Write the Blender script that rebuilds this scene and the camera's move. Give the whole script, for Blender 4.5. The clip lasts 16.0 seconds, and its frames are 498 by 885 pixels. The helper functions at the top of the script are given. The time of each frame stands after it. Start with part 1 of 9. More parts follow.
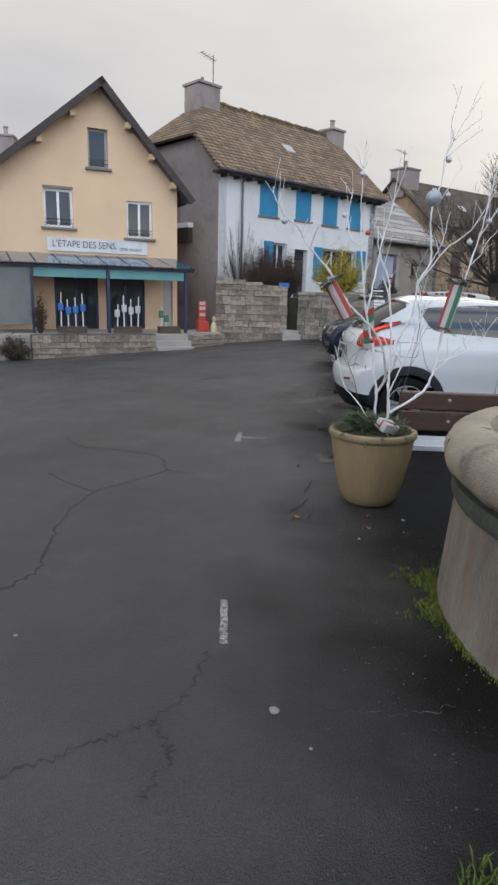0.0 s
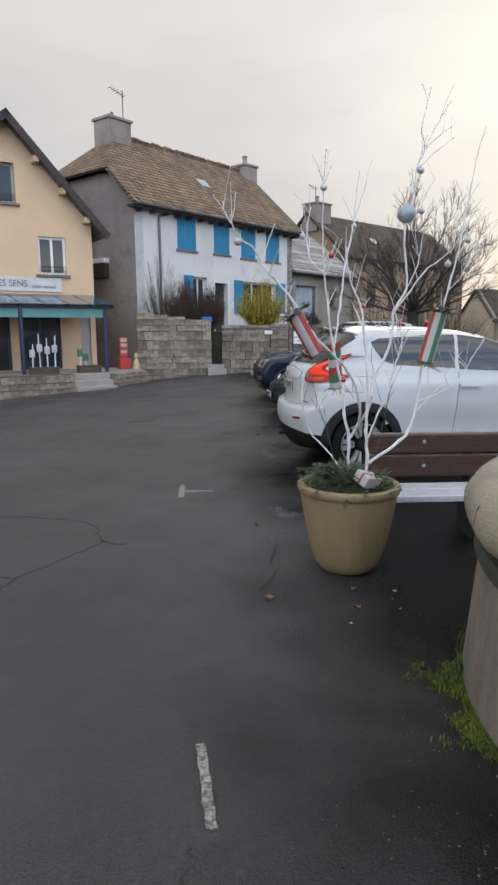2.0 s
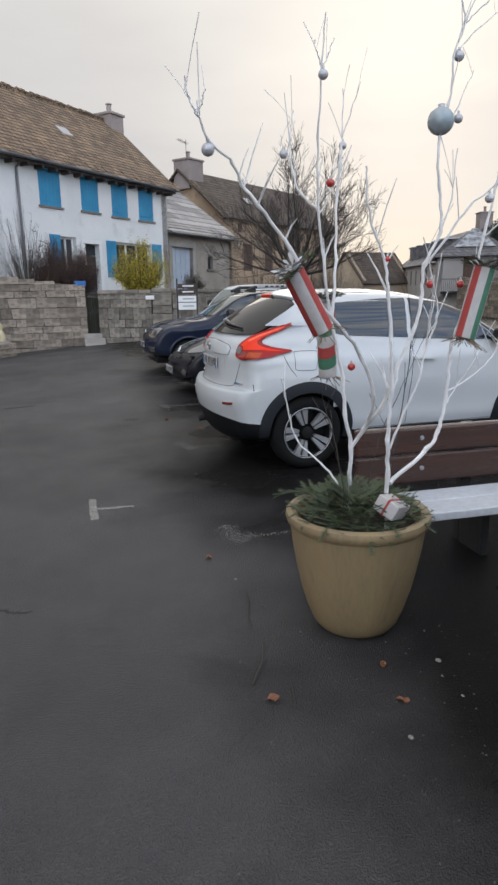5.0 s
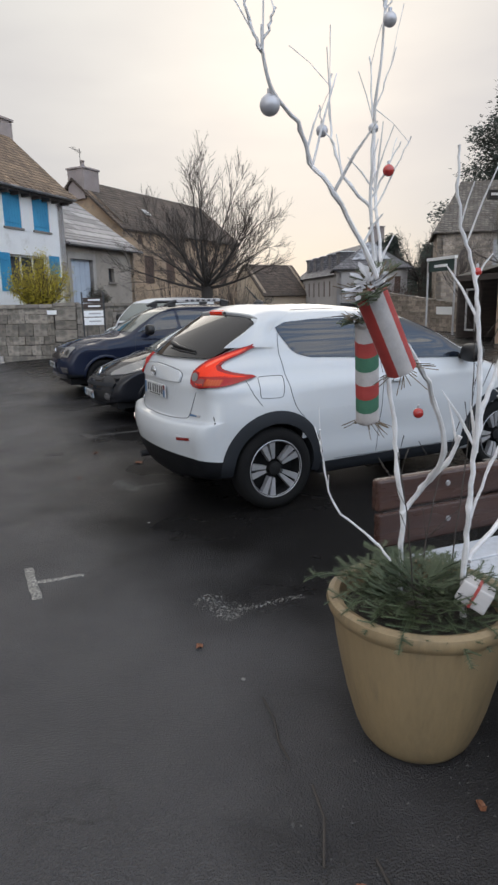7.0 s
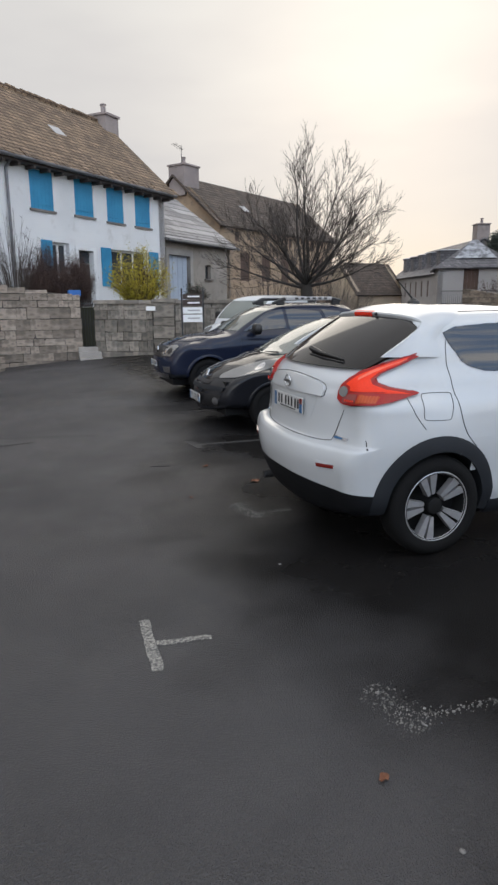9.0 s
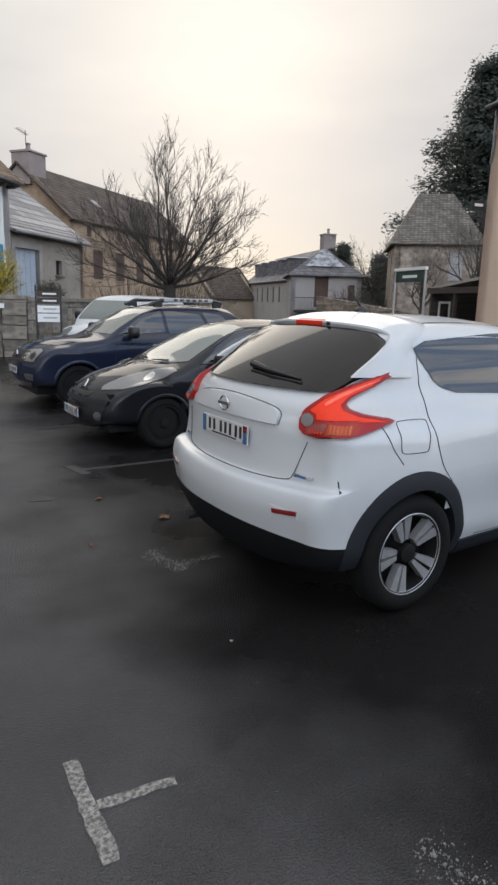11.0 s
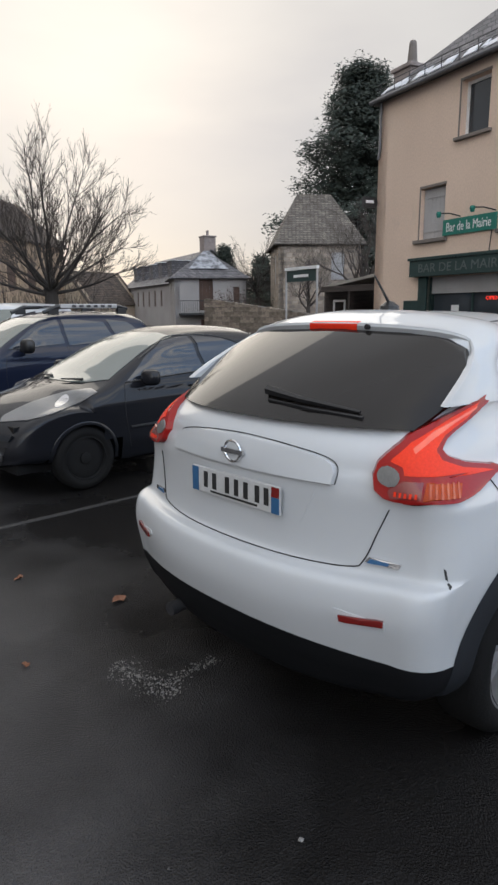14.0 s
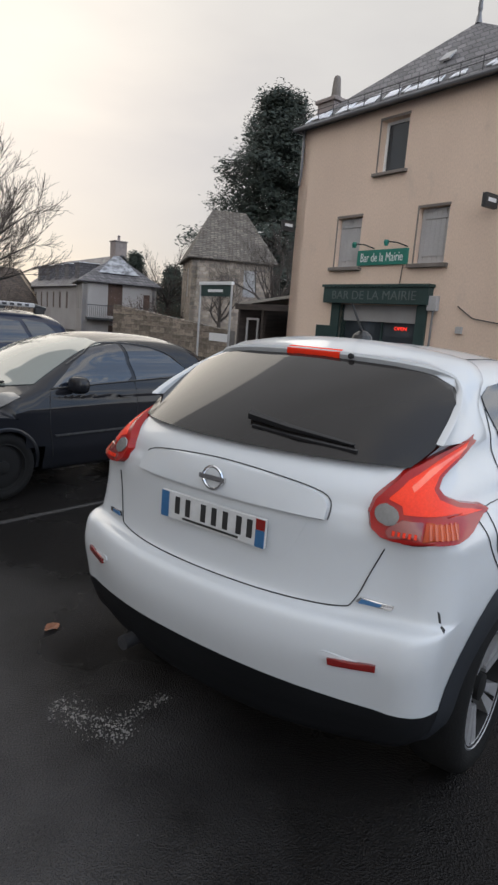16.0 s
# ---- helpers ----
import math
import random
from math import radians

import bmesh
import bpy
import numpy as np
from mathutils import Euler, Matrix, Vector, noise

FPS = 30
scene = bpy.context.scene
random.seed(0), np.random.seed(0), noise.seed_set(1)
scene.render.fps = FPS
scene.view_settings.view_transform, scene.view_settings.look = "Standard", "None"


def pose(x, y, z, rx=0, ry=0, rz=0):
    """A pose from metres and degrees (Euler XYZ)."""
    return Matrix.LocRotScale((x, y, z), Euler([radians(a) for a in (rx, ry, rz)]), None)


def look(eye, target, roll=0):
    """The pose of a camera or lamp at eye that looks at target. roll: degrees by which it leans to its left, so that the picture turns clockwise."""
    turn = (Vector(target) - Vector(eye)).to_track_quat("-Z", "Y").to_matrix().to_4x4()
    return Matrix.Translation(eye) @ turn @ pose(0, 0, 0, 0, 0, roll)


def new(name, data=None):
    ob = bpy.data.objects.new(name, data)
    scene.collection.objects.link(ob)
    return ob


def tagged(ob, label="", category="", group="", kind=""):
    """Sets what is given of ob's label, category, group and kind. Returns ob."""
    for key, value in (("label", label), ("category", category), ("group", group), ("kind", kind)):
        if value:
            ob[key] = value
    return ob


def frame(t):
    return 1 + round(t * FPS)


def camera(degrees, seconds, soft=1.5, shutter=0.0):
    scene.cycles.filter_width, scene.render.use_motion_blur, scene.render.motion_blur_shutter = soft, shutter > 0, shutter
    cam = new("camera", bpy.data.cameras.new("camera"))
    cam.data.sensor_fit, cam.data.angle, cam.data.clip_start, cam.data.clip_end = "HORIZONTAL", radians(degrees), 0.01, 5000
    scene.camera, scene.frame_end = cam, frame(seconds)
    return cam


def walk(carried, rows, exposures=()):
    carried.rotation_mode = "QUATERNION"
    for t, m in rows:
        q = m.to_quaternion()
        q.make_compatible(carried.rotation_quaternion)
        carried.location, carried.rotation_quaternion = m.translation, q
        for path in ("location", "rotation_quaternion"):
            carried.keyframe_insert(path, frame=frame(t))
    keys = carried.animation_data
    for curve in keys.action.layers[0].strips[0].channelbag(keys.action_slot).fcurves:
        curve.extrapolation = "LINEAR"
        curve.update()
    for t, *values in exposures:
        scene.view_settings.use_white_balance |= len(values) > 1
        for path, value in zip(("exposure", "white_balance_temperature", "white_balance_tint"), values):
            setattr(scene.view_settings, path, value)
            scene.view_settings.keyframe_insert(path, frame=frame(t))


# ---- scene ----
cam = camera(43.2, 16.0, soft=2.6)
PATH = [
    (0, (0.152, -1.532, 1.629), (0.121, 0.414, 1.168), 1.5),
    (0.5, (0.167, -1.337, 1.64), (0.121, 0.599, 1.139), 0.0),
    (1, (0.056, -1.149, 1.638), (0.292, 0.795, 1.233), 2.6),
    (1.5, (-0.094, -0.965, 1.664), (0.209, 0.968, 1.25), 2.8),
    (2, (-0.052, -0.667, 1.637), (0.155, 1.289, 1.279), -0.2),
    (2.5, (-0.061, -0.437, 1.633), (0.214, 1.502, 1.23), -0.4),
    (3, (-0.234, -0.153, 1.695), (0.288, 1.756, 1.406), 0.9),
    (3.5, (-0.345, 0.032, 1.669), (0.188, 1.932, 1.342), 1.3),
    (4, (-0.262, 0.334, 1.655), (0.23, 2.239, 1.292), -1.5),
    (4.5, (-0.289, 0.559, 1.642), (0.229, 2.434, 1.175), -1.1),
    (7, (-0.483, 1.726, 1.69), (0.389, 3.472, 1.252), -1.3),
    (7.5, (-0.599, 1.902, 1.733), (0.169, 3.704, 1.324), 1.0),
    (8, (-0.534, 2.164, 1.719), (0.093, 4.01, 1.273), -0.3),
    (10.5, (-0.581, 3.518, 1.684), (0.142, 5.337, 1.273), -1.5),
    (11, (-0.635, 3.787, 1.695), (0.42, 5.431, 1.266), 1.5),
    (11.5, (-0.655, 4.024, 1.697), (0.413, 5.667, 1.298), 1.3),
    (12, (-0.563, 4.331, 1.678), (0.508, 5.984, 1.336), 0.1),
    (12.5, (-0.556, 4.63, 1.672), (0.594, 6.231, 1.33), -1.1),
    (13, (-0.631, 4.819, 1.704), (0.752, 6.199, 1.276), 3.4),
    (13.5, (-0.522, 5.002, 1.679), (0.845, 6.401, 1.261), 0.3),
    (14, (-0.385, 5.159, 1.672), (0.953, 6.586, 1.257), -0.4),
    (14.5, (-0.409, 5.275, 1.677), (1.042, 6.605, 1.321), 1.4),
    (15, (-0.434, 5.389, 1.692), (1.094, 6.629, 1.334), 2.0),
    (15.5, (-0.49, 5.465, 1.691), (1.056, 6.684, 1.338), 4.3),
    (16, (-0.497, 5.496, 1.686), (1.063, 6.693, 1.322), 4.5),
]
EXPOSURES = [(0, 0.10), (0.5, 0.30), (1.0, 0.42), (1.4, 0.14), (2.5, 0.06), (4.5, 0.05), (16, 0.03)]
walk(cam, [(t, look(eye, target, roll)) for t, eye, target, roll in PATH], EXPOSURES)

# ---- sky and sun: a bright overcast with the sun low behind thin cloud ----
SUN_AZ, SUN_EL = radians(32), radians(19)
SUN_WAY = Vector((math.sin(SUN_AZ) * math.cos(SUN_EL), math.cos(SUN_AZ) * math.cos(SUN_EL), math.sin(SUN_EL)))

BREAK_WAY = Vector((0.02, -0.97, 0.24)).normalized()  # where the cloud breaks, behind the walker


def make_world():
    world = bpy.data.worlds.new("overcast_sky")
    scene.world = world
    world.use_nodes = True
    nt = world.node_tree
    nt.nodes.clear()
    N, L = nt.nodes.new, nt.links.new
    out, bg = N("ShaderNodeOutputWorld"), N("ShaderNodeBackground")
    sky = N("ShaderNodeTexSky")
    sky.sky_type, sky.sun_disc = "NISHITA", False
    sky.sun_elevation, sky.sun_rotation = SUN_EL, SUN_AZ
    co = N("ShaderNodeTexCoord")
    sep = N("ShaderNodeSeparateXYZ")
    L(co.outputs["Generated"], sep.inputs[0])
    ramp = N("ShaderNodeValToRGB")
    els = ramp.color_ramp.elements
    els[0].position, els[0].color = 0.0, (0.40, 0.40, 0.44, 1)
    els[1].position, els[1].color = 1.0, (1.05, 1.05, 1.08, 1)
    for p, c in ((0.13, (0.46, 0.45, 0.47, 1)), (0.27, (0.585, 0.56, 0.545, 1)), (0.42, (0.68, 0.655, 0.62, 1)), (0.62, (0.71, 0.70, 0.69, 1))):
        e = els.new(p)
        e.color = c
    cloud = N("ShaderNodeTexNoise")
    cloud.inputs["Scale"].default_value, cloud.inputs["Detail"].default_value = 2.2, 4
    cloud.inputs["Roughness"].default_value = 0.5
    stretch = N("ShaderNodeMapping")
    stretch.inputs["Scale"].default_value = (1.0, 1.0, 3.2)
    L(co.outputs["Generated"], stretch.inputs[0])
    L(stretch.outputs[0], cloud.inputs["Vector"])
    wob = N("ShaderNodeMath")
    wob.operation = "MULTIPLY_ADD"
    L(cloud.outputs["Fac"], wob.inputs[0])
    wob.inputs[1].default_value = 0.52
    L(sep.outputs["Z"], wob.inputs[2])
    less = N("ShaderNodeMath")
    less.operation = "SUBTRACT"
    L(wob.outputs[0], less.inputs[0])
    less.inputs[1].default_value = 0.26
    L(less.outputs[0], ramp.inputs[0])
    # the veiled sun's wide glow
    dot = N("ShaderNodeVectorMath")
    dot.operation = "DOT_PRODUCT"
    L(co.outputs["Generated"], dot.inputs[0])
    dot.inputs[1].default_value = SUN_WAY
    clampd = N("ShaderNodeMath")
    clampd.operation, clampd.use_clamp = "MULTIPLY", True
    L(dot.outputs["Value"], clampd.inputs[0])
    clampd.inputs[1].default_value = 1.0
    pw = N("ShaderNodeMath")
    pw.operation = "POWER"
    L(clampd.outputs[0], pw.inputs[0])
    pw.inputs[1].default_value = 22.0
    glow = N("ShaderNodeMixRGB")
    glow.blend_type = "ADD"
    glow.inputs[2].default_value = (0.15, 0.132, 0.10, 1)
    L(pw.outputs[0], glow.inputs[0])
    L(ramp.outputs[0], glow.inputs[1])
    # behind the walker the cloud breaks: bright banks with blue between them
    back = N("ShaderNodeMapRange")
    back.inputs["From Min"].default_value, back.inputs["From Max"].default_value = 0.05, 0.75
    behind = N("ShaderNodeVectorMath")
    behind.operation = "DOT_PRODUCT"
    L(co.outputs["Generated"], behind.inputs[0])
    behind.inputs[1].default_value = BREAK_WAY
    L(behind.outputs["Value"], back.inputs[0])
    rift = N("ShaderNodeMapRange")
    rift.inputs["From Min"].default_value, rift.inputs["From Max"].default_value = 0.44, 0.58
    L(cloud.outputs["Fac"], rift.inputs[0])
    broken = N("ShaderNodeMixRGB")
    broken.inputs[1].default_value, broken.inputs[2].default_value = (0.92, 1.25, 1.80, 1), (2.55, 2.5, 2.4, 1)
    L(rift.outputs[0], broken.inputs[0])
    sides = N("ShaderNodeMixRGB")
    L(back.outputs[0], sides.inputs[0])
    L(glow.outputs[0], sides.inputs[1])
    L(broken.outputs[0], sides.inputs[2])
    both = N("ShaderNodeMixRGB")
    both.blend_type = "ADD"
    both.inputs[0].default_value = 0.012
    L(sides.outputs[0], both.inputs[1])
    L(sky.outputs[0], both.inputs[2])
    L(both.outputs[0], bg.inputs[0])
    bg.inputs[1].default_value = 1.0
    L(bg.outputs[0], out.inputs[0])


make_world()
sun_data = bpy.data.lights.new("sun", "SUN")
sun_data.energy, sun_data.angle, sun_data.color = 0.6, radians(45), (1.0, 0.92, 0.80)
sun = new("sun", sun_data)
sun.matrix_world = look(SUN_WAY * 60, (0, 0, 0))


# ---- materials ----
def surface(name, col, col2=None, rough=0.8, metal=0.0, scale=1.5, fine=30.0, bump=0.25, grain=0.18, rough_var=0.12, stain=None, stain_at=(0.55, 0.75), stain_scale=1.2,
            coat=0.0, stretch=(1, 1, 1), per_object=0.0, spec=0.5, flake=0.0):
    """A procedural surface: colour drifting between two tones, fine grain, relief, and stains with a shape of their own."""
    m = bpy.data.materials.new(name)
    m.use_nodes = True
    nt = m.node_tree
    N, L = nt.nodes.new, nt.links.new
    p = nt.nodes["Principled BSDF"]
    co, mp = N("ShaderNodeTexCoord"), N("ShaderNodeMapping")
    mp.inputs["Scale"].default_value = stretch
    L(co.outputs["Object"], mp.inputs[0])
    big, small = N("ShaderNodeTexNoise"), N("ShaderNodeTexNoise")
    big.inputs["Scale"].default_value, big.inputs["Detail"].default_value = scale, 5
    small.inputs["Scale"].default_value, small.inputs["Detail"].default_value = fine, 4
    L(mp.outputs[0], big.inputs["Vector"])
    L(mp.outputs[0], small.inputs["Vector"])
    mix = N("ShaderNodeMixRGB")
    mix.inputs[1].default_value = (*col, 1)
    mix.inputs[2].default_value = (*(col2 or [c * 0.8 for c in col]), 1)
    spread = N("ShaderNodeMapRange")
    spread.inputs["From Min"].default_value, spread.inputs["From Max"].default_value = 0.32, 0.68
    L(big.outputs["Fac"], spread.inputs[0])
    L(spread.outputs[0], mix.inputs[0])
    hsv = N("ShaderNodeHueSaturation")
    val = N("ShaderNodeMath")
    val.operation = "MULTIPLY_ADD"
    L(small.outputs["Fac"], val.inputs[0])
    val.inputs[1].default_value, val.inputs[2].default_value = 2 * grain, 1 - grain
    L(mix.outputs[0], hsv.inputs["Color"])
    shade = val
    if per_object:
        info, more = N("ShaderNodeObjectInfo"), N("ShaderNodeMath")
        more.operation = "MULTIPLY_ADD"
        L(info.outputs["Random"], more.inputs[0])
        more.inputs[1].default_value, more.inputs[2].default_value = 2 * per_object, 1 - per_object
        shade = N("ShaderNodeMath")
        shade.operation = "MULTIPLY"
        L(val.outputs[0], shade.inputs[0])
        L(more.outputs[0], shade.inputs[1])
    L(shade.outputs[0], hsv.inputs["Value"])
    last = hsv.outputs[0]
    if stain:
        st, rg = N("ShaderNodeTexNoise"), N("ShaderNodeMapRange")
        st.inputs["Scale"].default_value, st.inputs["Detail"].default_value = stain_scale, 8
        st.inputs["Roughness"].default_value = 0.65
        L(mp.outputs[0], st.inputs["Vector"])
        rg.inputs["From Min"].default_value, rg.inputs["From Max"].default_value = stain_at
        L(st.outputs["Fac"], rg.inputs[0])
        sm = N("ShaderNodeMixRGB")
        sm.inputs[2].default_value = (*stain, 1)
        L(rg.outputs[0], sm.inputs[0])
        L(last, sm.inputs[1])
        last = sm.outputs[0]
    L(last, p.inputs["Base Color"])
    rr = N("ShaderNodeMath")
    rr.operation, rr.use_clamp = "MULTIPLY_ADD", True
    L(big.outputs["Fac"], rr.inputs[0])
    rr.inputs[1].default_value, rr.inputs[2].default_value = 2 * rough_var, rough - rough_var
    L(rr.outputs[0], p.inputs["Roughness"])
    p.inputs["Metallic"].default_value = metal
    p.inputs["Specular IOR Level"].default_value = spec
    p.inputs["Coat Weight"].default_value = coat
    p.inputs["Coat Roughness"].default_value = 0.04
    if bump:
        b = N("ShaderNodeBump")
        b.inputs["Strength"].default_value, b.inputs["Distance"].default_value = bump, 0.02
        L(small.outputs["Fac"], b.inputs["Height"])
        L(b.outputs[0], p.inputs["Normal"])
    return m


def glassy(name, col, rough=0.03, spec=0.5):
    m = surface(name, col, [c * 1.1 for c in col], rough=rough, rough_var=0.01, bump=0, grain=0.02, spec=spec)
    return m


def asphalt_material():
    """Old wet tarmac: dark aggregate, drier paler drifts, wet sheen, a web of cracks, and shade painted round the cars.
    """
    m = bpy.data.materials.new("wet_asphalt")
    m.use_nodes = True
    nt = m.node_tree
    N, L = nt.nodes.new, nt.links.new
    p = nt.nodes["Principled BSDF"]
    co = N("ShaderNodeTexCoord")

    def tex(scale, detail=5, rough=0.55):
        n = N("ShaderNodeTexNoise")
        n.inputs["Scale"].default_value, n.inputs["Detail"].default_value, n.inputs["Roughness"].default_value = scale, detail, rough
        L(co.outputs["Object"], n.inputs["Vector"])
        return n

    def rng(src, a, b, c=0.0, d=1.0):
        r = N("ShaderNodeMapRange")
        for k, v in zip(("From Min", "From Max", "To Min", "To Max"), (a, b, c, d)):
            r.inputs[k].default_value = v
        L(src, r.inputs[0])
        return r.outputs[0]

    def mixc(fac, a, b, mode="MIX"):
        x = N("ShaderNodeMixRGB")
        x.blend_type = mode
        for i, v in ((0, fac), (1, a), (2, b)):
            if hasattr(v, "links"):
                L(v, x.inputs[i])
            else:
                x.inputs[i].default_value = v if i == 0 else (*v, 1)
        return x.outputs[0]

    drift, patch, grit = tex(0.35), tex(1.7, 6, 0.6), tex(160, 2)
    # the open square has dried; by the basin and parked cars, wet and painted shade together
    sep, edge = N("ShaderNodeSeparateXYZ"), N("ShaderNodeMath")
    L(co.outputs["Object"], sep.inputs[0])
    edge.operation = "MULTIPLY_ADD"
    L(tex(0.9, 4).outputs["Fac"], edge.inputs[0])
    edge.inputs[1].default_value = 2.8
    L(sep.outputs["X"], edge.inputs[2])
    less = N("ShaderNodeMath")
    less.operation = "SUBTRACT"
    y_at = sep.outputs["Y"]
    wet_shade_shift = None
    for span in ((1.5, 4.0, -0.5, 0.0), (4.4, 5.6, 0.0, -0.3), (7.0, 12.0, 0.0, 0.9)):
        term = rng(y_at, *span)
        if wet_shade_shift is not None:
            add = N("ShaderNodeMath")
            L(wet_shade_shift, add.inputs[0])
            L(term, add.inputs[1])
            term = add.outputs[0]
        wet_shade_shift = term
    L(wet_shade_shift, less.inputs[1])
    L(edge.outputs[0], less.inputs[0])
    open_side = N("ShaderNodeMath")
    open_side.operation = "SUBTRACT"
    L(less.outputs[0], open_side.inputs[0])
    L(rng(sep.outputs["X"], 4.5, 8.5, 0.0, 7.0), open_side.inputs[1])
    wet_shade = rng(open_side.outputs[0], 1.75, 3.0)
    stone = N("ShaderNodeTexVoronoi")
    stone.inputs["Scale"].default_value = 130
    L(co.outputs["Object"], stone.inputs["Vector"])
    base = mixc(rng(drift.outputs["Fac"], 0.35, 0.65), (0.037, 0.0355, 0.037), (0.064, 0.061, 0.063))
    base = mixc(rng(patch.outputs["Fac"], 0.50, 0.72, 0, 0.42), base, (0.073, 0.070, 0.070))
    base = mixc(rng(stone.outputs["Color"], 0.66, 1.0, 0, 0.30), base, (0.11, 0.105, 0.10))
    # this near-black also stands in for the shade round the cars
    wet_shade_mix = rng(wet_shade, 0.0, 1.0, 0.0, 0.93)
    base = mixc(wet_shade_mix, base, (0.0056, 0.0051, 0.0049))
    # cracks: a warped cell web, shown only in worn zones
    warp, wv = tex(2.2, 4), N("ShaderNodeVectorMath")
    wv.operation = "ADD"
    sc = N("ShaderNodeVectorMath")
    sc.operation = "SCALE"
    L(warp.outputs["Color"], sc.inputs[0])
    sc.inputs["Scale"].default_value = 0.7
    L(co.outputs["Object"], wv.inputs[0])
    L(sc.outputs[0], wv.inputs[1])
    web = N("ShaderNodeTexVoronoi")
    web.feature = "DISTANCE_TO_EDGE"
    web.inputs["Scale"].default_value = 1.15
    L(wv.outputs[0], web.inputs["Vector"])
    line = rng(web.outputs["Distance"], 0.0, 0.016, 1, 0)
    zone = rng(tex(0.5, 2).outputs["Fac"], 0.54, 0.68)
    crack = N("ShaderNodeMath")
    crack.operation = "MULTIPLY"
    L(line, crack.inputs[0])
    L(zone, crack.inputs[1])
    base = mixc(crack.outputs[0], base, (0.013, 0.0125, 0.012))
    L(base, p.inputs["Base Color"])
    wet = rng(tex(0.8, 5, 0.6).outputs["Fac"], 0.35, 0.66, 0.34, 0.60)
    dry = N("ShaderNodeMath")
    dry.operation = "MULTIPLY"
    L(wet, dry.inputs[0])
    L(rng(wet_shade, 0.0, 1.0, 1.0, 0.62), dry.inputs[1])
    L(dry.outputs[0], p.inputs["Roughness"])
    # specular falls with it, so the painted shade stays dark
    L(rng(wet_shade, 0.0, 1.0, 0.30, 0.08), p.inputs["Specular IOR Level"])
    h = N("ShaderNodeMath")
    h.operation = "MULTIPLY_ADD"
    L(stone.outputs["Distance"], h.inputs[0])
    h.inputs[1].default_value = 0.9
    L(grit.outputs["Fac"], h.inputs[2])
    b = N("ShaderNodeBump")
    b.inputs["Strength"].default_value, b.inputs["Distance"].default_value = 0.75, 0.010
    L(h.outputs[0], b.inputs["Height"])
    L(b.outputs[0], p.inputs["Normal"])
    return m


def coursed(name, col, col2, width, height, mortar, mortar_w=0.03, rough=0.85, bump=0.6, spread=0.5, axis="XZ", stain=None):
    """Far masonry, tiles or slates: courses with their own tone and recessed joints, in the plane named."""
    m = surface(name, col, col2, rough=rough, bump=0)
    nt = m.node_tree
    N, L = nt.nodes.new, nt.links.new
    p = nt.nodes["Principled BSDF"]
    co, sep, com = N("ShaderNodeTexCoord"), N("ShaderNodeSeparateXYZ"), N("ShaderNodeCombineXYZ")
    L(co.outputs["Object"], sep.inputs[0])
    if axis == "XZ":
        add = N("ShaderNodeMath")
        add.operation = "ADD"
        L(sep.outputs["X"], add.inputs[0])
        L(sep.outputs["Y"], add.inputs[1])
        L(add.outputs[0], com.inputs[0])
    else:
        L(sep.outputs["X"], com.inputs[0])
    L(sep.outputs["Z"], com.inputs[1])
    wob, addv, scl = N("ShaderNodeTexNoise"), N("ShaderNodeVectorMath"), N("ShaderNodeVectorMath")
    wob.inputs["Scale"].default_value = 2.0
    L(co.outputs["Object"], wob.inputs["Vector"])
    scl.operation, addv.operation = "SCALE", "ADD"
    L(wob.outputs["Color"], scl.inputs[0])
    scl.inputs["Scale"].default_value = height * spread
    L(com.outputs[0], addv.inputs[0])
    L(scl.outputs[0], addv.inputs[1])
    br = N("ShaderNodeTexBrick")
    br.inputs["Scale"].default_value = 1.0
    br.inputs["Brick Width"].default_value, br.inputs["Row Height"].default_value = width, height
    br.inputs["Mortar Size"].default_value, br.inputs["Mortar Smooth"].default_value = mortar_w * height, 0.4
    br.inputs["Color1"].default_value, br.inputs["Color2"].default_value = (0.62, 0.62, 0.62, 1), (1.25, 1.22, 1.2, 1)
    L(addv.outputs[0], br.inputs["Vector"])
    tone = N("ShaderNodeMixRGB")
    tone.blend_type, tone.inputs[0].default_value = "MULTIPLY", 1.0
    br.inputs["Mortar"].default_value = (*mortar, 1)
    src = p.inputs["Base Color"].links[0].from_socket
    L(src, tone.inputs[1])
    L(br.outputs["Color"], tone.inputs[2])
    L(tone.outputs[0], p.inputs["Base Color"])
    b, inv = N("ShaderNodeBump"), N("ShaderNodeMath")
    inv.operation = "SUBTRACT"
    inv.inputs[0].default_value = 1
    L(br.outputs["Fac"], inv.inputs[1])
    b.inputs["Strength"].default_value, b.inputs["Distance"].default_value = bump, 0.04
    L(inv.outputs[0], b.inputs["Height"])
    L(b.outputs[0], p.inputs["Normal"])
    return m


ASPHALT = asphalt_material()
PEACH = surface("peach_render", (0.72, 0.52, 0.34), (0.66, 0.47, 0.31), rough=0.9, scale=0.6, bump=0.15, stain=(0.5, 0.36, 0.24), stain_at=(0.62, 0.85))
SALMON = surface("salmon_render", (0.73, 0.565, 0.45), (0.65, 0.50, 0.40), rough=0.9, scale=0.4, bump=0.15, stain=(0.52, 0.42, 0.35), stain_at=(0.58, 0.85), stretch=(1, 1, 0.5))
WHITEWASH = surface("white_render", (0.76, 0.76, 0.76), (0.66, 0.66, 0.66), rough=0.9, scale=0.5, bump=0.2, stain=(0.42, 0.40, 0.37), stain_at=(0.58, 0.85))
GREY_RENDER = surface("grey_render", (0.34, 0.29, 0.27), (0.25, 0.21, 0.20), rough=0.95, scale=0.5, stain=(0.16, 0.14, 0.13), stain_at=(0.5, 0.8))
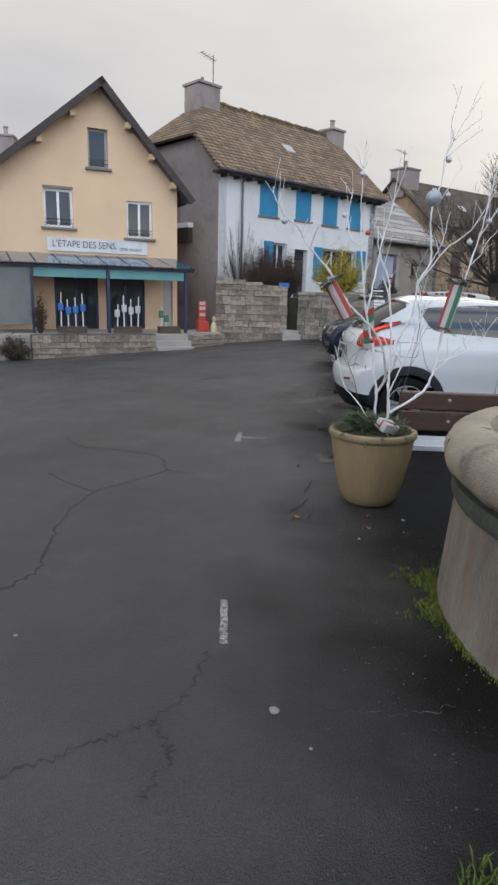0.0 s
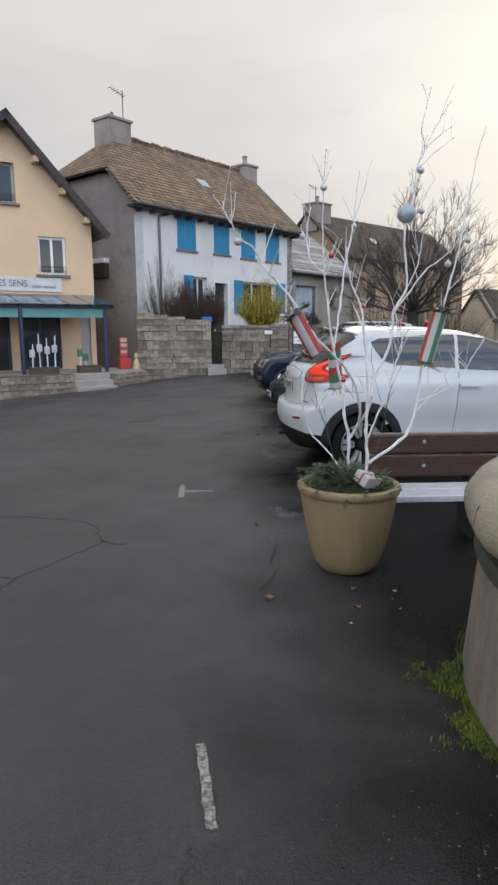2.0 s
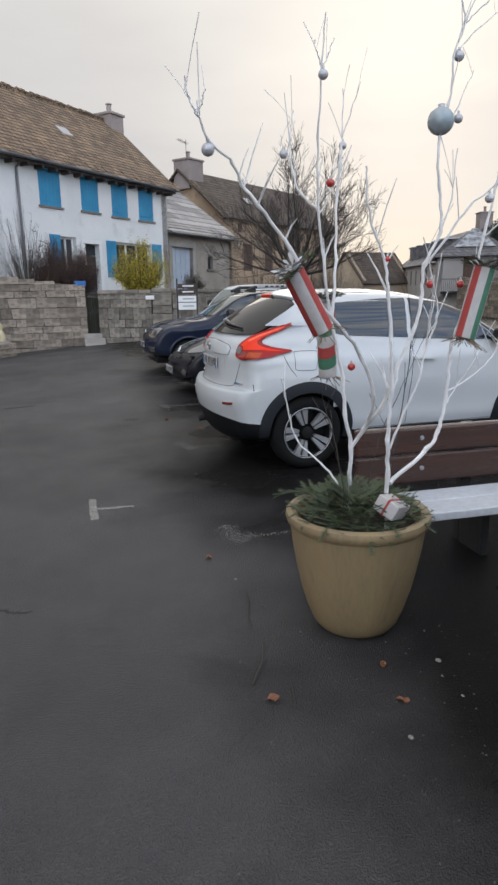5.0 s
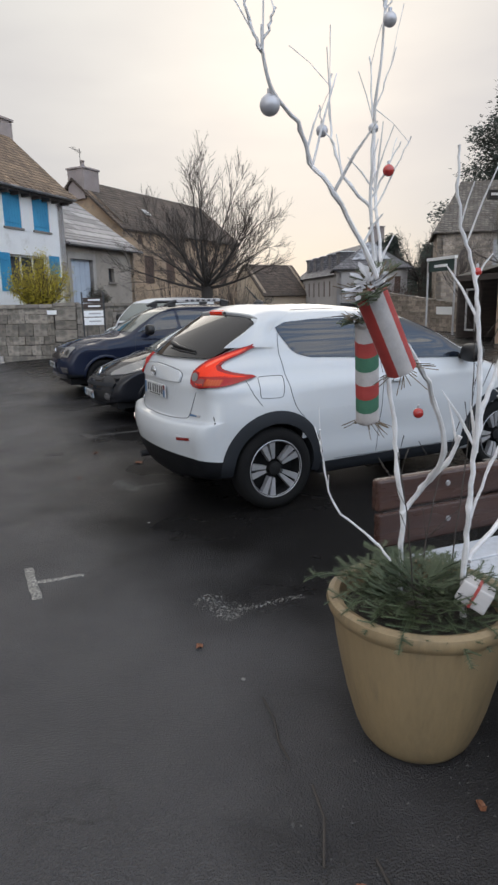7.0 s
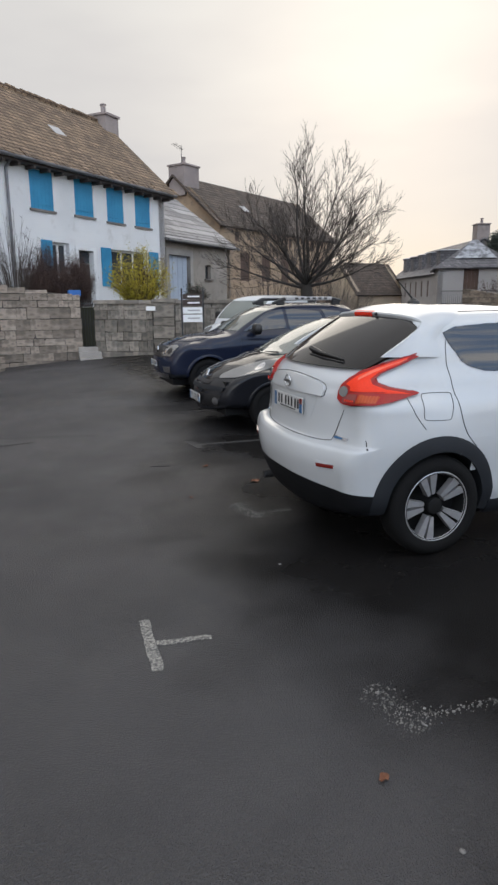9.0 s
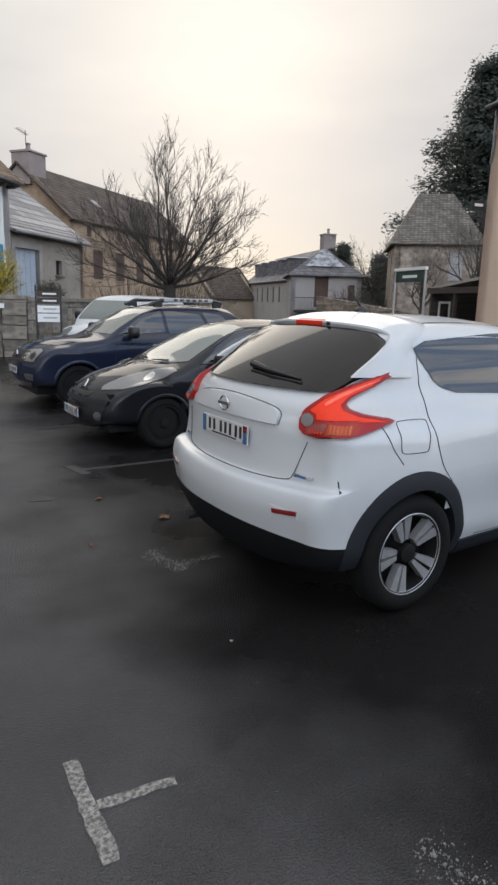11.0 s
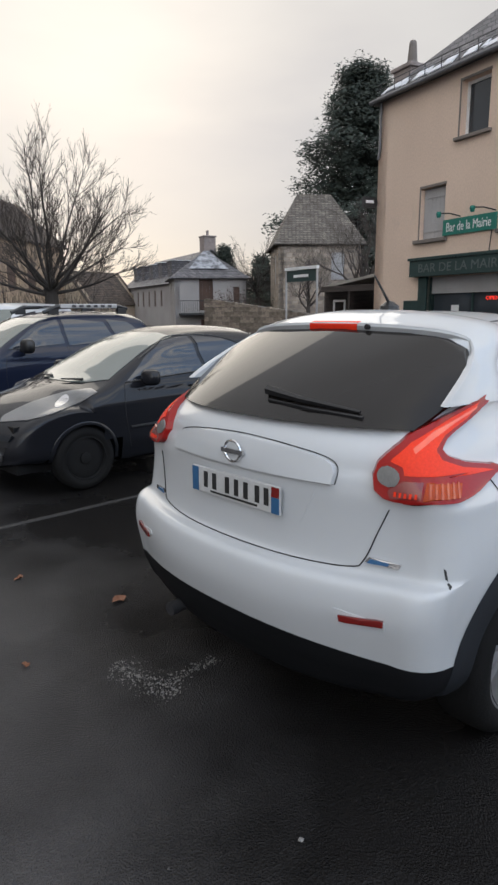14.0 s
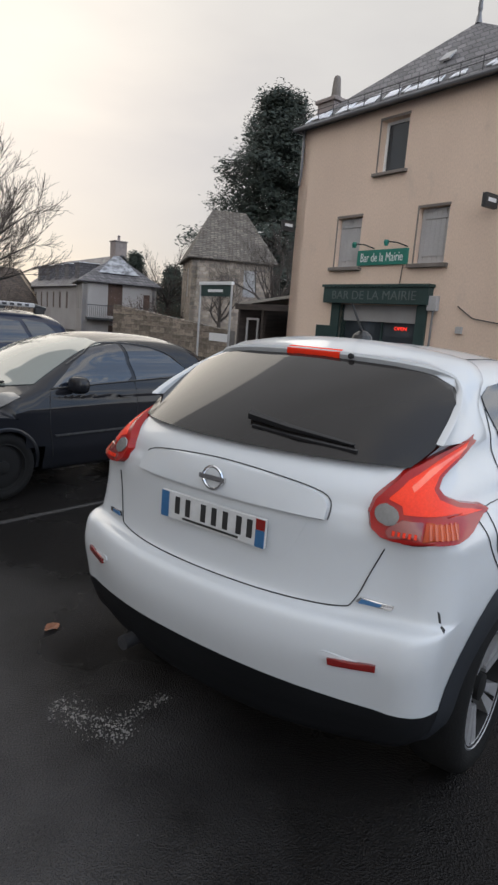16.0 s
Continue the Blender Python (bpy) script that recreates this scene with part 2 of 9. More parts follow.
OCHRE = surface("ochre_render", (0.42, 0.30, 0.20), (0.30, 0.22, 0.15), rough=0.95, scale=0.5, stain=(0.15, 0.12, 0.10), stain_at=(0.5, 0.75))
FAR_GREY = surface("far_grey_render", (0.40, 0.38, 0.37), (0.33, 0.31, 0.30), rough=0.95, scale=0.4)
FAR_CREAM = surface("far_cream_render", (0.50, 0.40, 0.29), (0.42, 0.34, 0.26), rough=0.95, scale=0.4)
LAUZE = coursed("brown_stone_tiles", (0.27, 0.19, 0.12), (0.18, 0.13, 0.09), 0.34, 0.17, (0.35, 0.3, 0.28), 0.22, bump=1.0, spread=0.35)
LAUZE_GREY = coursed("weathered_stone_tiles", (0.20, 0.18, 0.155), (0.13, 0.115, 0.10), 0.26, 0.13, (0.4, 0.36, 0.34), 0.2, bump=1.0, spread=0.5)
LAUZE_DARK = coursed("dark_stone_tiles", (0.115, 0.085, 0.065), (0.075, 0.06, 0.05), 0.4, 0.2, (0.4, 0.35, 0.32), 0.2, bump=1.0, spread=0.35)
SLATE = coursed("grey_slates", (0.15, 0.145, 0.155), (0.11, 0.105, 0.115), 0.3, 0.22, (0.45, 0.45, 0.45), 0.14, rough=0.6)
SLATE_PALE = coursed("pale_slates", (0.30, 0.29, 0.29), (0.22, 0.21, 0.21), 2.5, 0.33, (0.4, 0.4, 0.4), 0.12, rough=0.6, spread=0.05)
FAR_STONE = coursed("far_stone_masonry", (0.40, 0.34, 0.28), (0.29, 0.25, 0.215), 0.42, 0.26, (0.9, 0.85, 0.8), 0.12, spread=0.9)
THIN_SNOW = surface("thin_snow_on_slate", (0.42, 0.43, 0.46), (0.30, 0.31, 0.335), rough=0.8, scale=1.2, fine=9, stain=(0.12, 0.122, 0.13), stain_at=(0.42, 0.60), stain_scale=2.6, bump=0.3)
SNOW = surface("old_snow", (0.82, 0.83, 0.86), (0.72, 0.73, 0.77), rough=0.8, bump=0.3)
SHUTTER_BLUE = surface("blue_paint", (0.028, 0.26, 0.46), (0.022, 0.21, 0.39), rough=0.55, bump=0.1)
PALE_BLUE = surface("pale_blue_paint", (0.42, 0.48, 0.56), (0.37, 0.42, 0.5), rough=0.6)
GREY_PAINT = surface("pale_grey_paint", (0.42, 0.41, 0.41), (0.36, 0.35, 0.35), rough=0.6, bump=0.1)
WHITE_PAINT = surface("white_paint", (0.78, 0.78, 0.78), (0.72, 0.72, 0.72), rough=0.5, bump=0.05)
DARK_WOOD = surface("dark_wood", (0.06, 0.045, 0.04), (0.035, 0.028, 0.025), rough=0.7, stretch=(1, 1, 8), bump=0.3)
BROWN_SHUTTER = surface("brown_shutter_wood", (0.10, 0.06, 0.045), (0.07, 0.045, 0.035), rough=0.8)
PANE = glassy("window_glass", (0.035, 0.042, 0.05), 0.05)
STONE_SILL = surface("sill_stone", (0.22, 0.19, 0.17), (0.16, 0.14, 0.125), rough=0.9)
STONE_GREY = surface("wall_stone", (0.27, 0.235, 0.195), (0.17, 0.15, 0.13), rough=0.92, scale=2.5, bump=0.5, per_object=0.33, stain=(0.08, 0.08, 0.065), stain_at=(0.52, 0.78))
STONE_WARM = surface("warm_wall_stone", (0.31, 0.255, 0.205), (0.21, 0.175, 0.145), rough=0.92, scale=2.5, bump=0.5, per_object=0.36, stain=(0.10, 0.085, 0.065), stain_at=(0.52, 0.78))
MORTAR = surface("dark_mortar", (0.12, 0.105, 0.09), (0.075, 0.065, 0.06), rough=0.95, bump=0.5)
BLUE_STEEL = surface("dark_blue_steel", (0.025, 0.035, 0.085), (0.02, 0.028, 0.065), rough=0.45, bump=0.05)
TEAL_CLOTH = surface("pale_teal_canvas", (0.16, 0.36, 0.36), (0.13, 0.31, 0.31), rough=0.8)
GREEN_SIGN = surface("green_enamel", (0.02, 0.20, 0.15), (0.018, 0.17, 0.13), rough=0.35, bump=0.02)
GREEN_DARK = surface("dark_green_paint", (0.022, 0.05, 0.048), (0.016, 0.038, 0.036), rough=0.5)
ZINC = surface("zinc_gutter", (0.20, 0.20, 0.21), (0.15, 0.15, 0.16), rough=0.5, metal=0.6)
DARK_STEEL = surface("dark_steel", (0.03, 0.03, 0.032), (0.022, 0.022, 0.024), rough=0.5)
CONCRETE = surface("pale_concrete", (0.36, 0.33, 0.30), (0.27, 0.25, 0.23), rough=0.9, bump=0.4)


# ---- mesh helpers ----
def part(name, bm, material, parent=None, label="", smooth=False):
    """Links a bmesh as one mesh object, under a thing or a part."""
    me = bpy.data.meshes.new(name)
    bm.to_mesh(me)
    bm.free()
    me.materials.append(material)
    if smooth:
        me.polygons.foreach_set("use_smooth", [True] * len(me.polygons))
        me.set_sharp_from_angle(angle=radians(38))
    ob = new(name, me)
    ob.parent = parent
    if label:
        ob["label"] = label
    return ob


def thing(name, m, label, category, group="", kind=""):
    ob = new(name)
    ob.empty_display_size = 0.2
    ob.matrix_world = m
    return tagged(ob, label, category, group, kind)


def box(bm, x0, x1, y0, y1, z0, z1, bevel=0.0, m=None):
    vs = [bm.verts.new((x, y, z)) for x in (x0, x1) for y in (y0, y1) for z in (z0, z1)]
    fs = [bm.faces.new([vs[i] for i in q]) for q in ((0, 1, 3, 2), (4, 6, 7, 5), (0, 4, 5, 1), (2, 3, 7, 6), (0, 2, 6, 4), (1, 5, 7, 3))]
    if bevel:
        es = list({e for f in fs for e in f.edges})
        r = bmesh.ops.bevel(bm, geom=es, offset=bevel, segments=2, affect="EDGES", profile=0.5)
        vs = list({v for f in r["faces"] for v in f.verts} | {v for v in vs if v.is_valid})
    if m is not None:
        bmesh.ops.transform(bm, matrix=m, verts=vs)
    return vs


def boxes(*rows, bevel=0.0):
    bm = bmesh.new()
    for r in rows:
        box(bm, *r, bevel=bevel)
    return bm


def lathe(profile, n=32, bm=None, m=None, caps=True):
    """A turned body: rows of (radius, z)."""
    bm = bm or bmesh.new()
    rings = []
    for r, z in profile:
        rings.append([bm.verts.new((r * math.cos(2 * math.pi * i / n), r * math.sin(2 * math.pi * i / n), z)) for i in range(n)])
    for a, b in zip(rings, rings[1:]):
        for i in range(n):
            bm.faces.new((a[i], a[(i + 1) % n], b[(i + 1) % n], b[i]))
    if caps and profile[0][0] > 1e-4:
        bm.faces.new(rings[0][::-1])
    if caps and profile[-1][0] > 1e-4:
        bm.faces.new(rings[-1])
    bmesh.ops.remove_doubles(bm, verts=[v for r in rings for v in r], dist=1e-6)
    if m is not None:
        bmesh.ops.transform(bm, matrix=m, verts=[v for r in rings for v in r if v.is_valid])
    return bm


def tube(bm, pts, radii, n=6, cap=True):
    """A tapering round bar along points."""
    rings, side = [], None
    for i, q in enumerate(pts):
        q = Vector(q)
        a, b = Vector(pts[max(i - 1, 0)]), Vector(pts[min(i + 1, len(pts) - 1)])
        d = (b - a).normalized() if (b - a).length > 1e-9 else Vector((0, 0, 1))
        if side is None:
            side = d.orthogonal().normalized()
        side = (side - d * side.dot(d))
        side = side.normalized() if side.length > 1e-6 else d.orthogonal().normalized()
        up = d.cross(side)
        r = radii[i] if hasattr(radii, "__len__") else radii
        rings.append([bm.verts.new(q + (side * math.cos(2 * math.pi * k / n) + up * math.sin(2 * math.pi * k / n)) * r) for k in range(n)])
    for a, b in zip(rings, rings[1:]):
        for k in range(n):
            bm.faces.new((a[k], a[(k + 1) % n], b[(k + 1) % n], b[k]))
    if cap:
        bm.faces.new(rings[0][::-1])
        bm.faces.new(rings[-1])
    return bm


def slab(bm, pts, thick):
    """A flat plate from corner points, thickened downwards along its normal."""
    vs = [bm.verts.new(p) for p in pts]
    f = bm.faces.new(vs)
    f.normal_update()
    nrm = f.normal.copy() if f.normal.z > 0 or abs(f.normal.z) < 1e-3 else -f.normal
    low = [bm.verts.new(Vector(p) - nrm * thick) for p in pts]
    bm.faces.new(low[::-1])
    for i in range(len(vs)):
        j = (i + 1) % len(vs)
        bm.faces.new((vs[i], low[i], low[j], vs[j]))
    bmesh.ops.recalc_face_normals(bm, faces=bm.faces)
    return bm


def clip(poly, a, b, c):
    """Keeps the part of a polygon of (u, z) where a*u + b*z <= c."""
    out = []
    for i, p in enumerate(poly):
        q = poly[(i + 1) % len(poly)]
        dp, dq = a * p[0] + b * p[1] - c, a * q[0] + b * q[1] - c
        if dp <= 1e-9:
            out.append(p)
        if (dp < -1e-9 and dq > 1e-9) or (dp > 1e-9 and dq < -1e-9):
            s = dp / (dp - dq)
            out.append((p[0] + s * (q[0] - p[0]), p[1] + s * (q[1] - p[1])))
    return out


def wall_bm(u0, u1, z0, z1, openings=(), thick=0.4, cuts=(), bm=None, at=None):
    """A wall in the local x-z plane with real openings (u0, u1, z0, z1), front face at y = 0; cuts are roof lines (a, b, c)."""
    bm = bm or bmesh.new()
    us = sorted({u0, u1, *(v for o in openings for v in o[:2])})
    zs = sorted({z0, z1, *(v for o in openings for v in o[2:])})
    keep = {}

    def vert(u, z, y):
        k = (round(u, 4), round(z, 4), y)
        if k not in keep:
            keep[k] = bm.verts.new((u, y, z))
        return keep[k]

    edges = {}
    for ua, ub in zip(us, us[1:]):
        for za, zb in zip(zs, zs[1:]):
            cu, cz = (ua + ub) / 2, (za + zb) / 2
            if any(o[0] < cu < o[1] and o[2] < cz < o[3] for o in openings):
                continue
            poly = [(ua, za), (ub, za), (ub, zb), (ua, zb)]
            for c in cuts:
                poly = clip(poly, *c)
            poly = [p for i, p in enumerate(poly) if (abs(p[0] - poly[i - 1][0]) + abs(p[1] - poly[i - 1][1])) > 1e-5]
            if len(poly) < 3:
                continue
            bm.faces.new([vert(*p, 0.0) for p in poly])
            bm.faces.new([vert(*p, thick) for p in reversed(poly)])
            for i, p in enumerate(poly):
                q = poly[(i + 1) % len(poly)]
                k = (tuple(round(v, 4) for v in p), tuple(round(v, 4) for v in q))
                if (k[1], k[0]) in edges:
                    edges.pop((k[1], k[0]))
                else:
                    edges[k] = 1
    for p, q in edges:
        bm.faces.new((vert(*q, 0.0), vert(*p, 0.0), vert(*p, thick), vert(*q, thick)))
    if at is not None:
        bmesh.ops.transform(bm, matrix=at, verts=list(keep.values()))
    return bm


def window(parent, u0, u1, z0, z1, depth=0.14, frame_mat=None, leaves=2, bars=0, sill=True, y=0.0, sill_mat=None):
    """A casement window set back in its opening: frame, panes, sill."""
    frame_mat = frame_mat or WHITE_PAINT
    w = new("window")
    w.parent = parent
    bm, f = bmesh.new(), 0.085
    yy = y + depth
    for r in ((u0, u0 + f, z0, z1), (u1 - f, u1, z0, z1), (u0 + f, u1 - f, z0, z0 + f), (u0 + f, u1 - f, z1 - f, z1)):
        box(bm, r[0], r[1], yy, yy + 0.06, r[2], r[3])
    step = (u1 - u0 - 2 * f) / leaves
    for i in range(1, leaves):
        box(bm, u0 + f + i * step - 0.045, u0 + f + i * step + 0.045, yy - 0.012, yy + 0.06, z0 + f, z1 - f)
    for k in range(1, bars + 1):
        zz = z0 + (z1 - z0) * k / (bars + 1)
        box(bm, u0 + f, u1 - f, yy + 0.005, yy + 0.05, zz - 0.015, zz + 0.015)
    part("window_frame", bm, frame_mat, w)
    for i in range(leaves):
        part("pane", boxes((u0 + f + i * step + 0.01, u0 + f + (i + 1) * step - 0.01, yy + 0.025, yy + 0.035, z0 + f, z1 - f)), PANE, w)
    if sill:
        part("window_sill", boxes((u0 - 0.12, u1 + 0.12, y - 0.12, y + 0.06, z0 - 0.09, z0 - 0.003), bevel=0.01), sill_mat or STONE_SILL, w)
    return w


def shutter(parent, u0, u1, z0, z1, material, y=-0.05, planks=4):
    """A closed plank shutter with two ledges."""
    s = new("shutter")
    s.parent = parent
    n = planks
    for i in range(n):
        a, b = u0 + (u1 - u0) * i / n, u0 + (u1 - u0) * (i + 1) / n
        part("plank", boxes((a + 0.003, b - 0.003, y, y + 0.03, z0, z1)), material, s)
    h = z1 - z0
    for k in (0.16, 0.84):
        part("ledge", boxes((u0 + 0.03, u1 - 0.03, y - 0.02, y - 0.001, z0 + h * k - 0.04, z0 + h * k + 0.04)), material, s)
    return s


def writing(text, size, m, material, parent, name="lettering", thick=0.004, width=None):
    """Raised letters in the built-in font, as a mesh."""
    cu = bpy.data.curves.new(name, "FONT")
    cu.body, cu.size, cu.extrude, cu.align_x, cu.align_y, cu.resolution_u = text, size, thick, "CENTER", "CENTER", 3
    tmp = bpy.data.objects.new("tmp", cu)
    scene.collection.objects.link(tmp)
    deps = bpy.context.evaluated_depsgraph_get()
    deps.update()
    me = bpy.data.meshes.new_from_object(tmp.evaluated_get(deps))
    bpy.data.objects.remove(tmp)
    bpy.data.curves.remove(cu)
    if width:
        xs = [v.co.x for v in me.vertices]
        k = width / max(max(xs) - min(xs), 1e-6)
        for v in me.vertices:
            v.co.x *= k
    me.transform(m)
    me.materials.clear()
    me.materials.append(material)
    ob = new(name, me)
    ob.parent = parent
    return ob


# ---- the square's ground ----
def gz(x, y):
    """Height of the ground: level by the parked cars, falling gently towards the shop."""
    v = 0.0233 * (y - 12) - 0.069 * x
    fall = math.log1p(math.exp(v / 0.05)) * 0.05 if v < 1.5 else v
    return -min(fall, 1.2)


def make_ground():
    def steps(a, b, fine):
        s = [a + i * fine for i in range(int((b - a) / fine) + 1)]
        return [-1800, -600, -200, -90, -55] + s + [75, 110, 220, 600, 1800]
    xs, ys = steps(-40, 55, 1.0), steps(-40, 60, 1.0)
    bm = bmesh.new()
    rows = [[bm.verts.new((x, y, gz(max(-14, min(14, x)), max(-10, min(32, y))) if abs(x) < 100 and abs(y) < 100 else -0.3)) for x in xs] for y in ys]
    for a, b in zip(rows, rows[1:]):
        for i in range(len(xs) - 1):
            bm.faces.new((a[i], a[i + 1], b[i + 1], b[i]))
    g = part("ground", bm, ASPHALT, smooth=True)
    tagged(g, "dark wet old tarmac of a village square", "ground", kind="structure")


make_ground()


# ---- stone walls laid stone by stone ----
def stone_mesh(seed):
    rnd = random.Random(seed)
    bm = bmesh.new()
    vs = box(bm, -0.5, 0.5, -0.5, 0.5, -0.5, 0.5)
    for v in vs:
        v.co += Vector((rnd.uniform(-0.06, 0.06), 0, rnd.uniform(-0.06, 0.06)))
    front = [f for f in bm.faces if all(v.co.y < 0 for v in f.verts)]
    bmesh.ops.inset_region(bm, faces=front, thickness=0.09, depth=0.0)
    for v in bm.verts:
        if v.co.y < -0.4:
            inner = max(abs(v.co.x), abs(v.co.z)) < 0.43
            v.co.y = -0.5 - (rnd.uniform(0.10, 0.28) if inner else 0)
    me = bpy.data.meshes.new("stone")
    bm.to_mesh(me)
    bm.free()
    return me


STONE_MESHES = {}


def stone_set(material):
    if material.name not in STONE_MESHES:
        sets = [stone_mesh(i) for i in range(7)]
        for me in sets:
            me.materials.append(material)
        STONE_MESHES[material.name] = sets
    return STONE_MESHES[material.name]


def stone_wall(name, label, p, q, z0, z1, z1q=None, thick=0.45, course=0.26, length=0.42, material=None, seed=1, capped=False, groundfit=True):
    """A rubble wall from p to q: a mortar core and single stones on its face (to the right-hand side of p to q... its -y side)."""
    rnd = random.Random(seed)
    material = material or STONE_GREY
    z1q = z1 if z1q is None else z1q
    p, q = Vector(p), Vector(q)
    L = (q - p).length
    ang = math.degrees(math.atan2(q.y - p.y, q.x - p.x))
    w = thing(name, pose(p.x, p.y, 0, 0, 0, ang), label, "stone wall", kind="structure")
    bm = bmesh.new()
    vs = box(bm, 0, L, 0.03, thick, z0, 1)
    for v in vs:
        if v.co.z > 0.5:
            v.co.z = (z1 if v.co.x < 0.01 else z1q) - 0.03
    part("core", bm, MORTAR, w)
    meshes = stone_set(material)
    z = z0
    while z < max(z1, z1q) - 0.08:
        h = course * rnd.uniform(0.75, 1.25)
        x = 0.0
        while x < L - 0.06:
            l = min(length * rnd.uniform(0.55, 1.5), L - x)
            if L - x - l < 0.12:
                l = L - x
            top = z1 + (z1q - z1) * (x + l / 2) / L
            hh = min(h, top - z)
            if hh > 0.07:
                s = new("stone", rnd.choice(meshes))
                s.parent = w
                d = 0.16
                s.location = (x + l / 2, 0.03 + d / 2 - 0.05, z + hh / 2)
                s.scale = ((l - 0.018) * rnd.choice((1, -1)), d, (hh - 0.016))
                s.rotation_euler = (0, radians(rnd.uniform(-1.5, 1.5)), 0)
            x += l
        z += h
    if capped:
        x = 0.0
        while x < L - 0.05:
            l = min(rnd.uniform(0.5, 0.9), L - x)
            za = z1 + (z1q - z1) * (x + l / 2) / L
            part("coping", boxes((x + 0.006, x + l - 0.006, -0.07, thick + 0.04, za - 0.02, za + 0.10 + rnd.uniform(-0.01, 0.015)), bevel=0.012), material, w)
            x += l
    return w


def chimney(parent, u0, u1, v0, v1, z0, z1, material, pots=1, cap_mat=None):
    c = part("chimney", boxes((u0, u1, v0, v1, z0, z1), (u0 - 0.07, u1 + 0.07, v0 - 0.07, v1 + 0.07, z1 + 0.004, z1 + 0.12), bevel=0.015), material, parent)
    for i in range(pots):
        uu = u0 + (u1 - u0) * (i + 0.5) / pots
        bm = lathe([(0.17, 0), (0.13, 0.12), (0.12, 0.42), (0.16, 0.46), (0.16, 0.5), (0.0, 0.56)], 12, m=pose(uu, (v0 + v1) / 2, z1 + 0.12))
        part("chimney_pot", bm, cap_mat or material, c, smooth=True)
    return c


def aerial(parent, x, y, z, h=1.5):
    bm = bmesh.new()
    tube(bm, [(x, y, z), (x, y, z + h)], 0.022)
    tube(bm, [(x - 0.75, y, z + h - 0.05), (x + 0.15, y, z + h - 0.25)], 0.014)
    for k in range(6):
        a = -0.7 + k * 0.15
        zz = z + h - 0.05 - (a + 0.75) * 0.22
        tube(bm, [(x + a, y - 0.22, zz), (x + a, y + 0.22, zz)], 0.008)
    part("tv_aerial", bm, DARK_STEEL, parent)


def gutter(parent, u0, u1, v, z, name="gutter"):
    bm = bmesh.new()
    tube(bm, [(u0, v, z), (u1, v, z)], 0.07, 8)
    part(name, bm, ZINC, parent)


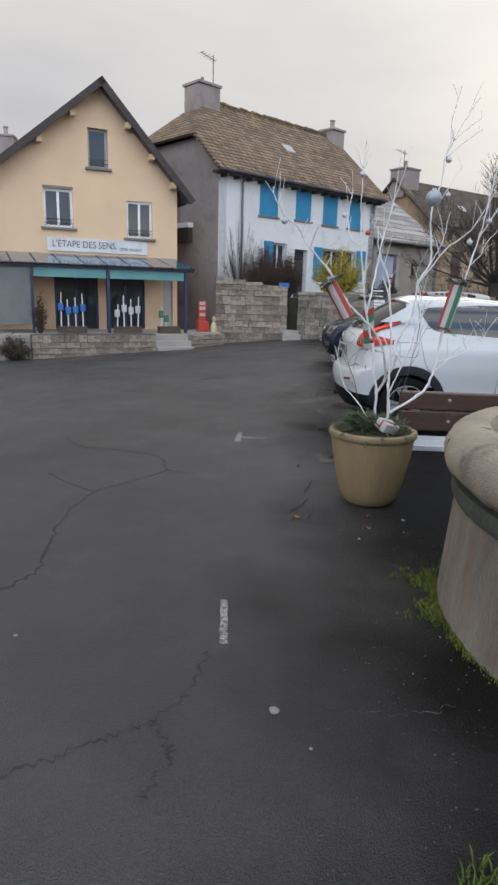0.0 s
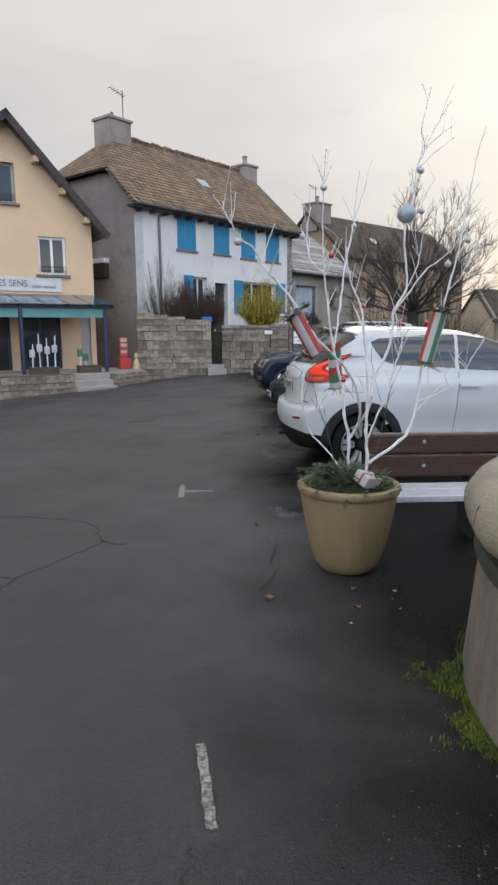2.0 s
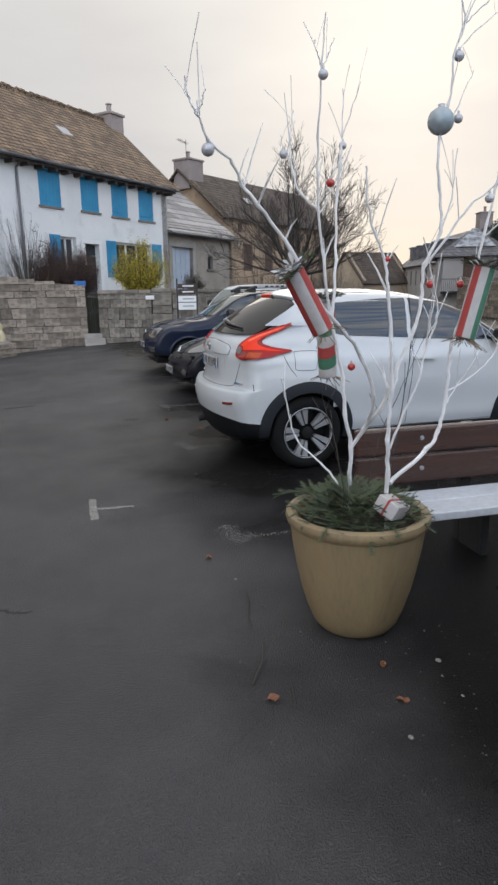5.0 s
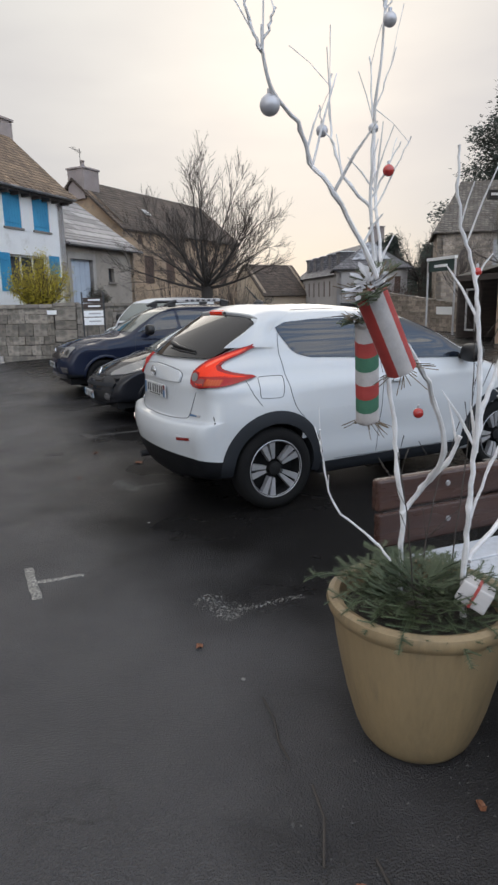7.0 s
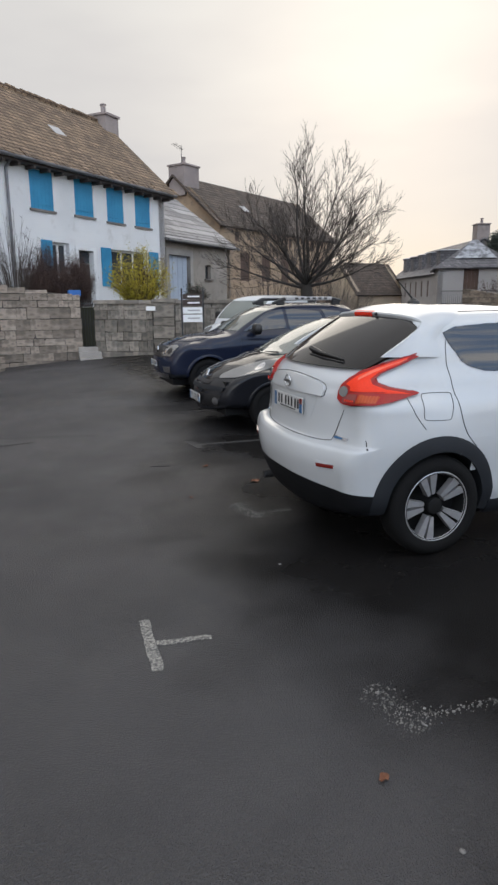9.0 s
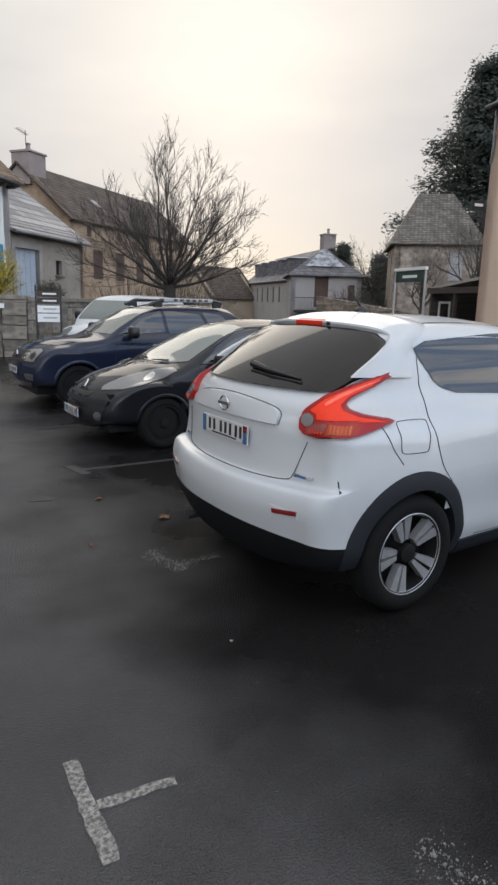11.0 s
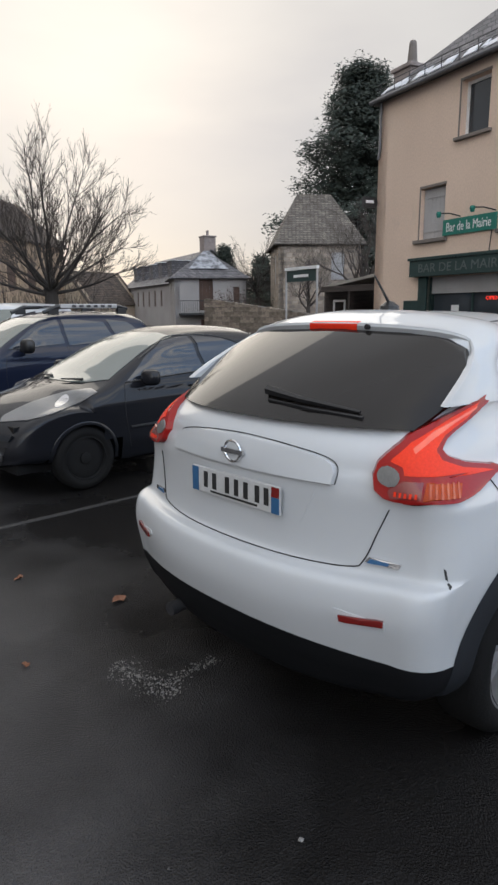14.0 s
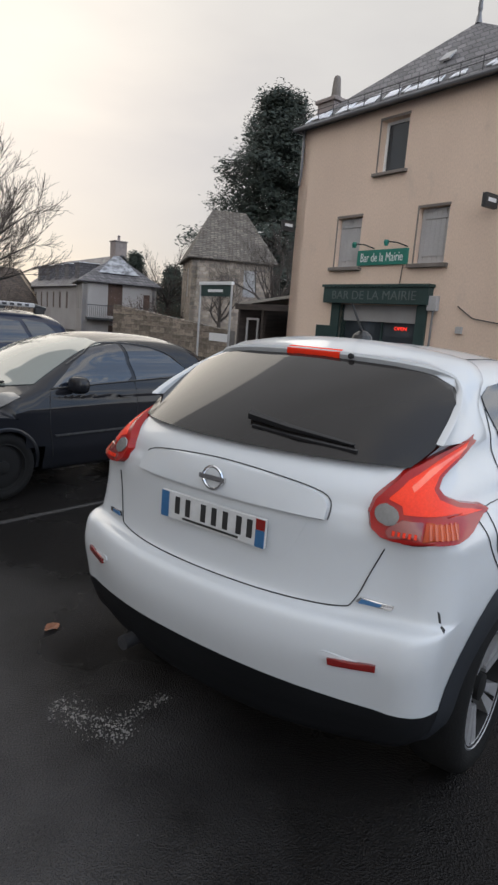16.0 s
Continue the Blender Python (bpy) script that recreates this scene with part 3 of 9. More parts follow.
# ---- the white house with blue shutters ----
def blue_shutter_house():
    h = thing("house", pose(-1.85, 26.65, 0, 0, 0, 44.35), "white rendered old house with bright blue shutters and brown stone-tile roof", "house")
    L, D = 11.05, 7.2
    ups = [(2.41, 3.6, 5.08, 6.46), (4.78, 5.9, 5.1, 6.48), (6.76, 7.9, 5.05, 6.45), (8.73, 9.9, 5.05, 6.44)]
    lows = [(3.35, 4.3, 2.6, 3.96), (6.87, 9.6, 2.4, 3.92)]
    door = (4.75, 5.75, 1.5, 3.75)
    part("wall", wall_bm(0, L, -0.8, 6.78, ups + lows + [door], 0.5), WHITEWASH, h)
    # the side gable, cut by the half-hip, bare grey render
    side = wall_bm(-D, 0, -0.8, 8.1, [(-5.4, -4.9, 6.9, 7.5)], 0.45, cuts=[(0.89, 1, 6.95), (-0.89, 1, 6.95 + 0.89 * D)], at=pose(-0.003, 0, 0, 0, 0, -90))
    part("gable_wall", side, GREY_RENDER, h, "bare grey-brown rendered gable wall")
    part("gable_wall", wall_bm(-D, 0, -0.8, 10.3, [], 0.45, cuts=[(0.89, 1, 6.95), (-0.89, 1, 6.95 + 0.89 * D)], at=pose(L - 0.45, 0, 0, 0, 0, -90)), GREY_RENDER, h)
    part("back_wall", boxes((0.46, L - 0.46, D - 0.45, D, -0.8, 6.7)), GREY_RENDER, h)
    e, r, k = 6.78, 10.36, 8.2
    for i, (a, b, c, d) in enumerate(ups):
        s = shutter(h, a, b, c, d, SHUTTER_BLUE, y=0.03 if i else 0.02, planks=6)
        part("window_sill", boxes((a - 0.08, b + 0.08, -0.06, 0.1, c - 0.09, c - 0.004)), STONE_SILL, h)
    window(h, *lows[0], depth=0.2, frame_mat=WHITE_PAINT)
    window(h, *lows[1], depth=0.2, frame_mat=WHITE_PAINT, leaves=3)
    shutter(h, 2.75, 3.33, 2.6, 4.0, SHUTTER_BLUE, y=-0.045)
    shutter(h, 6.19, 6.85, 2.35, 3.95, SHUTTER_BLUE, y=-0.045)
    shutter(h, 9.62, 10.4, 2.4, 3.98, SHUTTER_BLUE, y=-0.045)
    d = part("door", boxes((door[0] + 0.06, door[1] - 0.06, 0.22, 0.28, door[2], door[3] - 0.5)), DARK_WOOD, h, "dark wooden front door")
    part("fanlight", boxes((door[0] + 0.06, door[1] - 0.06, 0.22, 0.25, door[3] - 0.48, door[3] - 0.05)), PANE, d)
    part("door_frame", boxes((door[0] - 0.14, door[0] + 0.05, -0.03, 0.3, door[2], door[3] + 0.1), (door[1] - 0.05, door[1] + 0.14, -0.03, 0.3, door[2], door[3] + 0.1),
                             (door[0] - 0.14, door[1] + 0.14, -0.033, 0.3, door[3] + 0.002, door[3] + 0.14)), WHITE_PAINT, h)
    bm = bmesh.new()
    slab(bm, [(-0.4, -0.45, e - 0.05), (L + 0.45, -0.45, e - 0.05), (L + 0.45, D / 2, r), (2.0, D / 2, r), (-0.4, 1.15, k)], 0.14)
    slab(bm, [(-0.4, D - 1.15, k), (2.0, D / 2, r), (L + 0.45, D / 2, r), (L + 0.45, D + 0.45, e - 0.05), (-0.4, D + 0.45, e - 0.05)], 0.14)
    slab(bm, [(-0.4, 1.15, k - 0.004), (2.0, D / 2, r - 0.004), (-0.4, D - 1.15, k - 0.004)], 0.12)
    roof = part("roof", bm, LAUZE, h, "weathered brown stone-tile roof")
    # uneven eaves tiles and ridge tiles
    rnd, mats = random.Random(4), LAUZE
    u = -0.4
    while u < L + 0.3:
        bm = bmesh.new()
        w = rnd.uniform(0.22, 0.34)
        z = e - 0.05 + rnd.uniform(-0.01, 0.03)
        slab(bm, [(u, -0.55 - rnd.uniform(0, 0.06), z - 0.06), (u + w - 0.015, -0.55 - rnd.uniform(0, 0.06), z - 0.06), (u + w - 0.015, -0.2, z + 0.26), (u, -0.2, z + 0.26)], 0.04)
        part("eaves_tile", bm, LAUZE, roof)
        u += w
    u = 2.0
    for i in range(24):
        bm2 = lathe([(0.17, 0), (0.15, 0.40)], 8, m=pose(u, D / 2, r - 0.05 + rnd.uniform(-0.02, 0.04), 0, 90, 0))
        part("ridge_tile", bm2, LAUZE, roof)
        u += 0.395
    part("soffit_board", boxes((-0.35, L + 0.3, -0.40, -0.005, e - 0.30, e - 0.20)), DARK_WOOD, h)
    for i in range(16):
        u = 0.1 + i * 0.72
        part("rafter_end", boxes((u, u + 0.1, -0.44, -0.003, e - 0.42, e - 0.302)), DARK_WOOD, h)
    part("skylight", boxes((-0.32, 0.32, -0.02, 0.03, -0.28, 0.28), bevel=0.01), GREY_PAINT, roof).matrix_local = pose(5.87, 1.66, 8.62, -48, 0, 0)
    chimney(h, 1.35, 2.6, 3.05, 4.15, 8.6, 10.85, GREY_RENDER, 0)
    chimney(h, 10.75, 11.75, 3.0, 4.0, 9.0, 10.55, GREY_RENDER, 1)
    part("chimney_cowl", boxes((1.5, 2.5, 3.2, 4.0, 10.98, 11.05), (1.9, 2.02, 3.55, 3.65, 10.96, 11.3)), STONE_SILL, h)
    aerial(h, 2.45, 3.4, 10.9, 1.4)
    bm = bmesh.new()
    tube(bm, [(1.35, -0.4, e - 0.15), (1.3, -0.08, e - 0.5), (1.3, -0.08, 2.0)], 0.05, 8)
    part("downpipe", bm, ZINC, h)
    gutter(h, -0.35, L + 0.35, -0.52, e - 0.16)


blue_shutter_house()


# ---- the garage against it ----
def garage():
    g = thing("garage", pose(-1.85, 26.65, 0, 0, 0, 44.35), "low stone garage with pale blue door and slate roof", "garage")
    a, b, e = 11.06, 18.2, 4.78
    door, win = (11.7, 13.7, 0.0, 4.0), (15.3, 15.9, 2.9, 3.65)
    part("wall", wall_bm(a, b, -0.8, e, [door, win], 0.45, at=pose(0, 0.25, 0)), surface("stone_render", (0.34, 0.30, 0.26), (0.25, 0.22, 0.19), rough=0.95, scale=0.7, stain=(0.17, 0.15, 0.13)), g)
    part("gable_wall", wall_bm(-8.2, -0.25, -0.8, 7.4, [], 0.4, cuts=[(0.72, 1, 4.65), (-0.72, 1, 4.65 + 0.72 * 8.4)], at=pose(b - 0.4, 0, 0, 0, 0, -90)), OCHRE, g)
    part("door", boxes((door[0] + 0.03, door[1] - 0.03, 0.42, 0.48, door[2], door[3] - 0.02), *[(door[0] + 0.1 + i * 0.47, door[0] + 0.13 + i * 0.47, 0.40, 0.421, door[2], door[3] - 0.05) for i in range(4)]), PALE_BLUE, g, "pale blue garage door")
    part("door_surround", boxes((door[0] - 0.28, door[0], 0.2, 0.5, -0.8, 4.0), (door[1], door[1] + 0.28, 0.2, 0.5, -0.8, 4.0), (door[0] - 0.28, door[1] + 0.28, 0.197, 0.5, 4.002, 4.32)), CONCRETE, g)
    window(g, *win, depth=0.18, leaves=1, y=0.25, frame_mat=DARK_WOOD)
    bm = bmesh.new()
    slab(bm, [(a + 0.01, -0.15, e - 0.08), (b + 0.35, -0.15, e - 0.08), (b + 0.35, 4.1, 7.75), (a + 0.01, 4.1, 7.75)], 0.1)
    slab(bm, [(a + 0.01, 4.1, 7.75), (b + 0.35, 4.1, 7.75), (b + 0.35, 8.3, e - 0.08), (a + 0.01, 8.3, e - 0.08)], 0.1)
    roof = part("roof", bm, SLATE_PALE, g, "pale grey slate roof")
    sl = boxes((0, 7.5, 0, 0.05, 0, 0.03))
    me = bpy.data.meshes.new("slate_course")
    sl.to_mesh(me)
    sl.free()
    me.materials.append(SLATE_PALE)
    for i in range(15):
        k = i / 15
        o = new("slate_course", me)
        o.parent = roof
        o.matrix_local = pose(a + 0.01, -0.15 + 4.25 * k, e - 0.07 + 2.83 * k, 33, 0, 0)
    gutter(g, a, b + 0.3, -0.22, e - 0.14)


garage()


# ---- plain houses further off, built from one function ----
def far_house(name, label, m, L, D, e, r, wall, roof_mat, openings=(), hip=(0, 0), frame_mat=None, shut=None, over=0.35, chims=(), side_open=(), leaves=2):
    h = thing(name, m, label, "house")
    part("wall", wall_bm(0, L, -1.5, e, [o[:4] for o in openings], 0.4), wall, h)
    s = (r - e) / (D / 2)
    cuts = [(s, 1, e), (-s, 1, e + s * D)]
    top0, top1 = (e if hip[0] else r), (e if hip[1] else r)
    part("gable_wall", wall_bm(-D, 0, -1.5, top0, [(-o[1], -o[0], *o[2:4]) for o in side_open], 0.4, cuts=cuts, at=pose(-0.003, 0, 0, 0, 0, -90)), wall, h)
    part("gable_wall", wall_bm(-D, 0, -1.5, top1, [], 0.4, cuts=cuts, at=pose(L - 0.397, 0, 0, 0, 0, -90)), wall, h)
    part("back_wall", boxes((0.4, L - 0.4, D - 0.4, D, -1.5, e)), wall, h)
    bm, o = bmesh.new(), over
    z = e - o * s
    h0, h1 = hip
    slab(bm, [(-o, -o, z), (L + o, -o, z), (L + o - (h1 + o if h1 else 0), D / 2, r), (-o + (h0 + o if h0 else 0), D / 2, r)], 0.12)
    slab(bm, [(-o + (h0 + o if h0 else 0), D / 2, r), (L + o - (h1 + o if h1 else 0), D / 2, r), (L + o, D + o, z), (-o, D + o, z)], 0.12)
    if h0:
        slab(bm, [(-o, -o, z - 0.004), (h0, D / 2, r - 0.004), (-o, D + o, z - 0.004)], 0.12)
    if h1:
        slab(bm, [(L + o, -o, z - 0.004), (L + o, D + o, z - 0.004), (L - h1, D / 2, r - 0.004)], 0.12)
    part("roof", bm, roof_mat, h)
    for op in openings:
        kind = op[4] if len(op) > 4 else "window"
        if kind == "window":
            window(h, *op[:4], depth=0.15, frame_mat=frame_mat, leaves=leaves)
        elif kind == "shutter":
            shutter(h, op[0] + 0.01, op[1] - 0.01, op[2] + 0.01, op[3] - 0.01, shut or BROWN_SHUTTER, y=0.06)
        else:
            part("door", boxes((op[0], op[1], 0.2, 0.26, op[2], op[3])), shut or DARK_WOOD, h)
    for op in side_open:
        sh = shutter(h, op[0], op[1], op[2], op[3], shut or BROWN_SHUTTER, y=0.05)
        sh.matrix_local = pose(0, 0, 0, 0, 0, -90) @ Matrix.Translation((-(op[0] + op[1]), 0, 0))
    for c in chims:
        chimney(h, *c[:6], c[6] if len(c) > 6 else GREY_RENDER, 1)
    return h


farm = far_house("farmhouse", "old ochre stone farmhouse with brown shutters and dark tile roof", pose(11.2, 42.2, 0, 0, 0, 37), 15.5, 7.0, 6.6, 9.6, OCHRE, LAUZE_DARK,
                 [(2.2 + i * 2.6, 3.3 + i * 2.6, 3.0, 4.8, "shutter") for i in range(5)] + [(1.6 + i * 3.4, 2.1 + i * 3.4, 5.5, 6.1, "shutter") for i in range(4)],
                 chims=[(-0.2, 1.3, 2.6, 3.9, 8.3, 10.1)])
aerial(farm, 0.3, 3.2, 10.2, 1.2)
part("skylight", boxes((-0.3, 0.3, -0.02, 0.03, -0.3, 0.3)), GREY_PAINT, farm).matrix_local = pose(4.6, 1.3, 7.86, -49, 0, 0)

hip_house = far_house("hip_roof_house", "grey rendered house with snow-dusted hipped roof and balcony", pose(29.6, 45.4, 0, 0, 0, -32), 5.6, 5.6, 4.3, 6.3, FAR_GREY, SLATE,
                      [(1.9, 3.0, 1.6, 4.0, "shutter"), (4.6, 5.1, 2.0, 3.4, "shutter"), (2.0, 3.2, -1.0, 0.9, "shutter")], hip=(2.7, 2.7), side_open=[(1.0, 1.5, 2.0, 3.8), (2.6, 3.1, 2.0, 3.8), (4.6, 5.1, 2.0, 3.8)])
part("snow_patch", slab(bmesh.new(), [(1.2, 0.5, 4.66), (4.3, 0.5, 4.66), (3.05, 2.6, 6.16), (2.6, 2.6, 6.16)], 0.02), THIN_SNOW, hip_house, "thin old snow on the slates").location.z = 0.14
bm = boxes((0.3, 5.4, -1.1, -0.01, 1.25, 1.4))
for i in range(36):
    box(bm, 0.32 + i * 0.143, 0.34 + i * 0.143, -1.07, -1.05, 1.4, 2.3)
box(bm, 0.3, 5.4, -1.08, -1.04, 2.3, 2.35)
part("balcony", bm, DARK_STEEL, hip_house)

row = far_house("row_house", "long grey house with dormers in a slate roof", pose(42.6, 72.8, 0, 0, 0, -108), 18, 8, 4.4, 7.4, FAR_GREY, SLATE,
                [(3 + i * 2.2, 3.6 + i * 2.2, 2.0, 3.6, "shutter") for i in range(6)], chims=[(16.6, 17.9, 3.4, 4.6, 6.6, 8.6)])
for i in range(5):
    dm = part("dormer", boxes((2 + i * 3.2, 3.3 + i * 3.2, 0.6, 3.0, 4.9, 6.3), (1.9 + i * 3.2, 3.4 + i * 3.2, 0.5, 3.2, 6.302, 6.42)), SLATE, row)
    part("snow_patch", boxes((1.9 + i * 3.2, 3.4 + i * 3.2, 0.5, 2.6, 6.423, 6.47)), SNOW, dm)
barn = far_house("white_gable_barn", "small pale barn with dark roof flecked with snow", pose(35.0, 68, 0, 0, 0, 10), 7, 7, 2.6, 6.0, FAR_CREAM, LAUZE_DARK)
stone_house = far_house("stone_house", "tall granite house with steep swept roof and pale shutters", pose(31.3, 35.9, 0, 0, 0, -40), 5.6, 6.0, 6.3, 9.6, FAR_STONE, LAUZE_GREY,
                        [(3.6, 4.5, 3.6, 5.4, "shutter")], hip=(1.6, 1.6), side_open=[(1.9, 2.9, 3.4, 5.4)], shut=GREY_PAINT)


# ---- the bar ----
def bar():
    a = math.degrees(math.atan2(11.46 - 18.3, 15.95 - 17.84))
    b = thing("bar_building", pose(17.84, 18.3, 0, 0, 0, a), "three-storey salmon-rendered bar with slate roof and green shopfront", "bar")
    L, D, e = 9.1, 4.8, 8.24
    w1 = (3.50, 4.52, 6.32, 7.76)
    w2, w3 = (2.08, 3.1, 3.7, 5.18), (5.24, 6.24, 3.72, 5.2)
    front = (2.55, 5.6, 0.0, 2.58)
    part("wall", wall_bm(0, L, -0.5, e, [w1, w2, w3, front], 0.45), SALMON, b)
    part("gable_wall", wall_bm(-D, 0, -0.5, e, [], 0.45, at=pose(-0.003, 0, 0, 0, 0, -90)), SALMON, b)
    part("gable_wall", wall_bm(-D, 0, -0.5, e, [], 0.45, at=pose(L - 0.447, 0, 0, 0, 0, -90)), SALMON, b)
    part("back_wall", boxes((0.45, L - 0.45, D - 0.45, D, -0.5, e)), SALMON, b)
    window(b, *w1, depth=0.22, leaves=1, sill_mat=STONE_SILL)
    for w in (w2, w3):
        shutter(b, w[0] + 0.02, w[1] - 0.02, w[2] + 0.02, w[3] - 0.02, GREY_PAINT, y=0.14, planks=6)
        part("window_sill", boxes((w[0] - 0.16, w[1] + 0.16, -0.13, 0.1, w[2] - 0.11, w[2] - 0.003), bevel=0.012), STONE_SILL, b)
    for w in (w1, w2, w3):
        part("window_surround", boxes((w[0] - 0.05, w[0] - 0.002, -0.012, 0.1, w[2], w[3] + 0.06), (w[0] - 0.05, w[1] + 0.02, -0.015, 0.1, w[3] + 0.002, w[3] + 0.07)), STONE_SILL, b)
    # hipped slate roof with snow guard and snow lying along the eaves
    r, o = 10.80, 0.26
    mid = L / 2
    bm = bmesh.new()
    slab(bm, [(-0.12, -o, e - 0.1), (L + o, -o, e - 0.1), (mid, D / 2, r)], 0.14)
    slab(bm, [(mid, D / 2, r), (L + o, D + o, e - 0.1), (-0.12, D + o, e - 0.1)], 0.14)
    slab(bm, [(-0.12, -o, e - 0.104), (mid, D / 2, r - 0.004), (-0.12, D + o, e - 0.104)], 0.14)
    slab(bm, [(L + o, -o, e - 0.104), (L + o, D + o, e - 0.104), (mid, D / 2, r - 0.004)], 0.14)
    roof = part("roof", bm, SLATE, b, "steep grey slate roof with snow along the eaves")
    k = (r - e + 0.1) / (D / 2 + o)
    rnd = random.Random(8)
    bm, u = bmesh.new(), 0.0
    while u < L:
        w = rnd.uniform(0.12, 0.5)
        if rnd.random() < 0.72:
            y0, y1 = -0.18 + rnd.uniform(0, 0.12), 0.02 + rnd.uniform(0, 0.18)
            slab(bm, [(u, y0, e + (y0 + o) * k - 0.05), (u + w, y0 + 0.02, e + (y0 + 0.02 + o) * k - 0.05), (u + w - 0.05, y1, e + (y1 + o) * k - 0.05), (u + 0.06, y1 - 0.05, e + (y1 - 0.05 + o) * k - 0.05)], 0.03)
        u += w
    part("snow_patch", bm, SNOW, roof, "rim of old snow")["kind"] = "stuff"
    bm = bmesh.new()
    for i in range(14):
        u = 0.2 + i * 0.66
        tube(bm, [(u, -0.17, e + 0.0), (u, -0.17, e + 0.33)], 0.014, 5)
    for zz in (0.2, 0.34):
        tube(bm, [(0.0, -0.17, e + zz), (L, -0.17, e + zz)], 0.012, 5)
    part("snow_guard", bm, DARK_STEEL, roof)
    part("skylight", boxes((-0.17, 0.17, -0.02, 0.03, -0.2, 0.2)), GREY_PAINT, roof).matrix_local = pose(4.83, 0.89, e - 0.1 + (0.89 + o) * k + 0.10, -90 + math.degrees(math.atan(k)), 0, 0)
    bm = lathe([(0.1, 0), (0.05, 0.3), (0.07, 0.4), (0.015, 1.3), (0.0, 1.5)], 8, m=pose(mid, D / 2, r - 0.05))
    part("finial", bm, ZINC, roof)
    # end chimney with a tall tapering cowl
    c = chimney(b, 0.0, 0.8, 0.5, 1.3, 8.0, 9.05, GREY_RENDER, 0)
    part("cowl", lathe([(0.34, 0), (0.16, 0.2), (0.12, 0.72), (0.09, 0.8), (0.0, 0.82)], 10, m=pose(0.4, 0.9, 9.15)), STONE_SILL, c)
    gutter(b, -0.1, L + 0.4, -0.32, e - 0.15)
    # shopfront
    sf = part("shopfront", boxes((2.2, 2.55, -0.06, 0.3, -0.3, 2.6)), GREEN_DARK, b, "dark green painted timber shopfront")
    part("pilaster", boxes((5.6, 5.95, -0.06, 0.3, -0.3, 2.6)), GREEN_DARK, sf)
    part("fascia", boxes((1.95, 6.05, -0.22, 0.05, 2.605, 3.08), (1.9, 6.1, -0.27, 0.05, 3.083, 3.16)), GREEN_DARK, sf)
    writing("BAR DE LA MAIRIE", 0.36, pose(4.0, -0.226, 2.83, 90, 0, 0), surface("dull_grey_letters", (0.11, 0.13, 0.13), rough=0.6), sf, width=3.3)
    rs = part("roller_shutter", boxes((2.56, 5.59, 0.19, 0.21, 2.1, 2.58)), GREY_PAINT, sf)
    for i in range(8):
        part("slat", boxes((2.57, 5.58, 0.165, 0.188, 2.1 + i * 0.06, 2.155 + i * 0.06)), GREY_PAINT, rs)
    part("pane", boxes((2.56, 4.1, 0.28, 0.3, 0.2, 2.1)), PANE, sf)
    part("pane", boxes((4.16, 5.59, 0.28, 0.3, 0.2, 2.1)), PANE, sf)
    part("mullion", boxes((4.1, 4.16, 0.24, 0.32, 0.0, 2.1), (2.56, 5.59, 0.23, 0.32, 0.1, 0.2)), GREEN_DARK, sf)
    for u0, u1, z0, z1 in ((3.3, 3.6, 1.35, 1.75), (3.9, 4.05, 1.2, 1.5), (4.6, 5.0, 1.1, 1.5)):
        part("notice", boxes((u0, u1, 0.27, 0.278, z0, z1)), WHITE_PAINT, sf)
    lamp = bpy.data.materials.new("red_neon")
    lamp.use_nodes = True
    lamp.node_tree.nodes["Principled BSDF"].inputs["Emission Color"].default_value = (1, 0.05, 0.03, 1)
    lamp.node_tree.nodes["Principled BSDF"].inputs["Emission Strength"].default_value = 1.2
    lamp.node_tree.nodes["Principled BSDF"].inputs["Base Color"].default_value = (0.3, 0.02, 0.02, 1)
    writing("OPEN", 0.15, pose(4.84, 0.255, 1.93, 90, 0, 0), lamp, sf, name="neon_sign", width=0.46)
    part("side_board", boxes((1.55, 2.195, -0.05, 0.0, 0.6, 1.9)), GREEN_DARK, b)
    # signboard with two lamps on arms
    sg = part("signboard", boxes((3.12, 5.05, -0.07, -0.005, 3.72, 4.16), bevel=0.008), GREEN_SIGN, b, "green enamel sign with white lettering")
    writing("Bar de la Mairie", 0.36, pose(4.08, -0.075, 3.93, 90, 0, 0), WHITE_PAINT, sg, width=1.62)
    for u in (3.25, 4.5):
        bm = bmesh.new()
        tube(bm, [(u + 0.5, -0.03, 4.2), (u + 0.25, -0.2, 4.3), (u, -0.35, 4.32)], 0.018, 6)
        arm = part("lamp_arm", bm, DARK_STEEL, sg)
        part("lamp_head", lathe([(0.05, 0), (0.08, 0.1), (0.06, 0.16)], 10, m=pose(u, -0.37, 4.2)), GREEN_SIGN, arm)
    # two small projecting box signs with plain bars
    for u, z in ((0.0, 4.92), (7.64, 4.92)):
        bx = part("box_sign", boxes((u - 0.05, u + 0.07, -0.60, -0.12, z, z + 0.32), (u, u + 0.02, -0.12, 0.0, z + 0.15, z + 0.2)), DARK_STEEL, b, "dark projecting box sign")
        part("plain_bar", boxes((u - 0.056, u - 0.052, -0.52, -0.2, z + 0.13, z + 0.22), (u + 0.072, u + 0.076, -0.52, -0.2, z + 0.13, z + 0.22)), WHITE_PAINT, bx)
    part("meter_box", boxes((6.0, 6.3, -0.16, -0.004, 2.45, 2.85), bevel=0.02), GREY_PAINT, b)
    bm = bmesh.new()
    tube(bm, [(6.15, -0.05, 2.45), (6.13, -0.05, 0.0)], 0.03)
    part("pipe", bm, ZINC, b)
    bm = bmesh.new()
    tube(bm, [(4.9, -0.03, 3.7), (4.85, -0.03, 3.15)], 0.012)
    part("cable", bm, DARK_STEEL, b)
    bm = bmesh.new()
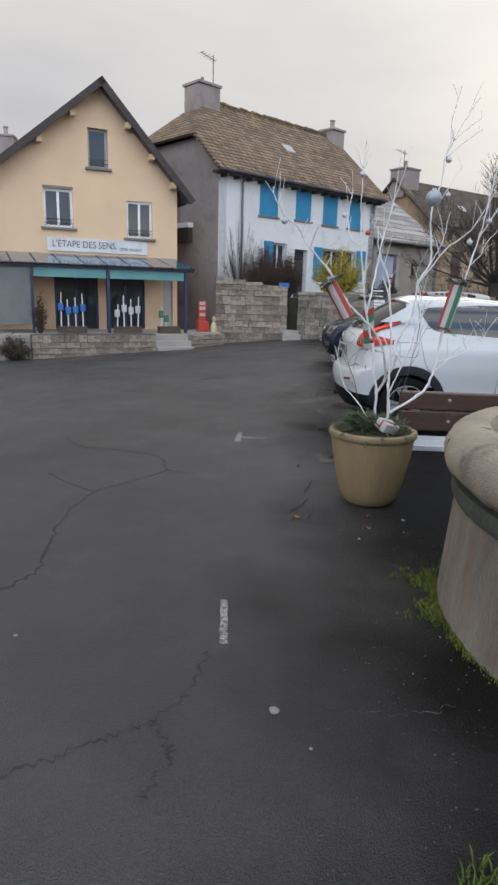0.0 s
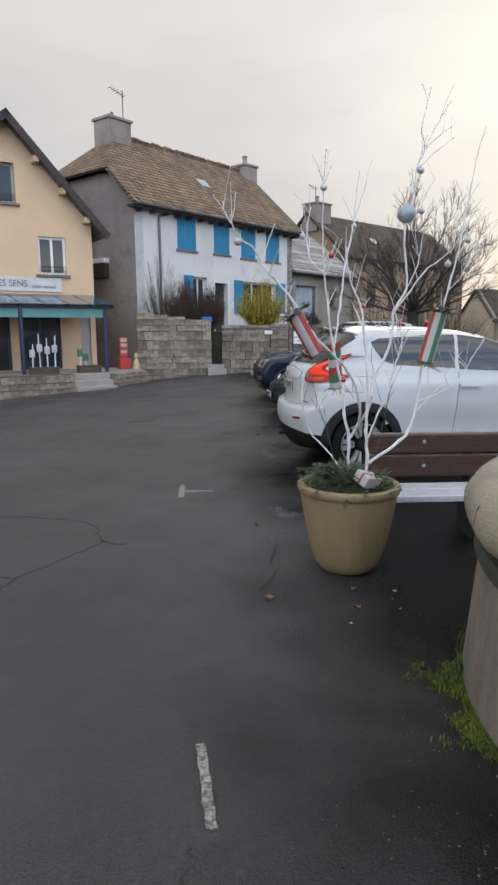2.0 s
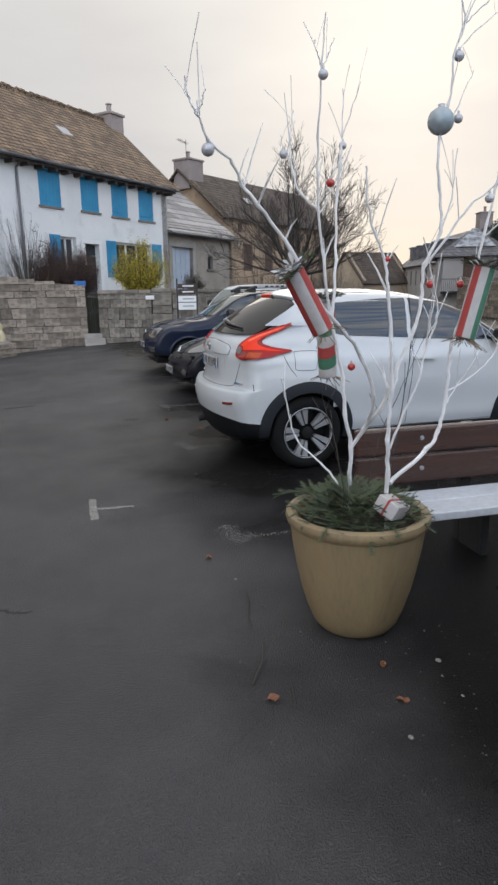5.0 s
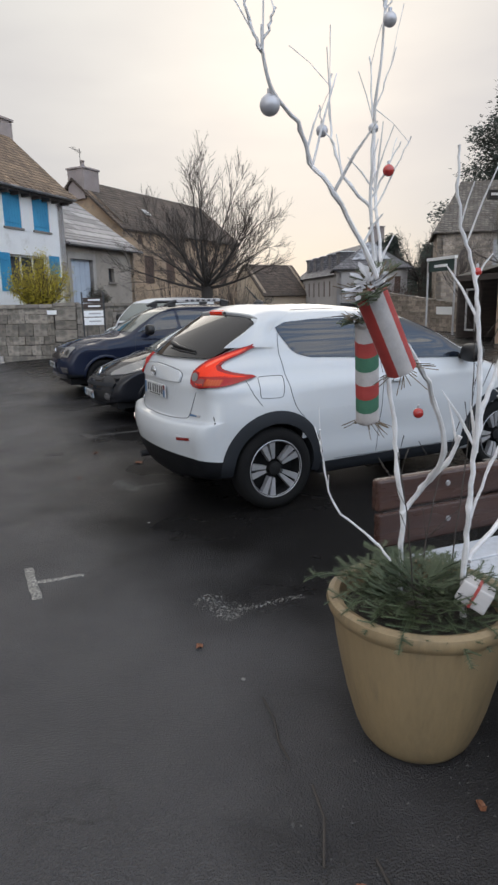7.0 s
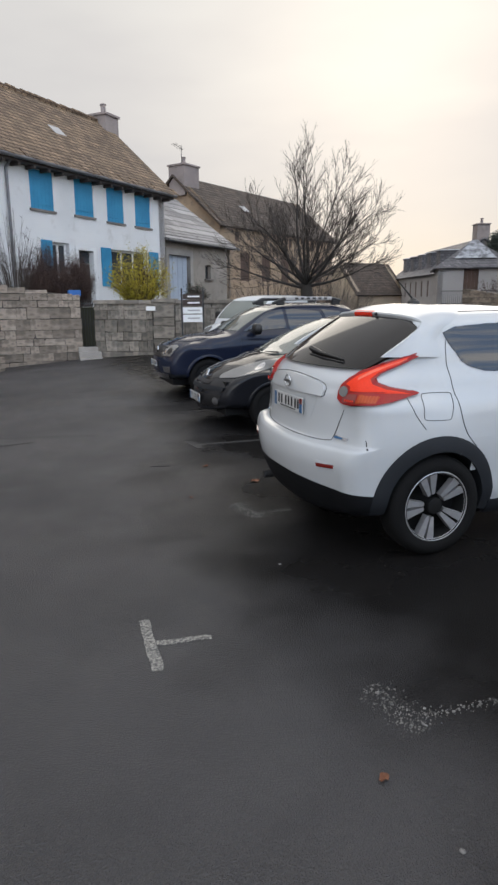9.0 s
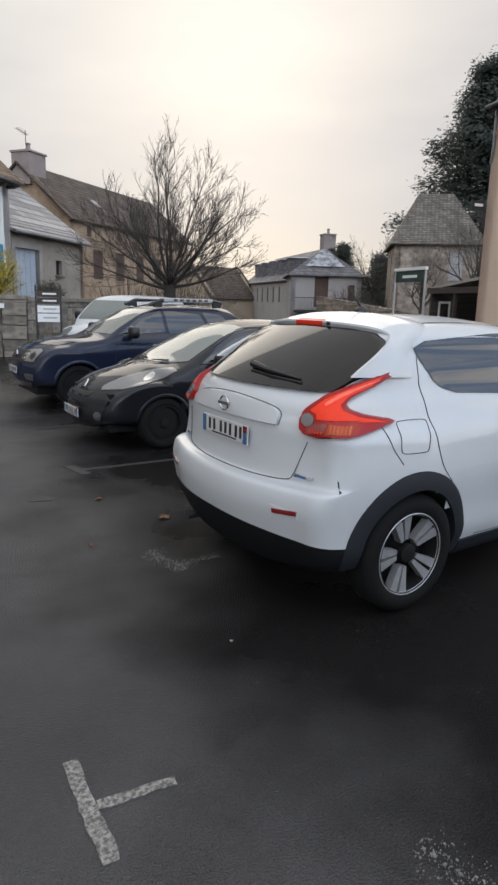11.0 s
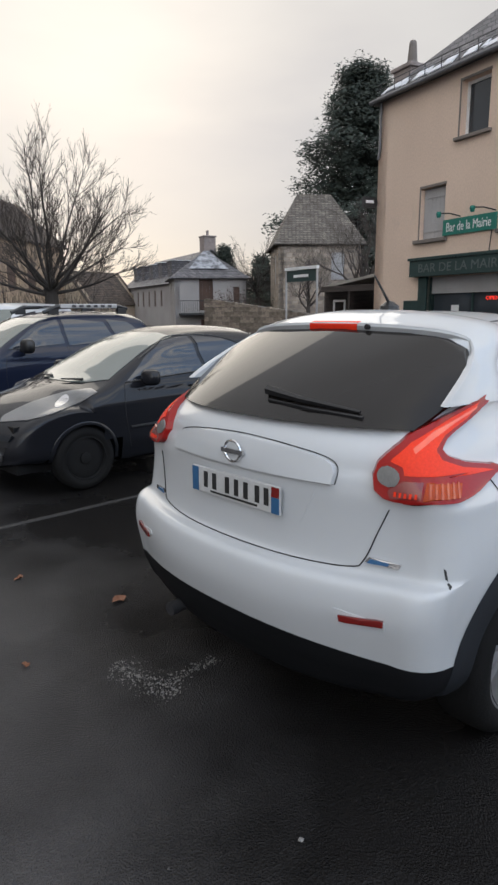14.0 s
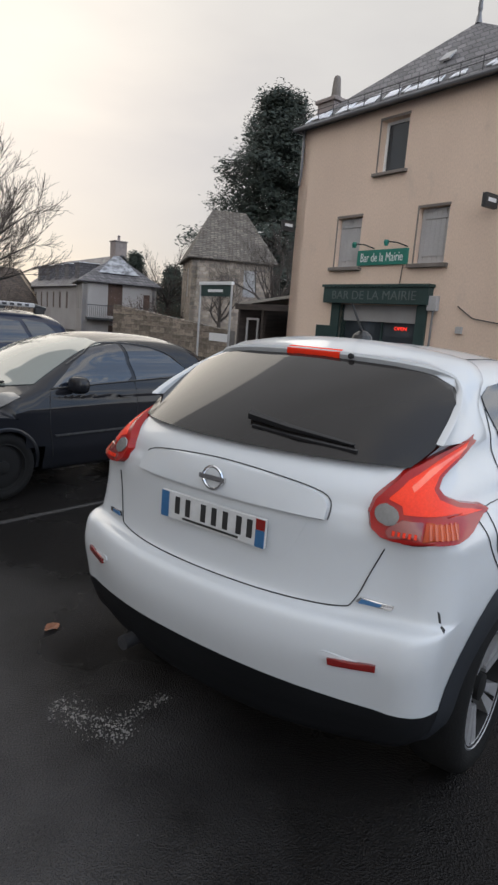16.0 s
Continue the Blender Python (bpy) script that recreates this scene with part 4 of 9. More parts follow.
    tube(bm, [(6.9, -0.03, 2.6), (7.4, -0.05, 2.3), (8.2, -0.05, 2.2), (9.0, -0.05, 2.25)], 0.015)
    part("cable", bm, DARK_STEEL, b)
    bm = bmesh.new()
    tube(bm, [(0.12, -0.06, 8.2), (0.12, -0.06, 6.7), (0.06, -0.06, 6.4)], 0.045, 8)
    part("pipe", bm, ZINC, b)
    part("switch_box", boxes((6.95, 7.12, -0.08, -0.004, 1.9, 2.08)), GREY_PAINT, b)
    # the covered terrace at its side
    t = thing("covered_terrace", pose(17.84, 18.3, 0, 0, 0, a), "low glazed terrace with a corrugated roof beside the bar", "terrace")
    bm = bmesh.new()
    slab(bm, [(-3.9, 0.6, 2.55), (-0.02, 0.6, 2.95), (-0.02, 5.5, 3.3), (-3.9, 5.5, 2.9)], 0.1)
    part("roof", bm, surface("pale_roofing", (0.38, 0.36, 0.32), (0.28, 0.26, 0.24), rough=0.8), t)
    part("fascia", boxes((-3.95, -0.02, 0.5, 0.59, 2.3, 2.52)), DARK_WOOD, t)
    for u in (-3.85, -2.3, -0.2):
        part("post", boxes((u, u + 0.12, 0.6, 0.72, -0.1, 2.4)), DARK_WOOD, t)
    part("panel", boxes((-3.7, -0.25, 4.4, 4.5, -0.1, 2.5), (-3.75, -3.72, 0.7, 4.4, -0.1, 2.4)), DARK_WOOD, t)
    part("frame", boxes((-3.5, -3.42, 0.78, 0.83, 0.3, 2.0), (-2.8, -2.72, 0.78, 0.83, 0.3, 2.0), (-3.42, -2.8, 0.78, 0.83, 1.92, 2.0), (-3.42, -2.8, 0.78, 0.83, 0.3, 0.38)), GREY_PAINT, t)


bar()


# ---- the peach shop with its blue terrace ----
def shop():
    a = math.degrees(math.atan2(2.75, 5.93))
    s = thing("shop", pose(-9, 22.3, 0, 0, 0, a), "peach rendered gabled shop with a dark blue glazed awning", "shop")
    attic, wl, wr = (2.77, 3.5, 6.05, 7.42), (1.1, 2.15, 3.85, 5.2), (4.17, 5.18, 3.62, 4.98)
    door1, door2 = (1.35, 3.0, 0.12, 2.25), (3.3, 4.85, 0.12, 2.25)
    pk, ez = 8.85, 5.35
    slope = (pk - ez) / 3.15
    cuts = [(slope, 1, pk + slope * 3.25), (-0.83, 1, pk - 0.83 * 3.25)]
    part("wall", wall_bm(-2.2, 6.2, -1.0, pk, [attic, wl, wr, door1, door2, (5.6, 6.0, 0.12, 2.2)], 0.45, cuts=cuts), PEACH, s)
    part("side_wall", boxes((5.75, 6.197, 0.45, 9.0, -1.0, 5.3)), PEACH, s)
    part("side_wall", boxes((-2.2, -1.75, 0.45, 9.0, -1.0, 4.3)), PEACH, s)
    part("back_wall", boxes((-1.75, 5.75, 8.6, 9.0, -1.0, 4.3)), PEACH, s)
    bm = bmesh.new()
    slab(bm, [(3.25, -0.55, pk + 0.18), (6.75, -0.55, pk + 0.18 - slope * 3.5), (6.75, 9.2, pk + 0.18 - slope * 3.5), (3.25, 9.2, pk + 0.18)], 0.16)
    slab(bm, [(3.25, -0.55, pk + 0.18), (3.25, 9.2, pk + 0.18), (-2.7, 9.2, pk + 0.18 - 0.83 * 5.95), (-2.7, -0.55, pk + 0.18 - 0.83 * 5.95)], 0.16)
    roof = part("roof", bm, SLATE, s, "dark slate gable roof")
    bm = bmesh.new()
    slab(bm, [(3.25, -0.58, pk + 0.2), (6.78, -0.58, pk + 0.2 - slope * 3.53), (6.78, -0.5, pk + 0.2 - slope * 3.53), (3.25, -0.5, pk + 0.2)], 0.24)
    slab(bm, [(3.25, -0.58, pk + 0.2), (3.25, -0.5, pk + 0.2), (-2.72, -0.5, pk + 0.2 - 0.83 * 5.97), (-2.72, -0.58, pk + 0.2 - 0.83 * 5.97)], 0.24)
    part("verge_board", bm, DARK_WOOD, roof)
    for u, d in ((4.2, slope), (5.1, slope), (5.95, slope), (2.2, -0.83), (1.0, -0.83), (-0.4, -0.83)):
        z = pk - abs(d) * abs(u - 3.25) - 0.12
        part("purlin_end", boxes((u - 0.09, u + 0.09, -0.45, 0.0, z - 0.2, z)), PEACH, s)
    window(s, *attic, depth=0.18, leaves=1, sill_mat=STONE_SILL, frame_mat=GREY_PAINT)
    window(s, *wl, depth=0.09, leaves=2, sill_mat=STONE_SILL)
    window(s, *wr, depth=0.09, leaves=2, sill_mat=STONE_SILL)
    for w in (attic, wl, wr):
        bm = bmesh.new()
        for zz in (0.16, 0.3):
            tube(bm, [(w[0], 0.03, w[2] + zz), (w[1], 0.03, w[2] + zz)], 0.01, 5)
        for i in range(6):
            uu = w[0] + (w[1] - w[0]) * (i + 0.5) / 6
            tube(bm, [(uu - 0.06, 0.03, w[2]), (uu, 0.03, w[2] + 0.3), (uu + 0.06, 0.03, w[2])], 0.007, 4)
        part("window_rail", bm, DARK_STEEL, s)
    part("lintel", boxes((wl[0] - 0.02, wl[1] + 0.02, -0.02, 0.1, wl[3] + 0.002, wl[3] + 0.1)), STONE_SILL, s)
    for d in (door1, door2):
        dr = part("door", boxes((d[0], d[0] + 0.08, 0.1, 0.16, d[2], d[3]), (d[1] - 0.08, d[1], 0.1, 0.16, d[2], d[3]), ((d[0] + d[1]) / 2 - 0.05, (d[0] + d[1]) / 2 + 0.05, 0.1, 0.16, d[2], d[3]),
                                (d[0] + 0.08, d[1] - 0.08, 0.1, 0.16, d[3] - 0.1, d[3])), BLUE_STEEL, s, "dark blue glazed door")
        part("pane", boxes((d[0] + 0.08, d[1] - 0.08, 0.125, 0.135, d[2], d[3] - 0.1)), PANE, dr)
    part("door", boxes((5.6, 6.0, 0.1, 0.16, 0.12, 2.2)), GREY_PAINT, s)
    sg = part("signboard", boxes((1.16, 4.95, -0.05, -0.004, 3.0, 3.5), bevel=0.006), surface("pale_sign", (0.66, 0.66, 0.66), rough=0.6), s, "long pale shop sign with grey lettering")
    INK = surface("grey_ink", (0.10, 0.10, 0.11), rough=0.7)
    writing("L'ÉTAPE DES SENS.", 0.34, pose(2.55, -0.054, 3.26, 90, 0, 0), INK, sg, width=2.4)
    writing("côté maison", 0.2, pose(4.3, -0.054, 3.18, 90, 0, 0), INK, sg, width=0.85)
    part("wall_lamp", lathe([(0.03, 0), (0.09, 0.05), (0.07, 0.3), (0.0, 0.36)], 10, m=pose(-0.6, -0.12, 3.15)), DARK_STEEL, s)
    # awning: steel posts and beams, glass sheets, canvas drop
    aw = thing("awning", pose(-9, 22.3, 0, 0, 0, a), "dark blue steel awning with glass roof and teal canvas drop", "awning")
    for u in (-2.6, 0.35, 2.95, 5.85):
        part("post", boxes((u - 0.05, u + 0.05, -2.25, -2.15, 0.1, 2.32)), BLUE_STEEL, aw)
    part("beam", boxes((-2.8, 6.15, -2.28, -2.12, 2.325, 2.45)), BLUE_STEEL, aw)
    part("wall_plate", boxes((-2.8, 6.15, -0.1, -0.01, 2.72, 2.85)), BLUE_STEEL, aw)
    for i in range(12):
        u = -2.7 + i * 0.8
        bm = bmesh.new()
        slab(bm, [(u - 0.03, -2.45, 2.47), (u + 0.03, -2.45, 2.47), (u + 0.03, -0.02, 2.9), (u - 0.03, -0.02, 2.9)], 0.08)
        part("rafter", bm, BLUE_STEEL, aw)
        if i < 11:
            bm = bmesh.new()
            slab(bm, [(u + 0.035, -2.5, 2.47), (u + 0.765, -2.5, 2.47), (u + 0.765, -0.02, 2.91), (u + 0.035, -0.02, 2.91)], 0.015)
            part("glass_sheet", bm, surface("awning_glass", (0.06, 0.11, 0.16), rough=0.12, bump=0) if i == 0 else bpy.data.materials["awning_glass"], aw)
    for u0, u1 in ((0.42, 2.88), (3.02, 5.78)):
        part("canvas", boxes((u0, u1, -2.22, -2.2, 2.02, 2.32)), TEAL_CLOTH, aw)
    part("side_screen", boxes((-2.55, 0.3, -2.21, -2.19, 0.4, 2.3)), surface("grey_vinyl", (0.16, 0.17, 0.17), rough=0.4), aw)
    # terrace floor, retaining wall, steps
    bm = bmesh.new()
    slab(bm, [(-4, -2.98, 0.1), (4.3, -2.98, 0.1), (7.4, -1.9, 0.1), (7.4, 0.0, 0.1), (-4, 0.0, 0.1)], 1.4)
    fl = part("terrace_floor", bm, CONCRETE)
    fl.matrix_world = pose(-9, 22.3, 0, 0, 0, a)
    tagged(fl, "pale concrete terrace in front of the shop", "terrace", kind="structure")
    st = thing("steps", pose(-9, 22.3, 0, 0, 0, a), "three pale concrete steps up to the shop terrace", "steps", kind="structure")
    for i in range(3):
        part("step", boxes((4.35, 5.7, -3.0 - 0.34 * (2 - i), -2.5, -0.9, -0.42 + 0.19 * (i + 0.6)), bevel=0.012), CONCRETE, st)

    def W(u, v):
        return (-9 + u * math.cos(radians(a)) - v * math.sin(radians(a)), 22.3 + u * math.sin(radians(a)) + v * math.cos(radians(a)))
    stone_wall("terrace_wall", "low rubble stone wall of the shop terrace", W(0.15, -3.4), W(4.35, -3.4), -1.1, 0.16, material=STONE_WARM, seed=3, course=0.2, length=0.34)
    stone_wall("terrace_wall", "low rubble stone wall of the shop terrace", W(-4.0, -2.6), W(0.1, -2.9), -1.2, 0.12, material=STONE_WARM, seed=5, course=0.2, length=0.34)
    stone_wall("terrace_wall", "low stone wall beside the terrace steps", W(5.75, -2.9), W(7.5, -2.05), -0.9, 0.06, material=STONE_WARM, seed=6, course=0.2, length=0.4)
    return W


SHOP = shop()

# ---- a plain unseen wall, added behind the walker to darken the cars' reflections ----
tagged(part("wall_south", boxes((-26, 34, -20.5, -20.0, -1.5, 4.4), bevel=0.03), GREY_RENDER), "plain grey rendered wall added out of view to darken reflections", "wall", kind="structure")

# ---- garden walls in front of the white house, and the old wall by the far road ----
stone_wall("garden_wall", "high mossy rubble garden wall before the white house", (-1.8, 24.9), (1.16, 25.15), -0.9, 2.3, 1.92, material=STONE_WARM, seed=11, course=0.3, length=0.5)
stone_wall("garden_wall", "grey rubble garden wall with flat stone coping", (1.6, 25.1), (3.42, 24.15), -0.7, 1.64, material=STONE_GREY, seed=12, course=0.34, length=0.36, capped=True)
stone_wall("gate_pillar", "corner of squared granite blocks in the garden wall", (3.43, 24.12), (4.1, 23.8), -0.6, 1.68, material=STONE_GREY, seed=13, course=0.36, length=0.95, thick=0.6, capped=True)
stone_wall("garden_wall", "grey rubble garden wall with flat stone coping", (4.12, 23.85), (9.6, 25.0), -0.6, 1.64, material=STONE_GREY, seed=14, course=0.34, length=0.36, capped=True)
stone_wall("road_wall", "long dry-stone wall beside the far road", (25.0, 36.2), (22.6, 25.0), -0.6, 2.35, 1.4, material=STONE_WARM, seed=15, course=0.34, length=0.6)
bm = bmesh.new()
slab(bm, [(-1.75, 25.35, 1.5), (1.15, 25.58, 1.5), (1.6, 25.5, 1.5), (3.9, 24.55, 1.5), (7.0, 25.0, 1.5), (6.1, 34.3, 1.5), (-1.8, 26.6, 1.5)], 2.2)
tagged(part("garden_bed", bm, surface("garden_soil", (0.06, 0.055, 0.035), (0.04, 0.045, 0.02), rough=0.95, bump=0.6)), "raised garden bed behind the stone walls", "garden bed", kind="structure")
gate = thing("garden_gate", pose(1.18, 25.2, 0, 0, 0, -12), "narrow dark iron garden gate between stone walls", "gate")
for i in range(5):
    part("bar", tube(bmesh.new(), [(0.03 + i * 0.09, 0, 0.12), (0.03 + i * 0.09, 0, 1.75 + 0.06 * math.sin(i * 0.8))], 0.012, 6), DARK_STEEL, gate)
for z in (0.2, 0.95, 1.65):
    part("rail", boxes((0.0, 0.42, -0.012, 0.012, z - 0.015, z + 0.015)), DARK_STEEL, gate)
for i in range(3):
    stp = part("stone_step", boxes((1.0, 1.75, 24.55 + i * 0.25, 25.5, -0.5, -0.13 + i * 0.16), bevel=0.012), CONCRETE)
    tagged(stp, "worn stone step below the garden gate", "step", group="gate steps", kind="structure")


# ---- vehicles: a smooth shell from a side profile, with conforming panels laid on it ----
from mathutils.bvhtree import BVHTree


def spline(pts, per=8, closed=True):
    """A smooth curve through points; points given twice in a row make a corner."""
    n, out = len(pts), []
    for i in range(n if closed else n - 1):
        p0, p1, p2, p3 = (Vector(pts[(i + k) % n] if closed else pts[max(0, min(n - 1, i + k))]) for k in (-1, 0, 1, 2))
        if (p2 - p1).length < 1e-6:
            continue
        for j in range(per):
            t = j / per
            out.append(0.5 * (2 * p1 + (p2 - p0) * t + (2 * p0 - 5 * p1 + 4 * p2 - p3) * t * t + (3 * p1 - p0 - 3 * p2 + p3) * t ** 3))
    if not closed:
        out.append(Vector(pts[-1]))
    return out


def ramp(x, table):
    for (a, va), (b, vb) in zip(table, table[1:]):
        if x <= b:
            k = max(0.0, min(1.0, (x - a) / (b - a)))
            k = k * k * (3 - 2 * k)
            return va + (vb - va) * k
    return table[-1][1]


class Shell:
    def __init__(self, profile, width, spine, crown, rounding, per=6, middle=2.0):
        """width(x, z): half-width; spine: (x0, x1, z); crown and rounding: functions of a profile point's x, z, outward direction."""
        bm, self.c = bmesh.new(), middle
        sil = spline(profile, per)
        cols = []
        for i, p in enumerate(sil):
            q = Vector((max(spine[0], min(spine[1], p.x)), spine[2]))
            d = q - p
            l = d.length
            d /= l
            c, r = crown(p.x, p.y, -d), rounding(p.x, p.y, -d)
            col = []
            for k in range(9):
                f = k / 9
                w = width(*(p + d * c * f ** 2.4))
                col.append((p + d * c * f ** 2.4, f * (w - r)))
            for k in range(6):
                a = k / 5 * math.pi / 2
                s = c + r * (1 - math.cos(a))
                w = width(*(p + d * s))
                col.append((p + d * s, w - r + r * math.sin(a)))
            for k in range(1, 15):
                s = (c + r) + (l - c - r) * k / 14
                col.append((p + d * s, width(*(p + d * s))))
            cols.append(col)
        def build(sign):
            rows = [[bm.verts.new((p.x, sign * y, p.y)) for p, y in col] for col in cols]
            for i in range(len(rows)):
                a, b = rows[i], rows[(i + 1) % len(rows)]
                for k in range(len(a) - 1):
                    bm.faces.new((a[k], a[k + 1], b[k + 1], b[k]) if sign < 0 else (a[k], b[k], b[k + 1], a[k + 1]))
        build(1)
        build(-1)
        bmesh.ops.remove_doubles(bm, verts=bm.verts, dist=0.002)
        bmesh.ops.dissolve_degenerate(bm, dist=0.0005, edges=bm.edges)
        bmesh.ops.recalc_face_normals(bm, faces=bm.faces)
        self.bm = bm
        self.tree = BVHTree.FromBMesh(bm)

    def hit(self, turn, u, z):
        """Where a level ray going in the direction turn (degrees from +x) meets the shell; u is measured to the right of the middle."""
        a = radians(turn)
        d, right = Vector((math.cos(a), math.sin(a), 0)), Vector((math.sin(a), -math.cos(a), 0))
        o = Vector((self.c, 0, z)) + right * u - d * 6
        p, n, _, _ = self.tree.ray_cast(o, d)
        if p is None:
            near, n, _, _ = self.tree.find_nearest(Vector((self.c, 0, z)) + right * u)
            return near, n
        return p, (n if n.dot(d) < 0 else -n)

    def top(self, x, y):
        p, n, _, _ = self.tree.ray_cast(Vector((x, y, 5)), Vector((0, 0, -1)))
        return p, n

    def patch(self, turn, poly, nu=8, nv=8, off=0.006, deep=0.012, mirror=False, upright=False, smooth=None):
        """A thin panel over a polygon of (u, z), lying on the shell."""
        pts = [(q[1], q[0]) if upright else q for q in poly]
        lo, hi = min(q[1] for q in pts), max(q[1] for q in pts)
        bm = bmesh.new()
        grid = []
        for j in range(nv + 1):
            v = lo + (hi - lo) * (0.004 + 0.992 * j / nv)
            xs = []
            for i, p in enumerate(pts):
                q = pts[(i + 1) % len(pts)]
                if (p[1] - v) * (q[1] - v) <= 0 and abs(p[1] - q[1]) > 1e-9:
                    xs.append(p[0] + (q[0] - p[0]) * (v - p[1]) / (q[1] - p[1]))
            a, b = min(xs), max(xs)
            row = []
            for i in range(nu + 1):
                u = a + (b - a) * i / nu
                p, n = self.hit(turn, *((v, u) if upright else (u, v)))
                row.append((p + n * off, p - n * deep))
            grid.append(row)
        if smooth is not None:
            self.level(turn, grid, smooth, off, deep)
        sg = -1 if mirror else 1
        vs = [[bm.verts.new((p.x, p.y * sg, p.z)) for p, _ in row] for row in grid]
        for a, b in zip(vs, vs[1:]):
            for i in range(nu):
                bm.faces.new((a[i], a[i + 1], b[i + 1], b[i]))
        rim = [(0, i) for i in range(nu + 1)] + [(j, nu) for j in range(1, nv + 1)] + [(nv, i) for i in range(nu - 1, -1, -1)] + [(j, 0) for j in range(nv - 1, 0, -1)]
        low = [bm.verts.new((grid[j][i][1].x, grid[j][i][1].y * sg, grid[j][i][1].z)) for j, i in rim]
        for k in range(len(rim)):
            m = (k + 1) % len(rim)
            bm.faces.new((vs[rim[k][0]][rim[k][1]], low[k], low[m], vs[rim[m][0]][rim[m][1]]))
        bmesh.ops.recalc_face_normals(bm, faces=bm.faces)
        return bm

    def level(self, turn, grid, order, off, deep):
        """Redraws a panel as one even curved sheet, so that it gleams like pressed glass or steel."""
        a = radians(turn)
        d, right = Vector((math.cos(a), math.sin(a), 0)), Vector((math.sin(a), -math.cos(a), 0))
        q = [(p - Vector((self.c, 0, 0))) for row in grid for p, _ in row]
        u, z, t = (np.array(s) for s in zip(*((v.dot(right), v.z - 1.2, v.dot(d)) for v in q)))
        even, same = order == -1, order == 0
        terms = [(i, j) for i in (0, 2, 4) for j in range(3)] if even else [(i, j) for i in range(order + 1) for j in range(order + 1) if i + j <= order]
        if same:
            terms = self.sheet[0]
        A = np.stack([u ** i * z ** j for i, j in terms], 1)
        keep = np.abs(u) < 0.58 if even else np.ones(len(t), bool)
        for _ in range(1 if even else 3):
            best = np.linalg.lstsq(A[keep], t[keep], rcond=None)[0]
            miss = np.abs(A @ best - t)
            keep = np.abs(u) < 0.58 if even else miss < max(0.004, 2.2 * float(np.median(miss)))
        sunk = A @ best - t
        up = float(max([0.0] + [s for s in sunk if s < 0.014])) + off * 0.3
        if same:
            best, up = self.sheet[1], self.sheet[2] + off
        else:
            self.sheet = (terms, best, up)
        new_t = A @ best
        k = 0
        for row in grid:
            for i, (p, low) in enumerate(row):
                top = p + d * float(new_t[k] - t[k] - up)
                row[i] = (top, top + d * (off + deep + 0.012))
                k += 1

    def line(self, turn, pts, w=0.005, off=0.002, mirror=False, bm=None, per=6, closed=False):
        """A dark shut-line or a bead along points of (u, z) on the shell."""
        bm = bm or bmesh.new()
        path = [self.hit(turn, q.x, q.y) for q in spline(pts, per, closed)]
        sg = -1 if mirror else 1
        tube(bm, [((p + n * off).x, (p + n * off).y * sg, (p + n * off).z) for p, n in path], w, 5)
        return bm


